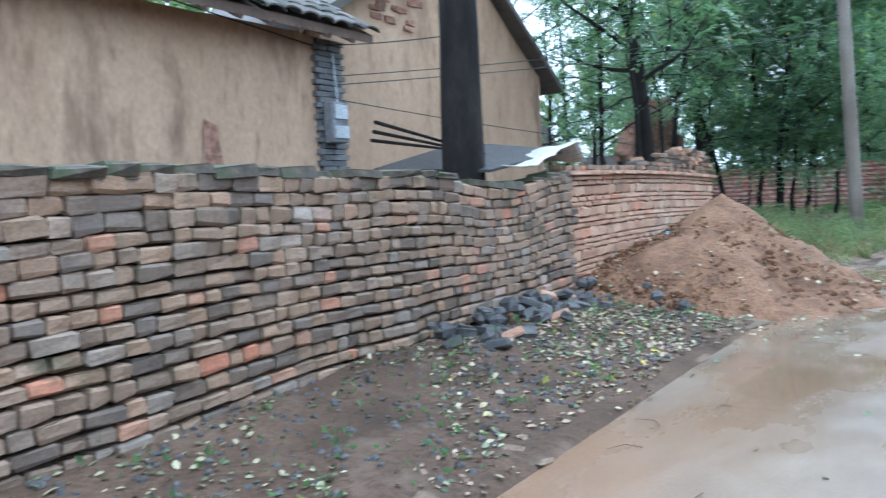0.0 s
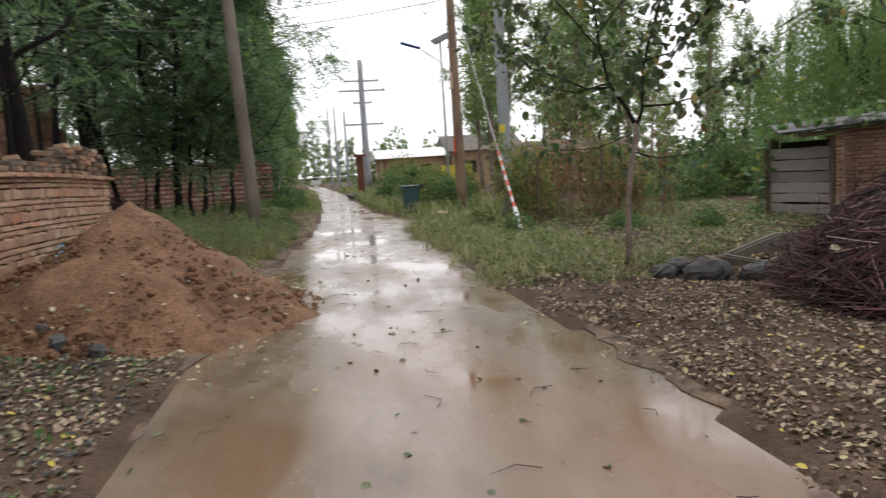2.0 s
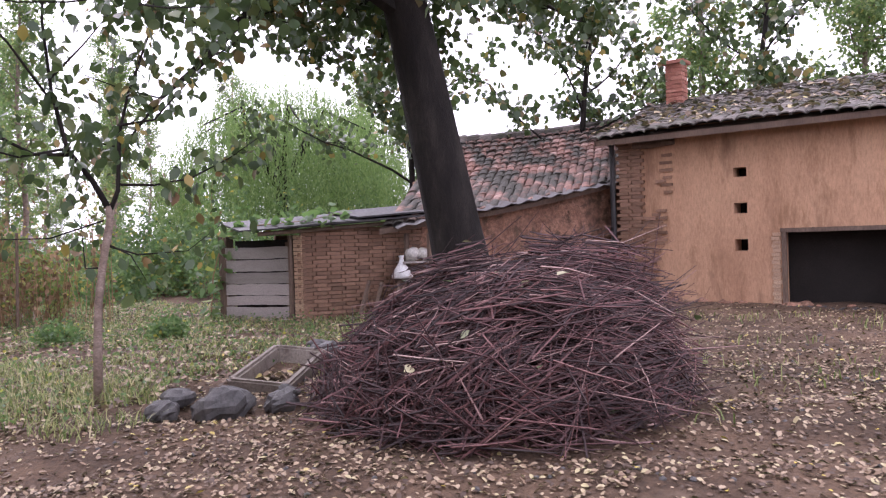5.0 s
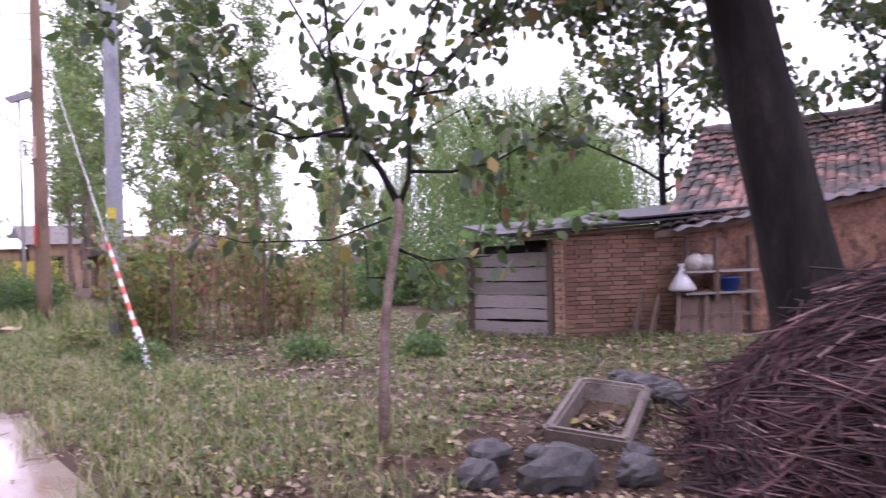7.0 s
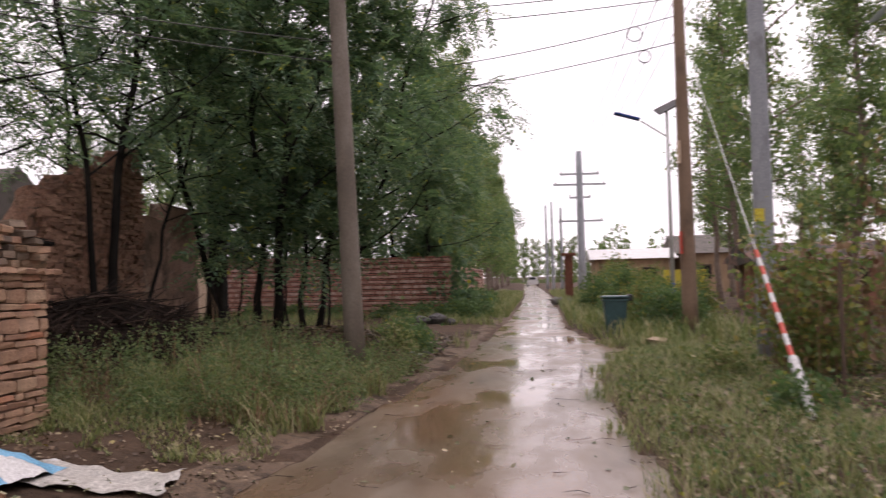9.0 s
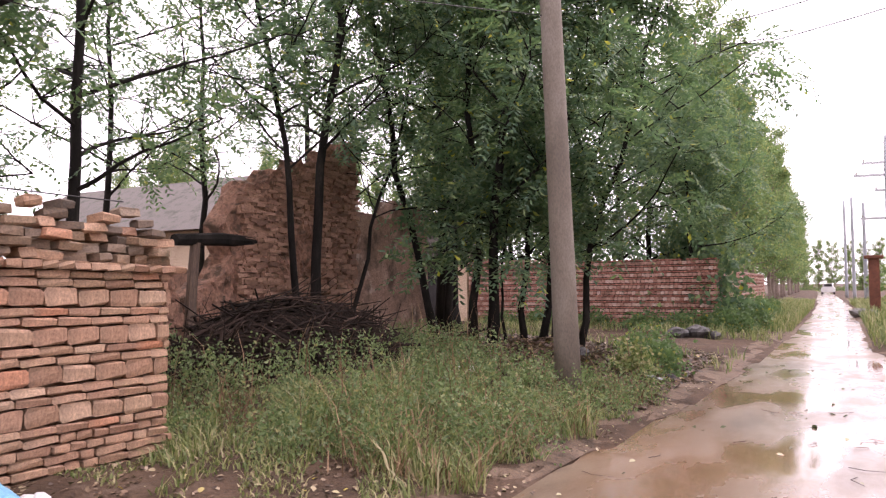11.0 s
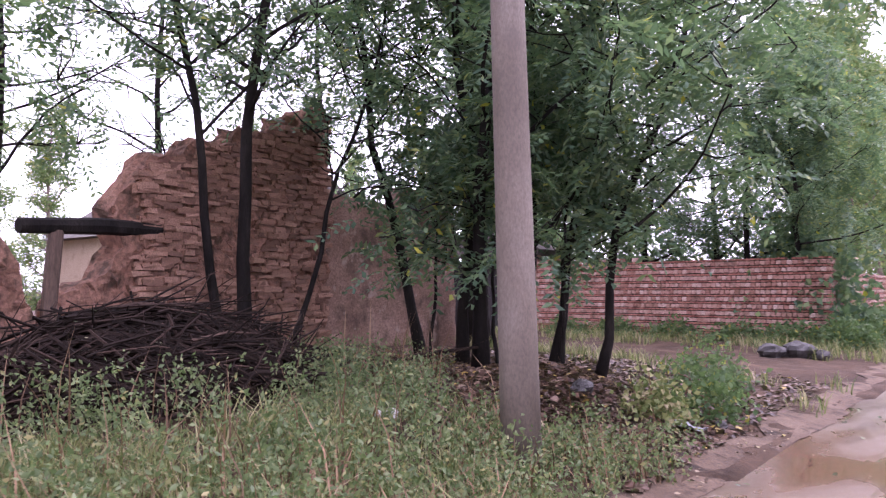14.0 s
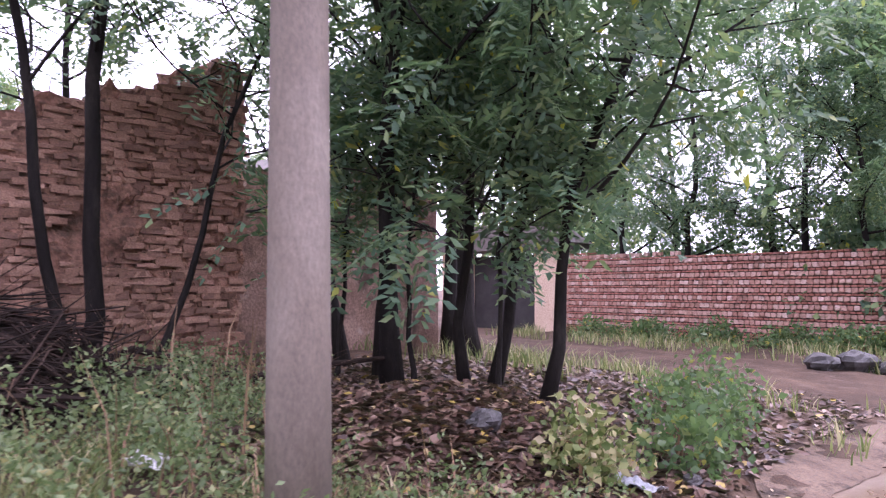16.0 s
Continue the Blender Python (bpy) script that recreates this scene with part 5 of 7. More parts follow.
def boulder_mesh(c, r, seed, flat):
    """A rounded boulder: a globe pushed about by noise, flattened and smooth."""
    g, n, m = Geo(), 9, 14
    for i in range(n + 1):
        for j in range(m):
            a, b = 2 * math.pi * j / m, math.pi * i / n - math.pi / 2
            p = Vector((math.cos(a) * math.cos(b), math.sin(a) * math.cos(b) * 0.75, math.sin(b) * flat))
            k = 1 + 0.5 * noise.noise(p * 1.5 + Vector((seed, 0, 0))) + 0.22 * noise.noise(p * 3.5 + Vector((0, seed, 0)))
            k = min(k, 0.95 / max(abs(p.x * 0.8 + p.y * 0.5), abs(p.y * 0.95 - p.x * 0.4), abs(p.z + 0.3 * p.x) * 1.35, 0.55))
            p = Matrix.Rotation(seed * 1.3, 3, "Z") @ (p * k * r)
            g.v.append((c[0] + p.x, c[1] + p.y, c[2] + p.z))
    g.f = [(i * m + j, i * m + (j + 1) % m, (i + 1) * m + (j + 1) % m, (i + 1) * m + j) for i in range(n) for j in range(m)]
    return g


def clod(c, r, seed, name, material, label, category, group, flat=0.7):
    g = Geo()
    if name == "boulder":
        g = boulder_mesh(c, r * 0.85, seed * 0.37, flat)
    else:
        rubble(g, c, r, random.Random(seed), flat)
    ob = solid(name, g, M[material], label, category, group, smooth=False)
    return ob


M["dark_stone"] = surface("dark_wet_stone", [(0.03, 0.03, 0.03), (0.065, 0.062, 0.06), (0.10, 0.095, 0.09)], 6, 45, (0.4, 0.8), 0.6, spots=[MOSS])
# fallen bricks and stones at the foot of the old wall
rr = random.Random(40)
for i in range(80):
    y = rr.triangular(4.4, 8.6, 6.6)
    x = near_x(min(y, 8)) + 0.06 + abs(rr.gauss(0.12, 0.26)) * (1.0 if y > 5 else 0.5)
    r = rr.uniform(0.06, 0.17)
    if i % 5 in (0, 1, 3):
        bk = worn_brick(800 + i, rr.uniform(0.11, 0.2), 0.115, 0.075)
        mx = Matrix.Translation((x, y, gz(x, y) + 0.03 + (0.12 * rr.random() if x < near_x(min(y, 8)) + 0.25 else 0))) @ Euler((rr.uniform(-0.5, 0.5), rr.uniform(-0.5, 0.5), rr.uniform(0, 6))).to_matrix().to_4x4()
        bk.v = [tuple(mx @ Vector(v)) for v in bk.v]
        solid("rubble_brick", bk, M["red_piece" if i % 20 == 3 else "dark_stone"], "broken dark brick fallen at the wall foot", "rubble", "rubble at the wall foot")
        continue
    clod((x, y, gz(x, y) + r * 0.25 + (0.14 if x < near_x(min(y, 8)) + 0.3 else 0) * rr.random()), r * 0.85, 400 + i, "rubble_stone", ("red_piece" if i % 22 == 7 else "dark_stone"), "broken brick or stone fallen at the wall foot", "rubble", "rubble at the wall foot")
for i in range(16):
    x, y = rr.uniform(-3.9, -2.4), rr.uniform(7.4, 9.3)
    if float(heap_z(x, y)) > 0.42:
        continue
    clod((x, y, float(heap_z(x, y)) + 0.02), rr.uniform(0.05, 0.13), 500 + i, "rubble_stone", rr.choice(("dark_stone", "heap")), "broken brick or stone lying in the red earth", "rubble", "rubble at the wall foot")
for i, (x, y, r, f) in enumerate(((3.22, 8.6, 0.27, 0.6), (3.55, 8.3, 0.17, 0.6), (2.92, 8.92, 0.17, 0.6), (3.2, 9.15, 0.2, 0.4), (3.42, 8.95, 0.13, 0.5), (5.1, 9.1, 0.2, 0.6), (5.25, 9.45, 0.24, 0.6), (5.5, 9.9, 0.22, 0.45), (3.75, 8.45, 0.14, 0.5))):
    clod((x, y, gz(x, y) + r * 0.35), r, 600 + i, "boulder", "dark_stone", "dark mossy boulder beside the twig stack", "boulder", "boulders by the trough", f)
for i, (x, y, r) in enumerate(((-2.85, 28.3, 0.3), (-2.45, 28.6, 0.34), (-2.1, 28.85, 0.22), (-2.5, 20.0, 0.15), (-1.5, 20.9, 0.09))):
    clod((x, y, gz(x, y) + r * 0.3), r, 640 + i, "boulder", "dark_stone", "flat dark stone at the side track", "boulder", "stones by the side track", 0.7)
clod((2.75, 22.6, 0.1), 0.42, 700, "stone_slab", "plaster_light", "pale broken slab at the lane edge", "stone slab", "", 0.22)


# clods and crumbs
cl = random.Random(77)
g = Geo()
for i in range(2200):
    a, d = cl.uniform(0, 6.283), math.sqrt(cl.random()) * 1.02
    x, y = -2.6 + 1.85 * d * math.cos(a), 9.75 + 2.25 * d * math.sin(a)
    if x > -3.9:
        r = cl.uniform(0.008, 0.03) if i % 9 else cl.uniform(0.03, 0.06)
        rubble(g, (x, y, float(heap_z(x, y)) + 0.0), r, cl)
solid("earth_clods", g, M["heap"], "loose clods of red earth on the heap", "soil", kind="stuff")
g = Geo()
for i in range(700):
    x, y = cl.uniform(-3.7, -1.9), cl.uniform(1.5, 8)
    rubble(g, (x, y, gz(x, y)), cl.uniform(0.01, 0.035), cl)
for i in range(900):
    x, y = cl.uniform(1.6, 10), cl.uniform(1.5, 12)
    rubble(g, (x, y, gz(x, y)), cl.uniform(0.008, 0.028), cl)
solid("pebbles", g, M["dark_stone"], "small dark stones and crumbs on the bare earth", "pebbles", kind="stuff")


# ---- stone trough ----
M["trough_stone"] = surface("trough_stone", [(0.12, 0.0992, 0.0808), (0.18, 0.153, 0.126), (0.228, 0.198, 0.168)], 3, 50, (0.6, 0.9), 0.7, spots=[((0.072, 0.054, 0.042), 4, 0.55, 0.7)])
def trough():
    t = thing("stone_trough", (4.36, 9.27, 0.05), "worn grey stone feeding trough tipped on stones", "trough")
    bm = bmesh.new()
    L, W, H, T = 1.24, 0.58, 0.26, 0.075
    outer = [(-L / 2, -W / 2), (L / 2, -W / 2), (L / 2, W / 2), (-L / 2, W / 2)]
    def ring(pts, z, s=1.0):
        return [bm.verts.new((x * s, y * s, z)) for x, y in pts]
    a, b = ring(outer, 0, 0.86), ring(outer, H)
    inner = [(x - math.copysign(T, x), y - math.copysign(T, y)) for x, y in outer]
    c, d = ring(inner, H), ring(inner, 0.08, 0.88)
    for p, q in ((a, b), (b, c), (c, d)):
        for i in range(4):
            bm.faces.new((p[i], p[(i + 1) % 4], q[(i + 1) % 4], q[i]))
    bm.faces.new(list(reversed(a)))
    bm.faces.new(d)
    bmesh.ops.bevel(bm, geom=bm.edges[:], offset=0.022, segments=2, affect="EDGES")
    m = pose(4.36, 9.25, 0.03, 6, -6, 30)
    bm.transform(m)
    me = bpy.data.meshes.new("trough")
    bm.to_mesh(me)
    bm.free()
    me.materials.append(M["trough_stone"])
    part("basin", me, None, t)
    e = Geo()
    e.box((4.35, 9.27, 0.12), (0.98, 0.36, 0.05), pose(0, 0, 0, 6, -6, 30).to_3x3())
    part("soil_fill", e, M["soil"], t)
    dr = np.random.default_rng(3)
    tagged(part("leaf_fill", arr_mesh("leaf_fill", *flat_leaves(dr, np.array([4.35, 9.27, 0.16]) + dr.normal(0, 1, (50, 3)) * np.array([0.2, 0.1, 0.008]), 0.1), F["litter"]), None, t), kind="stuff")


trough()


# ---- stack of cut twigs ----
def twig_pile(name, c, rx, ry, h, n, length, rad, axis, material, label, seed, up=0.14, rot=0.0, skew=0.0, lumpy=0.55, swirl=3.2):
    t = thing(name, (c[0], c[1], gz(*c[:2])), label, "twig pile")
    rng = np.random.default_rng(seed)
    # added solid core, its dark colour stands in for shade between the twigs
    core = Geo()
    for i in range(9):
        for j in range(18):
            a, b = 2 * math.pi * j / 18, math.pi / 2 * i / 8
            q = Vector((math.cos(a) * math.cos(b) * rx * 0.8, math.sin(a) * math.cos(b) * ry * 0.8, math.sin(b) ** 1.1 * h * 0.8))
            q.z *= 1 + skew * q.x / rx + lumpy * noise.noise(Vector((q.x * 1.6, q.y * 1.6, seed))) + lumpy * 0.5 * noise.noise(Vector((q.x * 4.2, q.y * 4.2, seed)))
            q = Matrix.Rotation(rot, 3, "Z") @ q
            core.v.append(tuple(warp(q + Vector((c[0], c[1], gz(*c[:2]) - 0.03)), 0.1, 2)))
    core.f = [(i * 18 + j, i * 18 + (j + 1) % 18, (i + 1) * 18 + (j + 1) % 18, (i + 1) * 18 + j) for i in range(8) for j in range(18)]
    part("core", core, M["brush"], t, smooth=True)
    g = Geo()
    for i in range(n):
        a, b = rng.uniform(0, 2 * math.pi), math.asin(rng.uniform(0, 1) ** 0.75)
        k = rng.uniform(0.78, 1.08)
        q = Vector((math.cos(a) * math.cos(b) * rx * k, math.sin(a) * math.cos(b) * ry * k, math.sin(b) ** 1.1 * h * k))
        q.z *= 1 + skew * q.x / rx + lumpy * noise.noise(Vector((q.x * 1.6, q.y * 1.6, seed))) + lumpy * 0.5 * noise.noise(Vector((q.x * 4.2, q.y * 4.2, seed)))
        q = Matrix.Rotation(rot, 3, "Z") @ q
        p = q + Vector((c[0], c[1], gz(*c[:2])))
        # twigs lie along the slope, most in one way
        nrm = Vector((q.x / rx ** 2, q.y / ry ** 2, q.z / h ** 2 + 0.05)).normalized()
        cl = noise.noise(Vector((p.x * 2.6, p.y * 2.6, p.z * 3.0))) * swirl
        d = Matrix.Rotation(cl, 3, "Z") @ Vector((axis[0], axis[1], 0)) + Vector(rng.normal(0, 0.45, 3))
        wild = i % 5 == 0
        d = (d - nrm * d.dot(nrm) * (0.3 if wild else 0.88)).normalized()
        l = length * rng.uniform(0.35, 1.1)
        mid = p + nrm * l * rng.uniform(0, 0.03)
        s, e = p - d * l * 0.5 - nrm * 0.05 * l, p + d * l * 0.5 + nrm * rng.uniform(-0.10, up * (3 if wild else 1)) * l
        floor = gz(p.x, p.y) + 0.01
        s.z, e.z = max(s.z, floor), max(e.z, floor)
        r = rad * rng.uniform(0.45, 1.5)
        g.tube([s, mid, e], [r, r * 0.85, r * 0.4], 4, False)
    tagged(part("twig_mass", g, M[material], t), kind="stuff")
    lv = np.array([tuple(Vector(g.v[int(i)])) for i in rng.integers(0, len(g.v), 60)]) + np.array([0, 0, 0.03])
    part("caught_leaves", arr_mesh("caught_leaves", *flat_leaves(rng, lv, 0.11), F["green_litter"]), None, t)
    return t


twig_pile("twig_stack", (4.72, 7.03), 1.38, 1.6, 1.02, 10500, 0.7, 0.0056, (0.80, -0.6), "twig", "stack of cut purple-brown twigs under the big tree", 7, rot=-0.757, skew=0.5, lumpy=0.4, swirl=1.7)
twig_pile("brushwood_heap", (-5.2, 17.15), 1.0, 1.45, 0.64, 2600, 1.25, 0.011, (0.35, 0.93), "brush", "dark heap of old brushwood before the ruin", 9, up=0.06, rot=0.0, swirl=1.4)
sg = random.Random(6)
for i in range(16):
    y0, x0 = sg.uniform(15.9, 19.0), sg.uniform(-6.3, -4.3)
    b = Geo()
    a = sg.uniform(-0.6, 0.9)
    L = sg.uniform(0.8, 1.9)
    z0 = gz(x0, y0) + 0.06
    b.tube([(x0, y0, z0), (x0 + 0.5 * L * math.sin(a) * 0.6, y0 + 0.5 * L * math.cos(a), z0 + sg.uniform(0.05, 0.3)), (x0 + L * math.sin(a) * 0.6, y0 + L * math.cos(a), z0 + sg.uniform(0, 0.25))], [0.035, 0.03, 0.018], 6)
    solid("dead_branch", b, M["brush"], "bare dark branch lying on the weedy bank", "branch", "branches on the bank")


# ---- blue tarpaulin over a heap ----
def tarp():
    t = thing("tarpaulin", (-3.2, 12.0, 0.1), "blue woven tarpaulin with white and red stripes over a heap", "tarpaulin")
    n = 40
    body, stripe_w, stripe_r = Geo(), Geo(), Geo()
    def at(u, v):
        x, y = -3.92 + 1.2 * u, 11.0 + 1.7 * v
        k = max(0, 1 - (abs(v - 0.5) / 0.5) ** 2.0) * (0.5 + 0.45 * math.cos(max(u - 0.2, 0) * 3.4))
        z = max(float(heap_z(x, y)) + 0.07 * min(1, 6 * min(u, v * 0.5, 1 - u, 1 - v)), gz(x, y) + 0.015 + 0.58 * max(k, 0) ** 0.8) + 0.06 * noise.noise(Vector((x * 3, y * 3, 2))) + 0.03 * noise.noise(Vector((x * 9, y * 9, 4)))
        return Vector((x + 0.05 * noise.noise(Vector((y * 3, 2, 1))), y + 0.15 * noise.noise(Vector((x * 2, 7, 1))) * v, max(z, gz(x, y) + 0.012)))
    grid = [[at(i / n, j / n) for j in range(n + 1)] for i in range(n + 1)]
    for i in range(n):
        for j in range(n):
            vv = j / n + 0.05 - 0.10 * math.sin(i * 0.2)
            target = stripe_r if (0.66 < vv < 0.74 and 3 < i < 30) else stripe_w if 0.58 < vv < 0.80 else body
            target.add([grid[i][j], grid[i + 1][j], grid[i + 1][j + 1], grid[i][j + 1]], [(0, 1, 2, 3)])
    part("blue_cloth", body, M["tarp"], t, "blue woven plastic cloth", smooth=True)
    part("white_stripe", stripe_w, M["white"], t, "white stripe", smooth=True)
    part("red_stripe", stripe_r, M["red_cloth"], t, "red stripe", smooth=True)
    hem = Geo()
    for i in range(15):
        p = Vector((-3.5 + i * 0.04, 12.75 + 0.05 * math.sin(i), gz(-3.5 + i * 0.04, 12.75) + 0.02))
        rubble(hem, p, 0.07, random.Random(i), 0.5)
    part("crumpled_hem", hem, M["white"], t, "crumpled white plastic hem", smooth=True)


M["red_cloth"] = surface("red_cloth", [(0.55, 0.05, 0.045), (0.65, 0.09, 0.07)], 5, 60, (0.4, 0.6), 0.3)
tarp()


# ---- poles, lamp and wires ----
def concrete_pole(name, at, height, r0, r1, lean, material, label, marks=()):
    t = thing(name, (at[0], at[1], gz(*at)), label, "utility pole", "utility poles")
    g = Geo()
    z0 = gz(*at) - 0.2
    n = 10
    g.tube([(at[0] + lean[0] * height * i / n, at[1] + lean[1] * height * i / n, z0 + height * i / n) for i in range(n + 1)], [r0 + (r1 - r0) * i / n for i in range(n + 1)], 20)
    part("shaft", g, M[material], t, smooth=True)
    for z, h, dr, mt, nm in marks:
        b = Geo()
        f = z / height
        rad = r0 + (r1 - r0) * f + dr
        c = (at[0] + lean[0] * z, at[1] + lean[1] * z, z0 + z)
        b.tube([c, (c[0], c[1], c[2] + h)], rad, 20)
        part(nm, b, M[mt], t)
    return t


def crossarm(t, at, z, half, turn, pins=3):
    g = Geo()
    d = Vector((math.cos(turn), math.sin(turn), 0))
    c = Vector((at[0], at[1], z))
    g.box(c, (2 * half, 0.15, 0.15), Matrix.Rotation(turn, 3, "Z"))
    part("crossarm", g, M["steel"], t)
    for i in range(pins):
        p = c + d * half * (2 * i / max(pins - 1, 1) - 1) * 0.92
        k = Geo()
        k.lathe((p.x, p.y, p.z + 0.03), [(0.015, 0), (0.02, 0.06), (0.05, 0.07), (0.045, 0.11), (0.055, 0.13), (0.03, 0.2)], 8)
        part("insulator", k, M["concrete_pole"], t)


polel = concrete_pole("utility_pole", (-2.07, 18.19), 9.0, 0.15, 0.10, (-0.037, 0.016), "concrete_pole", "weathered concrete utility pole on the weedy bank")
poler = concrete_pole("utility_pole", (3.74, 25.0), 9.5, 0.18, 0.10, (-0.002, 0.0), "concrete_brown", "brown-stained concrete utility pole with a red band")
poleg = concrete_pole("utility_pole", (4.03, 20.11), 9.0, 0.165, 0.10, (0.0, 0.0), "concrete_grey", "grey concrete utility pole with a yellow sign")
for tt, c, s, mt, nm in ((poler, (3.58, 24.9, 2.1), (0.04, 0.16, 0.5), "red_paint", "painted_mark"), (poler, (3.6, 24.87, 4.1), (0.06, 0.14, 0.5), "plaster_light", "notice"), (poleg, (3.93, 19.97, 2.3), (0.14, 0.05, 0.2), "yellow", "sign_plate")):
    g = Geo()
    g.box(c, s)
    part(nm, g, M[mt], tt)
polef = concrete_pole("power_pole", (3.25, 66), 11.0, 0.33, 0.22, (0, 0), "concrete_grey", "tall far power pole with steel crossarms")
for z, half in ((9.2, 1.5), (8.4, 2.0), (7.4, 0.8), (5.6, 1.7)):
    crossarm(polef, (3.25, 66), z, half, 0.1, 3)
crossarm(poler, (3.72, 25.0), 8.0, 0.7, 0.1, 4)
for x, y, h in ((1.9, 74, 7.5), (0.6, 92, 9.5), (1.2, 84, 9)):
    concrete_pole("utility_pole", (x, y), h, 0.15, 0.1, (0, 0), "concrete_grey", "slim far concrete utility pole along the lane")


def wire(a, b, sag, r=0.010):
    c = Geo()
    a, b = Vector(a), Vector(b)
    c.tube([a.lerp(b, i / 14) - Vector((0, 0, sag * 4 * (i / 14) * (1 - i / 14))) for i in range(15)], r, 4, False)
    return solid("overhead_wire", c, M["cable"], "thin black overhead wire strung between the poles", "wire", "overhead wires")


for k in range(4):
    wire((3.1 + 0.4 * k, 25.0, 8.1), (2.3 + 0.6 * k, 66, 9.3), 0.5)
    wire((-6, 23.6, 7.0 + 0.33 * k), (3.65, 25.0, 7.6 + 0.3 * k), 0.15)
wire((-6, 26.2, 6.6), (3.65, 25.0, 7.2), 0.3)
wire((-9, 28, 6.2), (3.65, 25.0, 6.6), 0.3)
wire((-6.1, 6.45, 3.2), (-4.4, 6.6, 3.05), 0.02, 0.006)
wire((-6.5, 6.9, 2.95), (-2.3, 18.25, 4.9), 0.15, 0.006)
wire((-6.1, 6.5, 2.75), (-2.3, 18.25, 4.6), 0.1, 0.006)
wire((-6.1, 6.5, 2.6), (-4.9, 14.5, 2.2), 0.06, 0.006)
wire((-6.0, -3, 4.1), (-6.1, 6.5, 3.15), 0.05, 0.008)
for x, y, z, r in ((2.76, 25.11, 7.05, 0.17), (2.98, 25.16, 6.5, 0.14)):
    c = Geo()
    c.tube([(x + r * math.cos(a * math.pi / 8), y, z - r + r * math.sin(a * math.pi / 8)) for a in range(17)], 0.012, 5, False)
    solid("wire_coil", c, M["cable"], "spare loop of black cable hanging on a wire", "cable coil", "cable coils")


def guy():
    t = thing("guy_wire", (3.0, 15.1, 0.1), "steel guy wire with a red and white guard tube", "guy wire")
    a, b = Vector((2.99, 14.95, 0.05)), Vector((3.95, 24.9, 6.1))
    w = Geo()
    w.tube([a, b], 0.008, 5)
    part("wire", w, M["steel"], t)
    d = (b - a).normalized()
    s = 0.0
    for i in range(12):
        L = 0.95 if i == 0 else 0.2
        k = Geo()
        k.tube([a + d * s, a + d * (s + L)], (0.05 if i == 0 else 0.028), 10)
        part("guard_band", k, M["white" if i % 2 == 0 else "red_paint"], t)
        s += L


guy()


def street_lamp():
    t = thing("street_lamp", (4.31, 30.8, 0), "white solar street lamp with a blue base", "street lamp")
    g = Geo()
    g.tube([(4.31, 30.8, 1.15), (4.31, 30.8, 6.3)], [0.065, 0.045], 12)
    part("post", g, M["white"], t, smooth=True)
    g = Geo()
    g.tube([(4.31, 30.8, -0.1), (4.31, 30.8, 1.15)], [0.085, 0.07], 12)
    part("base", g, M["blue_paint"], t, "blue painted base", smooth=True)
    g = Geo()
    g.tube([(4.31, 30.8, 5.5), (3.8, 30.8, 5.85), (3.55, 30.8, 6.02)], 0.025, 8)
    part("arm", g, M["white"], t)
    g = Geo()
    g.box((3.15, 30.8, 6.18), (0.8, 0.26, 0.07), Euler((0, radians(17), 0)).to_matrix(), 0.0)
    part("lamp_head", g, M["blue_paint"], t, "dark blue lamp head", bevel=0.03)
    g = Geo()
    g.box((4.33, 30.8, 6.4), (0.7, 0.5, 0.035), Euler((radians(30), radians(-25), 0)).to_matrix())
    part("solar_panel", g, M["felt"], t)


street_lamp()


def wheelie_bin():
    t = thing("rubbish_bin", (2.15, 25.4, 0.05), "dark green plastic wheeled rubbish bin", "bin")
    g = Geo()
    z0 = 0.06
    lo = [(-0.20, -0.22), (0.20, -0.22), (0.20, 0.22), (-0.20, 0.22)]
    hi = [(x * 1.32, y * 1.3) for x, y in lo]
    g.add([(2.15 + x, 25.4 + y, z0) for x, y in lo] + [(2.15 + x, 25.4 + y, z0 + 0.82) for x, y in hi], [(3, 2, 1, 0), (0, 1, 5, 4), (1, 2, 6, 5), (2, 3, 7, 6), (3, 0, 4, 7), (4, 5, 6, 7)])
    part("body", g, M["bin"], t, bevel=0.03)
    g = Geo()
    g.box((2.15, 25.4, z0 + 0.86), (0.6, 0.64, 0.06))
    part("lid", g, M["bin"], t, bevel=0.025)
    g = Geo()
    g.box((2.15, 25.4, z0 + 0.79), (0.57, 0.61, 0.05))
    part("rim", g, M["bin"], t, bevel=0.01)
    g = Geo()
    g.box((2.5, 25.5, z0 + 0.84), (0.12, 0.3, 0.14))
    part("handle", g, M["felt"], t, bevel=0.02)
    for x in (1.98, 2.32):
        g = Geo()
        g.tube([(x - 0.03, 25.6, 0.13), (x + 0.03, 25.6, 0.13)], 0.1, 14)
        part("wheel", g, M["felt"], t)


wheelie_bin()


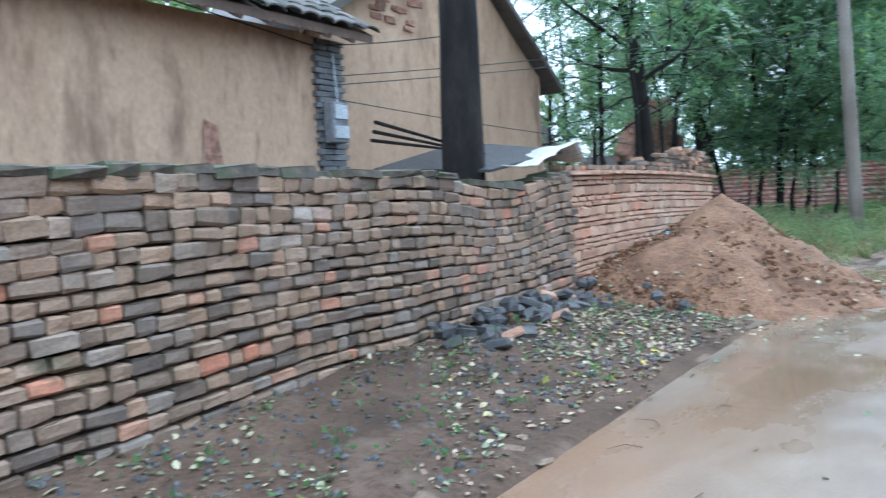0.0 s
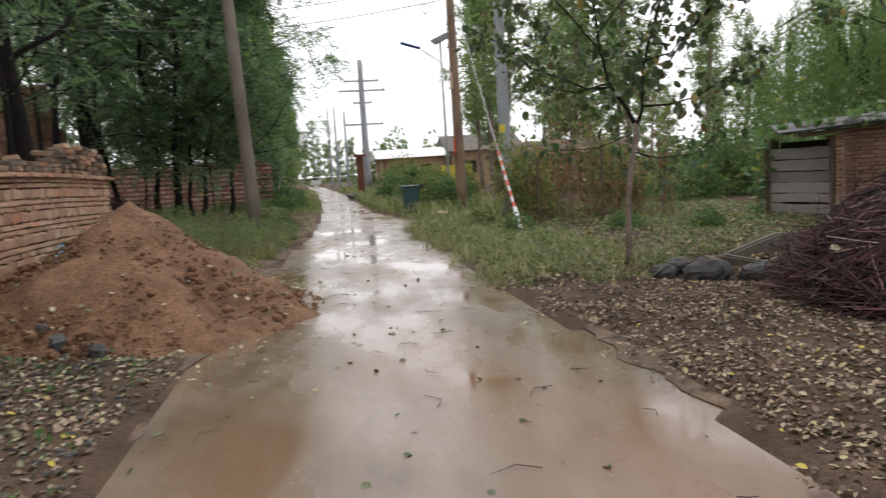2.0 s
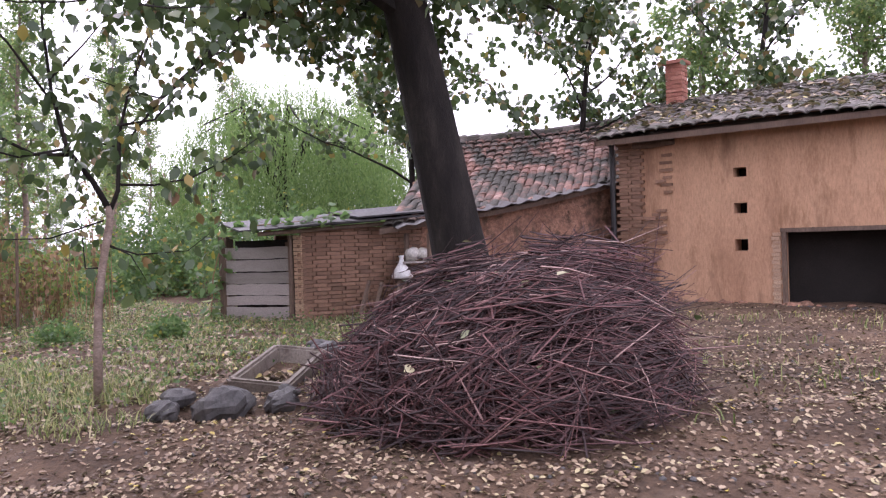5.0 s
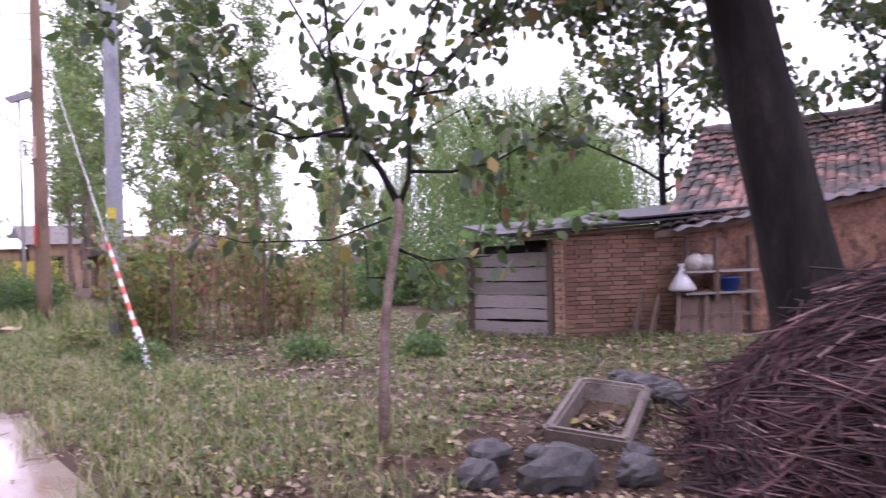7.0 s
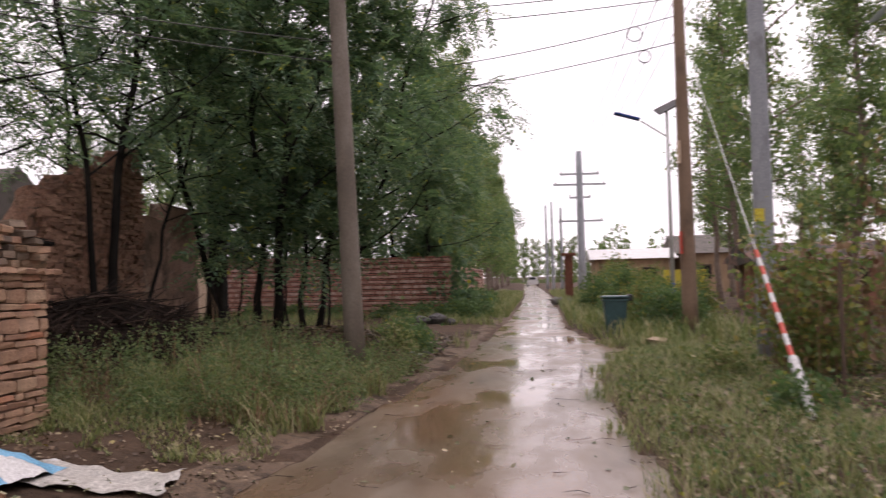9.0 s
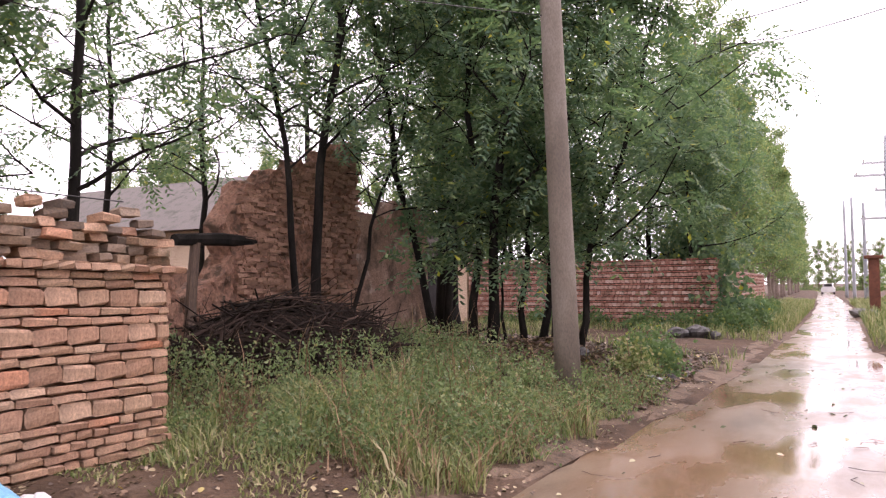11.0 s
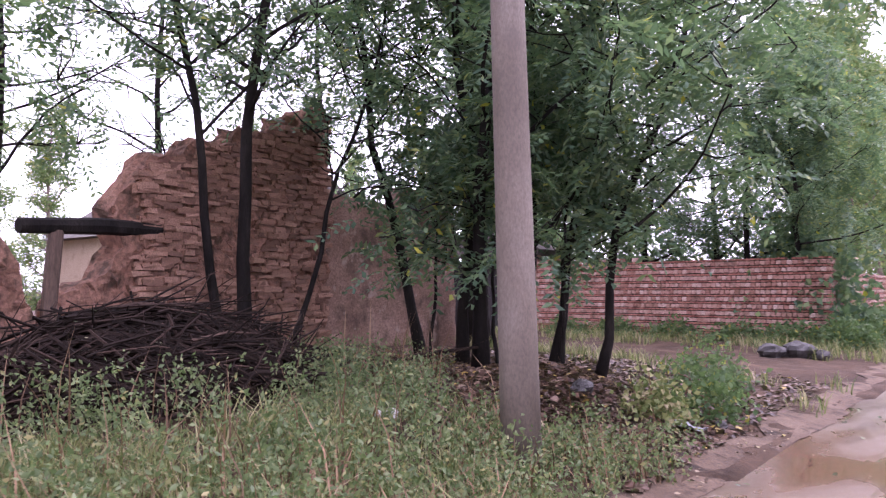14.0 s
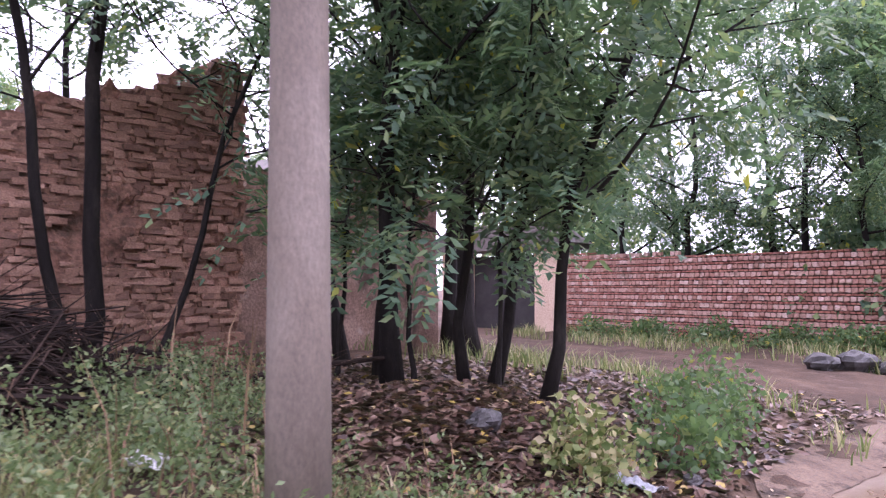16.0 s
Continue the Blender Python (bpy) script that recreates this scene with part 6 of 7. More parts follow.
# ---- clutter under the big tree ----
def handcart():
    t = thing("tipped_cart", (8.5, 11.2, 0.05), "tipped wooden handcart bed with slats", "cart")
    def wing_at(s, n, z):
        return wing(s + 0.3, n, z)

    def plank(a, b, w, th, nm, mt="timber"):
        a, b = Vector(a), Vector(b)
        g = Geo()
        g.box((a + b) / 2, ((b - a).length, w, th), (b - a).to_track_quat("X", "Z").to_matrix())
        part(nm, g, M[mt], t)
    for i in range(6):
        s = 0.95 + i * 0.16
        plank(wing_at(s, -0.95, 0.06), wing_at(s + 0.35, -0.35, 0.68), 0.15, 0.025, "board", "timber")
    for n, z in ((-0.95, 0.10), (-0.62, 0.42), (-0.36, 0.72)):
        plank(wing_at(0.85 + (n + 0.95) * 0.55, n, z), wing_at(1.95 + (n + 0.95) * 0.55, n, z + 0.02), 0.05, 0.05, "cross_rail")
    for s in (0.9, 1.3, 1.7):
        plank(wing_at(s, -0.98, 0.10), wing_at(s + 0.36, -0.36, 0.75), 0.05, 0.05, "rail")
    plank(wing_at(0.45, -0.55, 0.05), wing_at(0.75, -0.3, 0.75), 0.05, 0.05, "shaft")
    plank(wing_at(0.65, -0.65, 0.05), wing_at(0.95, -0.35, 0.7), 0.05, 0.05, "shaft")
    f = thing("plastic_bag", tuple(wing_at(1.35, -0.3, 0.75)), "white plastic bag hung on a rack", "bag")
    g = Geo()
    c = wing_at(1.3, -0.36, 0.76)
    g.lathe(tuple(c), [(0.16, 0), (0.19, 0.03), (0.13, 0.14), (0.05, 0.26), (0.03, 0.33), (0.05, 0.38)], 12)
    part("bag", g, M["white"], f, smooth=True)
    r = thing("wooden_rack", tuple(wing_at(1.7, -0.3, 0)), "rough wooden rack with bags and boards against the shed", "rack")
    for s, n in ((1.45, -0.15), (1.75, -0.45), (2.4, -0.2)):
        g = Geo()
        g.tube([wing_at(s, n, 0), wing_at(s + 0.03, n, 1.5)], 0.045, 7)
        part("upright", g, M["timber"], r)
    for z in (0.72, 1.02):
        g = Geo()
        g.box(wing_at(1.85, -0.28, z), (1.1, 0.4, 0.03), Matrix.Rotation(math.atan2(WU.y, WU.x), 3, "Z"))
        part("shelf", g, M["plank"], r)
    b = thing("sack", tuple(wing_at(1.6, -0.3, 1.04)), "pale plastic sacks on the rack shelf", "sack")
    g = Geo()
    for k in range(2):
        rubble(g, wing_at(1.5 + 0.22 * k, -0.35, 1.16), 0.16, random.Random(k + 3), 0.8)
    part("sack_cloth", g, M["plastic_sheet"], b, smooth=True)
    u = thing("blue_tub", tuple(wing_at(2.0, -0.35, 0.74)), "blue plastic tub on the rack", "tub")
    g = Geo()
    g.lathe(tuple(wing_at(2.0, -0.35, 0.735)), [(0.12, 0), (0.16, 0.18), (0.175, 0.18), (0.17, 0.2), (0.14, 0.19)], 14)
    part("tub", g, M["blue_paint"], u, smooth=True)


handcart()
g = Geo()
g.tube([(9.6, 6.6, 0.11), (12.0, 6.4, 0.12)], [0.02, 0.015], 6)
solid("bamboo_pole", g, M["plaster_light"], "thin pale pole lying on the yard", "pole")
g = Geo()
for i in range(12):
    rubble(g, (12.35 + 0.1 * math.sin(i * 2), 5.2 + 0.12 * i, 0.1), 0.13, random.Random(i + 60), 0.45)
solid("dark_sheet", g, M["felt"], "dark blue plastic sheet crumpled under the window", "plastic sheet", smooth=True)

# grey plastic sheet and felt over a lean-to behind the wall end
g = Geo()
n = 14
for i in range(n + 1):
    for j in range(n + 1):
        y, x = 6.9 + 1.5 * i / n, -3.8 - 1.2 * j / n
        z = 1.66 + 0.32 * smooth(i / n) * (1 - 0.35 * j / n) + 0.05 * noise.noise(Vector((x * 4, y * 4, 1))) - 0.25 * max(0, i / n - 0.85) / 0.15 * (1 - j / n)
        g.v.append((x + 0.06 * noise.noise(Vector((y * 5, 3, z))), y, float(z)))
g.f = [(i * (n + 1) + j, (i + 1) * (n + 1) + j, (i + 1) * (n + 1) + j + 1, i * (n + 1) + j + 1) for i in range(n) for j in range(n)]
ob = solid("plastic_cover", g, M["plastic_sheet"], "crumpled grey plastic cover draped over the wall end", "plastic sheet", smooth=True)
so = ob.modifiers.new("thickness", "SOLIDIFY")
so.thickness = 0.01
g = Geo()
quad_prism(g, [(-4.05, 6.6, 1.6), (-4.05, 8.4, 1.86), (-5.6, 8.4, 2.1), (-5.6, 6.6, 1.72)], (0, 0, 0.03))
solid("felt_roof", g, M["felt"], "sheet of black roofing felt on a lean-to behind the wall", "felt sheet")
for i in range(3):
    g = Geo()
    g.tube([(-4.7 - 0.2 * i, 5.6 + 0.2 * i, 2.12 - 0.06 * i), (-4.6 - 0.1 * i, 7.4, 1.86 + 0.02 * i)], [0.02, 0.012], 6)
    solid("old_pole", g, M["bark"], "dark old pole leaning behind the wall", "pole", "poles behind the wall")

def ground_sheet_of_plastic(name, c, size, turn, label, category, seed, material, crease=0.05):
    """A crumpled thin sheet lying on the ground."""
    g, n = Geo(), 26
    m = Matrix.Rotation(turn, 3, "Z")
    for i in range(n + 1):
        for j in range(n + 1):
            u, v = i / n - 0.5, j / n - 0.5
            p = m @ Vector((u * size[0] * (1 + 0.15 * noise.noise(Vector((v * 4, seed, 0)))), v * size[1] * (1 + 0.2 * noise.noise(Vector((u * 4, seed, 5)))), 0))
            x, y = c[0] + p.x, c[1] + p.y
            z = crease * (0.6 + noise.noise(Vector((x * 6, y * 6, seed)))) + crease * 0.6 * abs(noise.noise(Vector((x * 17, y * 17, seed))))
            g.v.append((x, y, max(gz(x, y), 0.0) + 0.012 + max(z, 0)))
    g.f = [(i * (n + 1) + j, (i + 1) * (n + 1) + j, (i + 1) * (n + 1) + j + 1, i * (n + 1) + j + 1) for i in range(n) for j in range(n)]
    ob = solid(name, g, M[material], label, category, smooth=True)
    so = ob.modifiers.new("thickness", "SOLIDIFY")
    so.thickness = 0.004
    return ob


ground_sheet_of_plastic("plastic_sheet", (-2.45, 12.55), (1.1, 0.5), 0.06, "crumpled white plastic sheet lying beside the tarpaulin", "plastic sheet", 3.0, "plastic_sheet", 0.03)
ground_sheet_of_plastic("plastic_scrap", (-3.3, 18.1), (0.22, 0.14), 0.5, "torn white plastic scrap lying among the weeds", "litter", 5.0, "white", 0.09)
ground_sheet_of_plastic("plastic_scrap", (-1.63, 20.4), (0.26, 0.18), 1.0, "crumpled pale grey plastic bag on the leaf drift", "litter", 8.0, "concrete_grey", 0.08)

# red gate pillars down the lane
t = thing("red_gate", (1.7, 48, 0), "rusty red gate pillar with a cap beside the lane", "gate")
g = Geo()
g.box((1.75, 48, 1.2), (0.42, 0.42, 2.6))
part("pillar", g, M["rust"], t, bevel=0.02)
g = Geo()
g.box((1.75, 48, 2.56), (0.75, 0.7, 0.14))
part("cap", g, M["rust"], t, bevel=0.02)
g = Geo()
for i in range(14):
    rubble(g, (1.3 + random.Random(i).uniform(-0.5, 0.4), 45 + i * 0.25, 0.2), 0.25, random.Random(i + 90), 0.6)
solid("rubble_heap", g, M["stone"], "grey heap of rubble beside the lane", "rubble", kind="stuff")


def car():
    t = thing("parked_car", (-1.6, 120, 0), "white car standing far down the lane", "car")
    g = Geo()
    g.prism([(-0.8, 0.3), (0.8, 0.3), (0.82, 0.75), (0.62, 1.0), (0.52, 1.42), (-0.52, 1.42), (-0.62, 1.0), (-0.82, 0.75)], lambda a, b, d: Vector((-1.6 + a, 120 + d, b)), 3.6)
    part("body", g, M["white"], t, bevel=0.05)
    g = Geo()
    g.prism([(-0.5, 1.02), (0.5, 1.02), (0.44, 1.36), (-0.44, 1.36)], lambda a, b, d: Vector((-1.6 + a, 119.98 + d, b)), 0.03)
    part("windscreen", g, M["felt"], t)
    for x in (-0.7, 0.7):
        for y in (0.7, 2.9):
            g = Geo()
            g.tube([(-1.6 + x - 0.1, 120 + y, 0.3), (-1.6 + x + 0.1, 120 + y, 0.3)], 0.3, 14)
            part("wheel", g, M["felt"], t)


car()

# ---- trees ----
LOC = "slender locust tree with dark wet trunk and feathery leaves"
for i, (x, y, h, r, cf, sp, lean, n) in enumerate((
        (-6.42, 19.0, 8.5, 0.085, 0.34, 2.0, (0.03, 0.06), 480), (-6.45, 18.95, 7.5, 0.06, 0.36, 1.8, (-0.05, -0.17), 320), (-6.2, 19.5, 6.0, 0.038, 0.34, 1.5, (0.12, 0.20), 300),
        (-5.45, 21.3, 9.0, 0.068, 0.34, 2.2, (-0.09, -0.08), 540), (-4.65, 21.05, 9.5, 0.07, 0.34, 2.2, (-0.05, -0.03), 700), (-4.17, 20.75, 9.0, 0.085, 0.24, 2.3, (0.01, 0.02), 760),
        (-3.88, 21.4, 8.5, 0.05, 0.18, 2.3, (0.05, 0.05), 950), (-3.68, 21.5, 9.0, 0.055, 0.18, 2.4, (0.08, 0.06), 900), (-3.05, 21.42, 7.5, 0.055, 0.22, 2.9, (0.17, 0.14), 1100),
        (-4.9, 34.2, 9.0, 0.10, 0.22, 3.2, (0.02, -0.04), 1900), (-7.0, 24.6, 9.0, 0.1, 0.3, 2.6, (0.0, 0.0), 1200), (-3.6, 33.6, 7.5, 0.08, 0.30, 2.6, (0.02, -0.05), 1500),
        (-8.0, 34.9, 9.5, 0.1, 0.2, 3.2, (0, 0), 1400), (-10.5, 35.4, 9.5, 0.1, 0.2, 3.0, (0, 0), 1300))):
    tree("locust_tree", (x, y, gz(x, y)), h, r, cf, sp, "locust", LOC, 100 + i, lean, 18, 6, n, 0.115, group="locust trees", curve=0.10)
for i, (x, y, h, r, cf, sp, lean, n) in enumerate((
        (-4.44, 12.95, 8.5, 0.15, 0.36, 2.8, (-0.13, 0.03), 1300), (-4.75, 12.4, 8.0, 0.055, 0.3, 2.3, (0.0, 0.0), 900), (-6.4, 15.2, 8.0, 0.08, 0.27, 2.4, (0, 0), 1000),
        (-8.6, 13.5, 9.0, 0.1, 0.25, 2.8, (0, 0), 1200), (-8.8, 17.2, 7.5, 0.06, 0.3, 2.2, (0.0, 0.05), 550), (-9.6, 20.0, 8.0, 0.07, 0.32, 2.3, (0, 0), 600), (-11.5, 16.5, 8.5, 0.1, 0.3, 2.6, (0, 0), 700),
        (-10.8, 24.5, 9, 0.1, 0.25, 2.8, (0, 0), 1000), (-6.2, 36.5, 9.5, 0.11, 0.2, 2.8, (0, 0), 1400), (-9.5, 37.5, 9.5, 0.11, 0.2, 2.8, (0, 0), 1400), (-13, 38.5, 10, 0.11, 0.25, 3, (0, 0), 1200), (-3.9, 34.6, 7.0, 0.07, 0.2, 2.0, (0.03, 0), 1000))):
    tree("locust_tree", (x, y, gz(x, y)), h, r, cf, sp, "locust", "locust tree behind the walls, dark trunk and drooping feathery leaves", 150 + i, lean, 18, 6, int(n * 0.46), 0.1, group="yard trees", curve=0.06)
tree("old_tree", (-4.42, 6.65, 0.1), 9.5, 0.26, 0.42, 3.2, "locust", "thick dark-barked tree close behind the brick wall", 31, (0.0, 0.01), 14, 6, 900, 0.1, curve=0.015, tip=0.4)
for i, (x, y, h, n) in enumerate(((-4.0, 20.85, 3.5, 330), (-3.35, 21.2, 3.2, 260), (-4.9, 20.7, 3.0, 200))):
    tree("locust_shoot", (x, y, gz(x, y)), h, 0.026, 0.4, 1.2, "locust", "young locust shoot with low hanging feathery leaves", 230 + i, (0.04, 0.03), 12, 5, n, 0.12, group="locust shoots", curve=0.08, rise=-0.4)
tree("old_tree", (-7.3, 25.2, 0.3), 9.5, 0.26, 0.3, 2.8, "locust", "thick black trunk hung with creepers by the ruin", 32, (0.0, 0.0), 14, 6, 1400, 0.09, curve=0.02, tip=0.5)
tree("big_tree", (7.4, 8.98, 0.1), 9.5, 0.37, 0.42, 3.6, "broad", "big leaning dark tree rising behind the twig stack", 33, (-0.107, 0.165), 30, 9, 3600, 0.13, curve=0.012, tip=0.5, rise=-1.35, limb_r=0.11)


def sapling():
    """The young tree by the lane: kinked pale stem, forked low, long thin limbs and a few large leaves."""
    rng = np.random.default_rng(17)
    t = thing("sapling", (2.92, 9.87, 0.15), "thin pale-barked sapling with sparse large leaves", "tree")
    R, D = Vector((0.78, -0.62, 0)), Vector((0.62, 0.78, 0))

    def at(s, z, d=0.0):
        return Vector((2.92, 9.87, 0.15)) + R * s + D * d + Vector((0, 0, z))

    g = Geo()
    g.tube([at(0, -0.1), at(0.01, 0.4), at(0.03, 0.8), at(0.08, 1.15), at(0.15, 1.5), at(0.14, 1.62)], [0.042, 0.036, 0.034, 0.032, 0.034, 0.03], 9)
    part("trunk", g, M["bark_pale"], t, smooth=True)
    limbs = [
        ([(0.14, 1.6, 0), (0.03, 1.82, 0), (-0.17, 2.1, 0.05), (-0.29, 2.6, 0.1), (-0.34, 3.2, 0.1), (-0.3, 3.9, 0.15)], 0.028),
        ([(-0.16, 2.06, 0.05), (-0.42, 2.06, 0.0), (-0.67, 2.2, -0.05), (-1.08, 2.38, -0.1), (-1.42, 2.7, -0.1), (-1.85, 2.95, -0.2)], 0.017),
        ([(-0.2, 2.1, 0), (-0.5, 2.02, -0.15), (-0.78, 2.1, -0.3), (-1.05, 2.2, -0.4)], 0.012),
        ([(0.15, 1.58, 0), (0.22, 1.75, 0.0), (0.24, 2.25, 0.05), (0.32, 2.6, 0.1), (0.5, 3.1, 0.1), (0.6, 3.7, 0.2)], 0.022),
        ([(0.24, 1.8, 0), (0.5, 1.8, 0.1), (0.8, 1.86, 0.15), (1.15, 2.05, 0.2), (1.5, 2.3, 0.2)], 0.013),
        ([(0.12, 1.3, 0), (0.3, 1.2, 0), (0.44, 0.95, -0.05)], 0.009),
        ([(0.13, 1.28, 0), (0.35, 1.2, 0.1), (0.75, 1.22, 0.2), (1.05, 1.45, 0.2)], 0.009),
        ([(0.1, 1.5, 0), (-0.3, 1.36, -0.1), (-0.85, 1.36, -0.2), (-1.1, 1.45, -0.3)], 0.008),
        ([(0.04, 1.1, 0), (-0.08, 1.1, 0.1), (-0.12, 1.5, 0.2), (-0.3, 1.9, 0.4)], 0.008),
        ([(0.24, 2.3, 0), (0.5, 2.4, 0.3), (0.8, 2.8, 0.5), (1.0, 3.2, 0.7)], 0.012),
        ([(-0.28, 2.5, 0.1), (-0.5, 2.9, -0.3), (-0.8, 3.3, -0.6), (-1.1, 3.5, -0.8)], 0.012),
        ([(-0.3, 2.7, 0.1), (-0.1, 3.1, 0.5), (0.1, 3.5, 0.8)], 0.012),
        ([(-0.7, 2.2, 0), (-0.9, 2.6, 0.2), (-1.2, 3.0, 0.3), (-1.4, 3.4, 0.3)], 0.009),
    ]
    ends = []
    for k, (pts, r) in enumerate(limbs):
        p = [at(a, z, d) for a, z, d in pts]
        g = Geo()
        g.tube(p, [r * (1 - 0.75 * i / (len(p) - 1)) for i in range(len(p))], 6)
        part("limb", g, M["bark"], t, smooth=True)
        for i in range(1, len(p)):
            for f in (0.3, 0.6, 0.9):
                q = p[i - 1].lerp(p[i], f)
                if i * f > 0.9:
                    ends += [q] * (1 + (q.z > 2.0))
    ends = np.array([tuple(e) for e in ends])
    p = np.repeat(ends, 11, 0) + rng.normal(0, 0.11, (len(ends) * 11, 3))
    p = p[rng.uniform(0, 1, len(p)) < 0.85]
    a = unit(rng.normal(0, 0.7, p.shape) + np.array([0, 0, -0.9])) * rng.uniform(0.05, 0.15, (len(p), 1))
    part("leaves", arr_mesh("leaves", *broad(p, a, unit(np.cross(a, rng.normal(0, 1, p.shape))), 0.62), F["broad"]), None, t)


sapling()
# poplars: tall rows far and near
pop = tree("poplar_tree", (0, 0, 0), 11.0, 0.13, 0.14, 2.3, "poplar", "tall leafy poplar along the lane", 61, (0, 0), 30, 5, 1500, 0.14, bark="bark_pale", group="lane poplars")
pop2 = tree("poplar_tree", (0, 0, 0), 12.0, 0.14, 0.2, 1.9, "poplar", "tall leafy poplar along the lane", 62, (0, 0), 26, 6, 1200, 0.14, bark="bark_pale", group="lane poplars")
pop3 = tree("poplar_tree", (0, 0, 0), 12.0, 0.13, 0.3, 1.7, "poplar", "tall thin-leaved poplar beyond the beans", 63, (0, 0), 26, 4, 620, 0.14, bark="bark_pale", group="field poplars")
pop3.location = (6.0, 28.2, 0)
pop.location, pop2.location = (-4.3, 39, 0), (-4.3, 46.5, 0)
pr = random.Random(3)
for i in range(22):
    y = 43 + i * 4.3
    copy_thing(pop if i % 2 else pop2, pose(-3.6 - 0.026 * (y - 40) + pr.uniform(-0.5, 0.4), y, 0, 0, 0, pr.uniform(0, 360)))
for i, (x, y) in enumerate(((9.7, 31.7), (12.6, 39.5), (7.6, 36.0), (13, 33.5), (16.5, 44), (20, 40), (24, 47), (29, 42), (10.0, 48), (14.5, 52), (34, 36), (38, 48), (19, 56), (26, 60), (33, 58), (8.2, 42.5))):
    copy_thing(pop3 if i % 4 else pop2, pose(x, y, 0, 0, 0, pr.uniform(0, 360)))
for i in range(14):
    copy_thing(pop if i % 2 else pop2, pose(16 + i * 3.4 + pr.uniform(-1.5, 1.5), 88 + pr.uniform(-9, 12), -2, 0, 0, pr.uniform(0, 360)))
for i in range(7):
    copy_thing(pop if i % 2 else pop2, pose(-9 + i * 2.4, 165 + pr.uniform(-8, 8), -3, 0, 0, pr.uniform(0, 360)))
for i in range(10):
    copy_thing(pop if i % 2 else pop2, pose(-16 - i * 3.2, 46 + pr.uniform(-6, 10), -1, 0, 0, pr.uniform(0, 360)))
for i in range(5):
    copy_thing(pop if i % 2 else pop2, pose(17 + pr.uniform(0, 10), -4 + i * 3.6, -0.5, 0, 0, pr.uniform(0, 360)))


def willow(at, h, spread, seed):
    rng = np.random.default_rng(seed)
    t = thing("willow_tree", at, "weeping willow with long pale green hanging strands", "tree", "willows")
    g = Geo()
    g.tube([(at[0], at[1], at[2] - 0.1), (at[0] + 0.1, at[1], at[2] + h * 0.3), (at[0], at[1] + 0.2, at[2] + h * 0.75)], [0.3, 0.24, 0.1], 9)
    part("trunk", g, M["bark"], t, smooth=True)
    b, a, c = [], [], []
    for i in range(900):
        th, rr_ = rng.uniform(0, 6.283), spread * math.sqrt(rng.uniform(0.03, 1))
        top = np.array([at[0] + rr_ * math.cos(th), at[1] + rr_ * math.sin(th), at[2] + h * (1 - 0.45 * (rr_ / spread) ** 2) + rng.normal(0, 0.25)])
        L = rng.uniform(0.45, 0.85) * (top[2] - at[2])
        k = int(L / 0.09)
        z = np.linspace(0, 1, k)
        p = top + np.stack([0.25 * z * math.cos(th) + 0.04 * np.sin(z * 9 + i), 0.25 * z * math.sin(th) + 0.04 * np.cos(z * 7 + i), -L * z], 1)
        b.append(p)
        w = unit(rng.normal(0, 0.6, p.shape) + np.array([0, 0, -1.2])) * 0.15
        a.append(w)
        c.append(unit(np.cross(w, rng.normal(0, 1, p.shape))))
    part("hanging_foliage", arr_mesh("strands", *diamonds(np.concatenate(b), np.concatenate(a), np.concatenate(c), 0.3), F["willow"]), None, t)
    for i in range(6):
        l = Geo()
        th = i * 1.05
        l.tube([(at[0], at[1], at[2] + h * 0.45), (at[0] + spread * 0.4 * math.cos(th), at[1] + spread * 0.4 * math.sin(th), at[2] + h * 0.85), (at[0] + spread * 0.75 * math.cos(th), at[1] + spread * 0.75 * math.sin(th), at[2] + h * 0.75)], [0.1, 0.06, 0.02], 6)
        part("limb", l, M["bark"], t)


willow((16.0, 22.5, 0), 6.6, 3.8, 5)
willow((20.5, 24.5, 0), 7.0, 4.0, 6)
for i, (x, y, h) in enumerate(((15.5, 11.5, 9.5), (14.2, 15.5, 9.0), (17.5, 8.0, 9.5))):
    tree("locust_tree", (x, y, 0), h, 0.1, 0.28, 3.0, "broad", "leafy tree behind the clay house with a dark trunk", 190 + i, (0, 0), 18, 6, 560, 0.17, group="trees behind the house", curve=0.06)


for i in range(9):
    copy_thing(pop if i % 2 else pop2, pose(-17 - 2.4 * i + pr.uniform(-1, 1), 12 + 2.2 * i + pr.uniform(-2, 2), -2, 0, 0, pr.uniform(0, 360)))


# ---- shrubs and creepers ----
def bush(name, at, rx, ry, h, n, leaf, kind, label, seed, category="bush", group="", stems=9):
    rng = np.random.default_rng(seed)
    t = thing(name, (at[0], at[1], gz(*at)), label, category, group)
    z0 = gz(*at)
    q = rng.normal(0, 1, (n, 3))
    q = unit(q) * rng.uniform(0.35, 1, (n, 1)) ** 0.5
    lump = 1 + 0.3 * np.sin(q[:, :1] * 5 + seed) * np.cos(q[:, 1:2] * 4)
    p = np.array([at[0], at[1], z0]) + np.abs(q * np.array([0, 0, 1])) * np.array([0, 0, h]) * lump + q * np.array([rx, ry, 0]) * lump
    part("leaves", arr_mesh("leaves", *loose_leaves(rng, p, 4, 0.07, leaf, 0.7, 0.3), F[kind]), None, t)
    for i in range(stems):
        g = Geo()
        e = p[int(rng.integers(0, n))]
        g.tube([(at[0] + rng.normal(0, rx * 0.25), at[1] + rng.normal(0, ry * 0.25), z0 - 0.03), tuple((np.array([at[0], at[1], z0]) + e) / 2 + np.array([0, 0, 0.1])), tuple(e)], [0.012, 0.009, 0.004], 4)
        part("stem", g, F["stalk"], t)
    return t


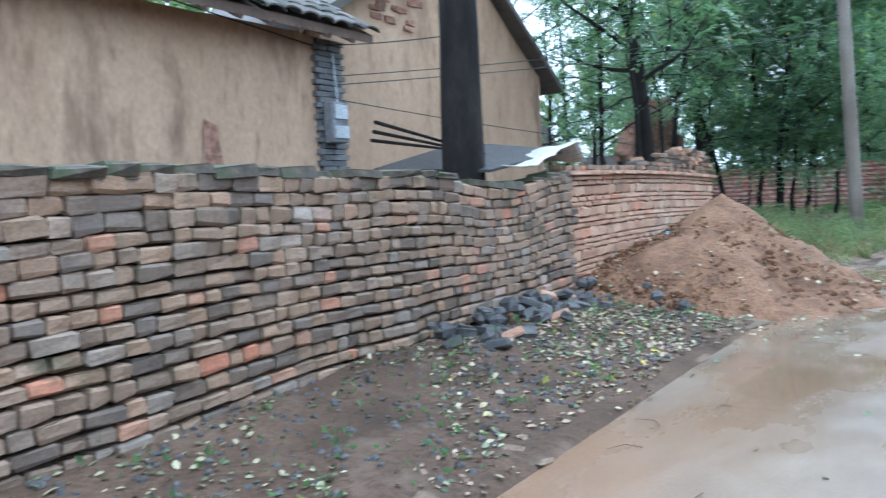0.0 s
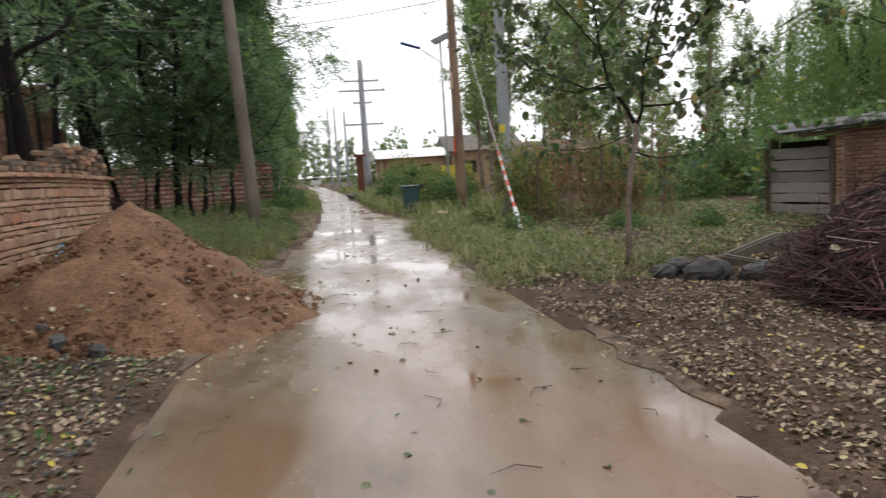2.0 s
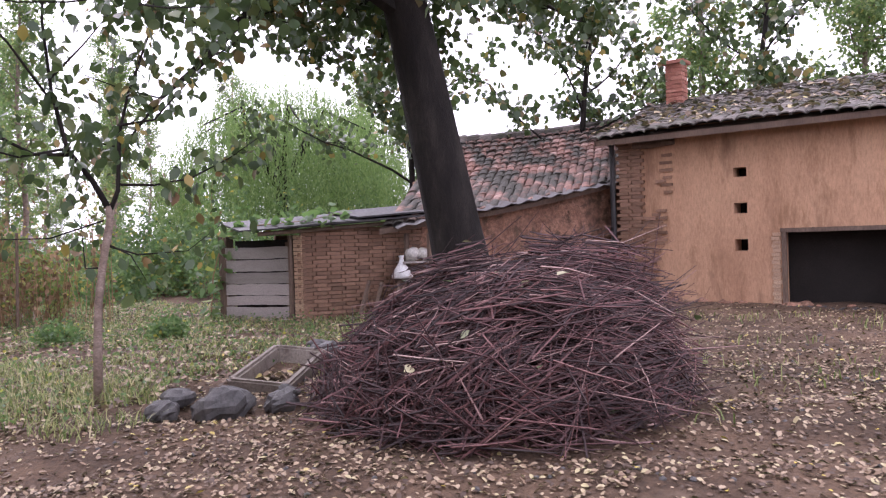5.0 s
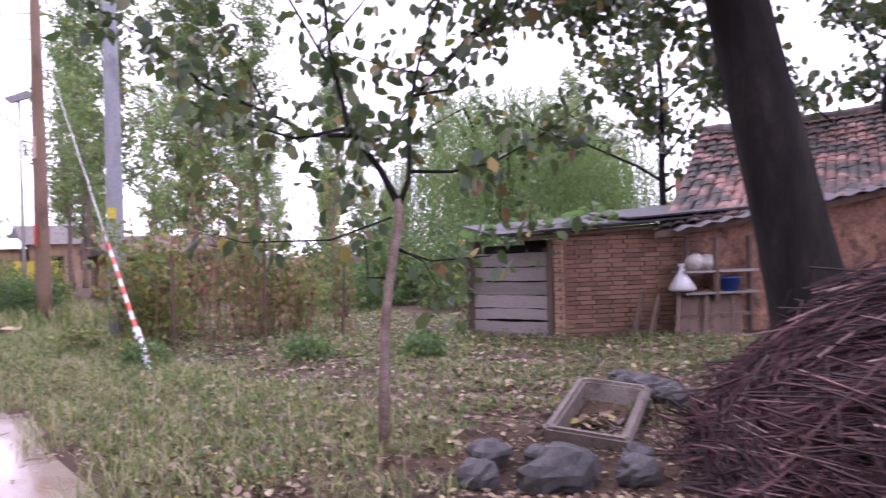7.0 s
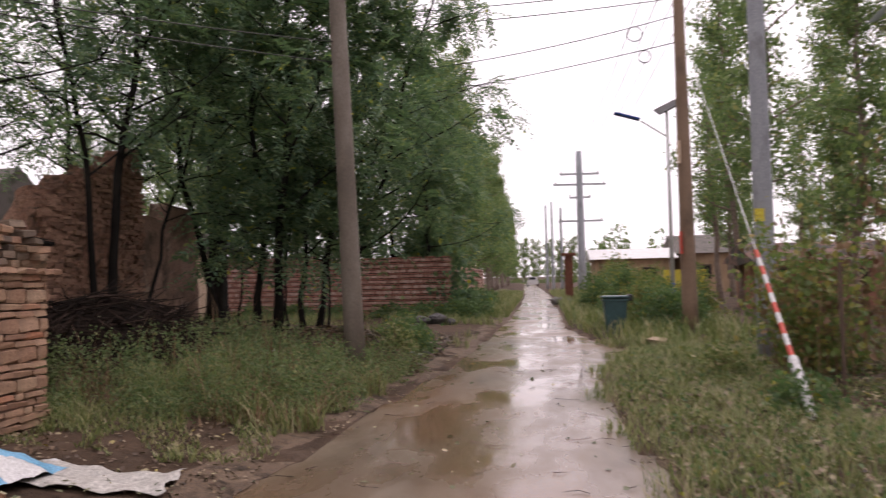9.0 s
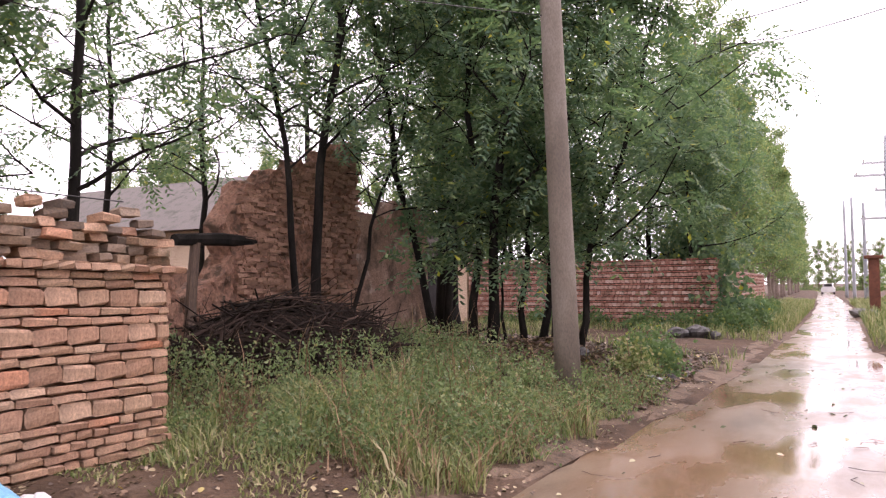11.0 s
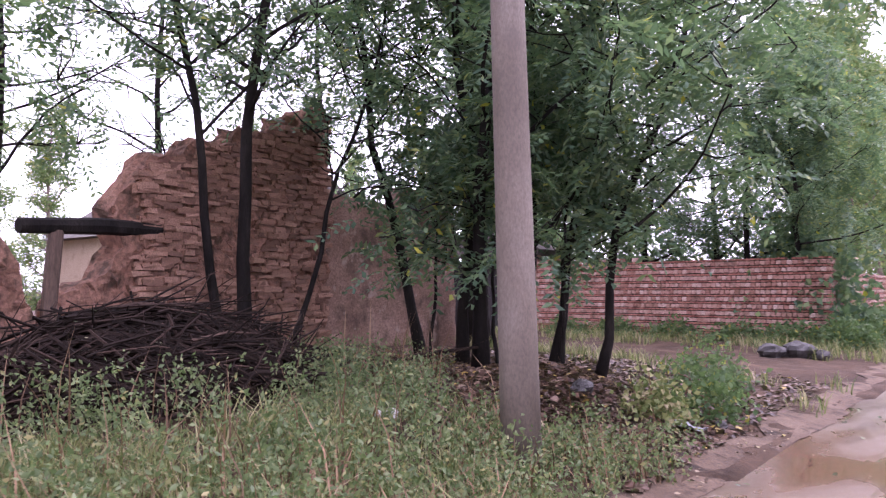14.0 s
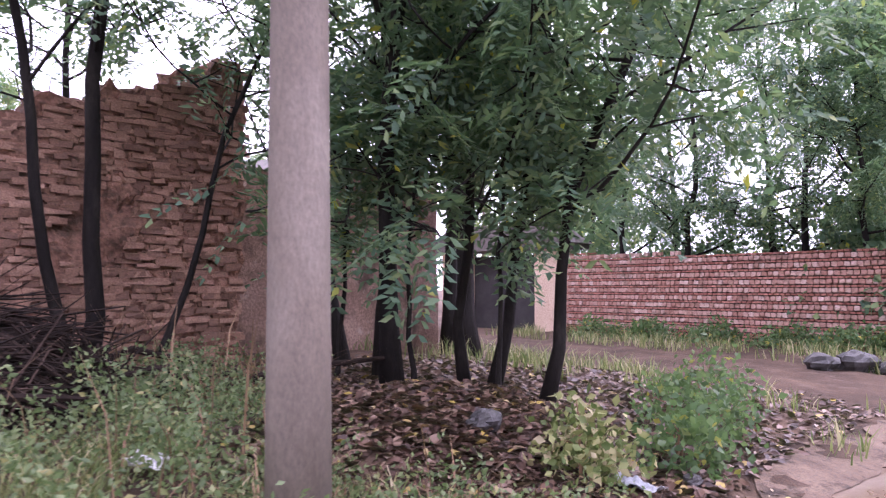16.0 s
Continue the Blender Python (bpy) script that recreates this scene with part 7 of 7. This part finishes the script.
br = random.Random(12)
for i in range(14):
    bush("bean_bush", (3.1 + br.uniform(-0.3, 1.2) + 0.4 * (i % 3) - 0.05 * i, 25.8 + i * 1.6), br.uniform(0.6, 0.9), br.uniform(0.6, 0.9), br.uniform(1.0, 1.4) + 0.4 * (i > 3), 800, 0.09, "vine" if i % 3 else "weed", "leafy green and yellow bushes along the lane", 300 + i, group="lane bushes")
for i in range(9):
    bush("creeper_bush", (-2.2 + br.uniform(-0.3, 0.5), 32.3 + i * 1.6), 0.6, 0.7, br.uniform(0.5, 0.9), 300, 0.10, "weed", "green creeper at the foot of the brick wall", 330 + i, group="wall creepers")
for i, (x, y) in enumerate(((-2.3, 31.9), (-3.3, 31.9), (-4.6, 32.2), (-6.2, 32.4), (-7.8, 32.6), (-9.4, 32.9))):
    bush("creeper_bush", (x, y), 0.7, 0.5, 0.45, 260, 0.09, "weed", "green creeper at the foot of the brick wall", 350 + i, group="wall creepers")
for i in range(7):
    bush("yard_bush", (-4.4 - 1.75 * i, 36.6 + 0.5 * (i % 2)), 1.3, 0.9, 3.4 + 0.5 * (i % 3), 420, 0.17, "locust", "tall dark leafy bush inside the walled yard", 460 + i, group="yard bushes", stems=4)
bush("broadleaf_bush", (-3.4, 33.9), 1.6, 1.2, 3.0, 900, 0.2, "locust", "dark broad-leaved bush hanging over the brick wall", 361)
for i in range(36):
    x, y = br.uniform(6.8, 24), br.uniform(18.5, 28)
    bush("wild_shrub", (x, y), br.uniform(0.8, 1.5), br.uniform(0.8, 1.4), br.uniform(1.0, 2.6), 380, 0.12, "weed" if i % 3 else "vine", "wild green shrub behind the shed and the beans", 380 + i, group="wild shrubs", stems=4)
for i, (x, y, s) in enumerate(((-2.1, 22.2, 0.5), (-1.7, 21.2, 0.35), (-2.4, 23.2, 0.5), (-1.9, 20.2, 0.35), (3.0, 15.3, 0.3), (4.6, 14.0, 0.28), (5.6, 13.0, 0.25), (2.9, 17.9, 0.35))):
    bush("weed_clump", (x, y), s, s, s * 1.1, 160, 0.07, "grass" if i % 4 == 3 else "weed", "tall weed clump at the lane edge", 420 + i, group="weed clumps", stems=5)


bush("round_tree", (5.6, 72), 3.0, 2.5, 4.6, 700, 0.3, "poplar", "round leafy tree behind the far houses", 440, "tree")
bush("round_tree", (10.5, 78), 3.0, 2.5, 4.2, 600, 0.3, "poplar", "round leafy tree behind the far houses", 441, "tree")


# ---- climbing beans on a stick fence ----
def bean_fence():
    rng = np.random.default_rng(77)
    t = thing("bean_fence", (5.2, 16.2, 0.1), "stick fence overgrown with yellowing climbing beans", "fence")
    sticks = Geo()
    tops = []
    for i in range(260):
        x, y = rng.uniform(3.4, 6.6), 15.9 + rng.uniform(0, 3.2)
        if math.sin(x * 3.1 + 0.4) * math.sin(y * 2.3) > 0.2:
            continue
        h = rng.uniform(0.4, 1.3) + 1.2 * max(0.0, math.sin(x * 2.6) * math.cos(y * 2.1) + 0.3)
        z = gz(x, y)
        e = (x + rng.normal(0, 0.12), y + rng.normal(0, 0.12), z + h)
        sticks.tube([(x, y, z - 0.05), ((x + e[0]) / 2 + rng.normal(0, 0.03), (y + e[1]) / 2, z + h / 2), e], [0.007, 0.006, 0.004], 4, False)
        tops.append(((x, y, z), e))
    tagged(part("stick_tangle", sticks, F["stalk"], t), kind="stuff")
    a = np.array([p for p, _ in tops])
    b = np.array([e for _, e in tops])
    k = rng.integers(0, len(a), 5200)
    f = 0.1 + 0.98 * rng.uniform(0, 1, (5200, 1)) ** 0.55
    p = a[k] + (b[k] - a[k]) * f
    brown = rng.uniform(0, 1, len(p)) < 0.1
    keep = np.sin(p[:, 0] * 2.1) + np.sin(p[:, 1] * 3) + rng.normal(0, 0.9, 5200) > 0.5
    part("vines", arr_mesh("vines", *loose_leaves(rng, p[keep], 3, 0.15, 0.085, 0.8, 0.9), F["vine"]), None, t)
    for i in range(3):
        g = Geo()
        x, y = 3.6 + i * 1.3, 15.9
        g.tube([(x, y, 0), (x + 0.05 * (i % 3), y, 1.5 + 0.2 * (i % 2))], 0.022, 6)
        part("post", g, M["timber"], t)
    part("dry_vines", arr_mesh("dry_vines", *loose_leaves(rng, p[brown], 3, 0.14, 0.11, 0.6, 1.2), F["stalk"]), None, t)


bean_fence()


def roof_vine():
    rng = np.random.default_rng(41)
    t = thing("squash_vine", (7.7, 14.5, 0), "broad-leaved vine climbing over the shed roof edge", "vine")
    path = [Vector((7.45, 14.6, 0)), Vector((7.4, 14.4, 0.9)), Vector((7.5, 14.2, 1.62)), Vector((7.75, 13.6, 1.72)), Vector((8.1, 12.9, 1.76)), Vector((8.7, 12.5, 1.9))]
    g = Geo()
    g.tube(path, [0.012, 0.011, 0.01, 0.009, 0.007, 0.004], 5)
    part("stem", g, F["stalk"], t)
    k = rng.integers(0, 5, 130)
    f = rng.uniform(0, 1, 130)
    p = np.array([tuple(path[i].lerp(path[i + 1], q)) for i, q in zip(k, f)]) + rng.normal(0, 0.13, (130, 3)) * np.array([1, 1, 0.5])
    a = unit(rng.normal(0, 1, p.shape) + np.array([-0.5, -0.5, -0.1])) * rng.uniform(0.1, 0.22, (130, 1))
    part("leaves", arr_mesh("leaves", *broad(p, a, unit(np.cross(a, rng.normal(0, 0.4, p.shape) + np.array([0, 0, 1]))), 0.95), F["weed"]), None, t)


roof_vine()


# ---- grass, weeds and fallen leaves ----
gr = np.random.default_rng(9)


def off_road(x, y):
    return (x < left_edge(y) - 0.05) | (x > right_edge(y) + 0.05)


def patchy(x, y, s, lim):
    return np.sin(x * s + 1.7 * np.sin(y * s * 0.7)) * np.sin(y * s * 1.1 + 0.9 * np.sin(x * s)) + 0.5 * np.sin(x * s * 3.1 + y * s * 2.3) > lim


def bank(x, y):
    return (x < left_edge(y) - 0.05 - 0.25 * np.abs(np.sin(y * 3))) & (x > -6.6) & ~((((x + 5.1) / 1.3) ** 2 + ((y - 17.2) / 1.5) ** 2) < 1) & ~((((x + 2.9) / 1.1) ** 2 + ((y - 20.1) / 1.2) ** 2) < 1)


p = field(gr, 30000, (-6.5, -1.1), (13.2, 19.3), ground_z, bank)
p = p[patchy(p[:, 0], p[:, 1], 2.7, -0.5)]
gx, gy = p[:, :1], p[:, 1:2]
tall = (0.14 + 0.20 * patchy(gx, gy, 1.9, 0.1)) * (1 - 0.6 * smooth((gy - 17.2) / 1.0)) * (0.3 + 0.7 * smooth((gy - 13.6) / 1.4)) * (1 - 0.45 * smooth((-3.4 - gx) / 0.8))
stuff("bank_grass", blades(gr, p, tall, 0.006, 1.4), F["grass"], "dense wet grass and weeds on the bank", "grass")
p = field(gr, 15000, (-6.5, -1.2), (14.2, 19.9), ground_z, bank)
p = p[patchy(p[:, 0], p[:, 1], 2.2, -0.1)]
stuff("bank_weeds", loose_leaves(gr, p + np.array([0, 0, 0.14]), 5, 0.1, 0.04, 0.55, 0.0), F["pale_weed"], "low leafy weeds among the bank grass", "weeds")
p = field(gr, 5200, (-6.5, -1.2), (14.3, 20.0), ground_z, bank)
p = p[patchy(p[:, 0], p[:, 1], 1.5, 0.15)]
stuff("dead_grass", blades(gr, p, 0.34, 0.006, 1.6), F["stalk"], "bent dead brown grass among the weeds", "grass")
p = field(gr, 300, (-6.0, -2.0), (14.6, 19.6), ground_z, bank)
v1 = blades(gr, p, 0.75, 0.006, 0.6)
stuff("tall_stems", v1, F["stalk"], "tall thin seed stems above the grass", "grass")
p = np.repeat(field(gr, 420, (-6.0, -1.7), (14.8, 18.4), ground_z, bank), 9, 0)
k = np.tile(np.linspace(0.12, 0.55, 9), len(p) // 9)
p = p + np.stack([0.12 * np.sin(k * 9 + p[:, 0] * 9), 0.12 * np.cos(k * 7 + p[:, 1] * 9), k], 1)
stuff("leafy_stems", loose_leaves(gr, p, 3, 0.03, 0.045, 0.5, 0.1), F["pale_weed"], "tall leafy weed stems on the bank", "weeds")
p = field(gr, 66000, (1.3, 9.5), (8.8, 23.5), ground_z, off_road)
p = p[patchy(p[:, 0], p[:, 1], 1.6, -0.12) & ((p[:, 1] > 9.3 + 0.8 * np.sin(p[:, 0] * 2)) | (p[:, 1] > 10.2))]
stuff("verge_grass", blades(gr, p, 0.10, 0.005, 1.5), F["grass"], "short patchy wet grass on the verge", "grass")
p = field(gr, 16000, (0.9, 3.4), (9.6, 24), lambda x, y: np.maximum(ground_z(x, y), 0.0), lambda x, y: x > right_edge(y) - 0.16 + 0.14 * np.sin(y * 2.9) + 0.08 * np.sin(y * 7.1))
stuff("edge_grass", blades(gr, p, 0.16, 0.005, 1.3), F["grass"], "longer grass along the lane edge", "grass")
p = field(gr, 3600, (1.4, 9.0), (9.5, 22), ground_z, off_road)
stuff("verge_weeds", loose_leaves(gr, p + np.array([0, 0, 0.05]), 3, 0.05, 0.05, 0.65, 0.0), F["weed"], "small green weeds in the verge", "weeds")
p = field(gr, 14000, (-12, -0.8), (22.5, 34), ground_z, off_road)
p = p[patchy(p[:, 0], p[:, 1], 1.3, -0.1) & ~((np.abs(p[:, 1] - 26.3 + 0.3 * p[:, 0]) < 1.6))]
stuff("yard_grass", blades(gr, p, 0.26, 0.008, 0.9), F["grass"], "weedy grass before the far brick wall", "grass")
p = field(gr, 9000, (-3.2, -0.6), (34, 70), ground_z, off_road)
stuff("lane_grass", blades(gr, p, 0.35, 0.014, 0.9), F["grass"], "grass along the far lane", "grass")
p = field(gr, 12000, (0.8, 5.0), (22, 70), ground_z, off_road)
stuff("lane_weeds", blades(gr, p, 0.42, 0.016, 0.9), F["grass"], "weeds along the far lane", "grass")
p = field(gr, 1600, (4.5, 11), (4.5, 9.5), ground_z, off_road)
p = p[patchy(p[:, 0], p[:, 1], 1.5, 0.2)]
stuff("yard_tufts", blades(gr, p, 0.12, 0.006, 1.0), F["grass"], "small grass tufts in the yard", "grass")
p = field(gr, 130, (-3.6, -1.9), (1.5, 7.5), ground_z, off_road)
stuff("wall_foot_weeds", loose_leaves(gr, p + np.array([0, 0, 0.03]), 4, 0.05, 0.055, 0.6, 0.2), F["weed"], "wilted weeds at the wall foot", "weeds")

p = field(gr, 80000, (1.3, 12.5), (0.5, 10.8), ground_z, off_road)
p = p[gr.uniform(0, 1, len(p)) < np.clip(1.15 - 0.11 * np.maximum(p[:, 0] - 3.0, 0), 0.25, 1) * (0.45 + 0.55 * patchy(p[:, 0], p[:, 1], 1.4, -0.2))]
stuff("yard_leaves", flat_leaves(gr, p, 0.04), F["litter"], "brown and yellow fallen leaves covering the yard", "fallen leaves")
p = field(gr, 5500, (-3.7, -1.75), (3.2, 9.0), ground_z, off_road)
p = p[gr.uniform(0, 1, len(p)) < np.clip((p[:, 1] - 3.2) / 3.5, 0.12, 1) * (0.4 + 0.6 * patchy(p[:, 0], p[:, 1], 1.9, -0.2))]
stuff("verge_litter", flat_leaves(gr, p, 0.05), F["litter"], "brown and cream fallen leaves on the earth by the wall", "fallen leaves")
p = field(gr, 2600, (-3.8, -1.7), (1.2, 8.2), ground_z, off_road)
p = p[patchy(p[:, 0], p[:, 1], 2.4, -0.1)]
stuff("wall_foot_leaves", flat_leaves(gr, p, 0.042), F["green_litter"], "pale green fallen leaves at the wall foot", "fallen leaves")
q = field(gr, 1300, (-4.0, -0.9), (6.8, 12.6), heap_z)
stuff("heap_leaves", flat_leaves(gr, q[(q[:, 0] < -0.9)][:800], 0.05, 0.035), F["green_litter"], "small fallen leaves on the red earth", "fallen leaves")
p = field(gr, 38000, (-6.5, -1.3), (18.4, 25.5), ground_z, off_road)
p = p[gr.uniform(0, 1, len(p)) < np.exp(-(((p[:, 0] + 2.9) / 1.5) ** 2 + ((p[:, 1] - 20.4) / 1.9) ** 2)) + 0.15]
stuff("bank_leaves", flat_leaves(gr, p, 0.085, 0.025), F["dark_litter"], "drift of brown fallen leaves under the locusts", "fallen leaves")
p = field(gr, 11000, (1.4, 9), (9.5, 19), ground_z, off_road)
stuff("verge_leaves", flat_leaves(gr, p, 0.06, 0.05), F["litter"], "fallen leaves on the grassy verge", "fallen leaves")
p = field(gr, 9000, (0.9, 2.6), (0.5, 16), lambda x, y: np.maximum(ground_z(x, y), 0.008), lambda x, y: np.abs(x - right_edge(y) - 0.12) < 0.16 + 0.14 * np.sin(y * 3.3) + 0.08 * np.sin(y * 8))
p2 = field(gr, 5000, (-2.6, -0.9), (2.5, 22), lambda x, y: np.maximum(ground_z(x, y), 0.008), lambda x, y: np.abs(x - left_edge(y) + 0.12) < 0.14 + 0.14 * np.sin(y * 3.1) + 0.06 * np.sin(y * 9))
stuff("edge_leaves", flat_leaves(gr, np.concatenate([p, p2]), 0.04), F["litter"], "wet leaves washed along both lane edges", "fallen leaves")
p = field(gr, 900, (-4.2, -1.6), (12.6, 15.2), ground_z, off_road)
stuff("corner_leaves", flat_leaves(gr, p, 0.048), F["litter"], "fallen leaves by the tarpaulin", "fallen leaves")
p = field(gr, 260, (-1.8, 1.4), (2.0, 24), lambda x, y: np.zeros(len(x)), lambda x, y: ~off_road(x, y))
stuff("road_leaves", flat_leaves(gr, p, 0.055, 0.006), F["green_litter"], "a few wet leaves stuck on the lane", "fallen leaves")
tw = Geo()
for i in range(90):
    x, y, a, L = gr.uniform(-1.5, 1.3), gr.uniform(2.5, 20), gr.uniform(0, 6.28), gr.uniform(0.06, 0.3)
    tw.tube([(x, y, 0.008), (x + L * 0.5 * math.cos(a), y + L * 0.5 * math.sin(a), 0.014), (x + L * math.cos(a + 0.5), y + L * math.sin(a + 0.5), 0.008)], [0.003, 0.0028, 0.0015], 4)
tagged(solid("road_twigs", tw, M["twig"], "broken twigs scattered on the wet lane", "twigs"), kind="stuff")

# ---- bricks laid one by one, last ----
old_wall()
yard_wall()
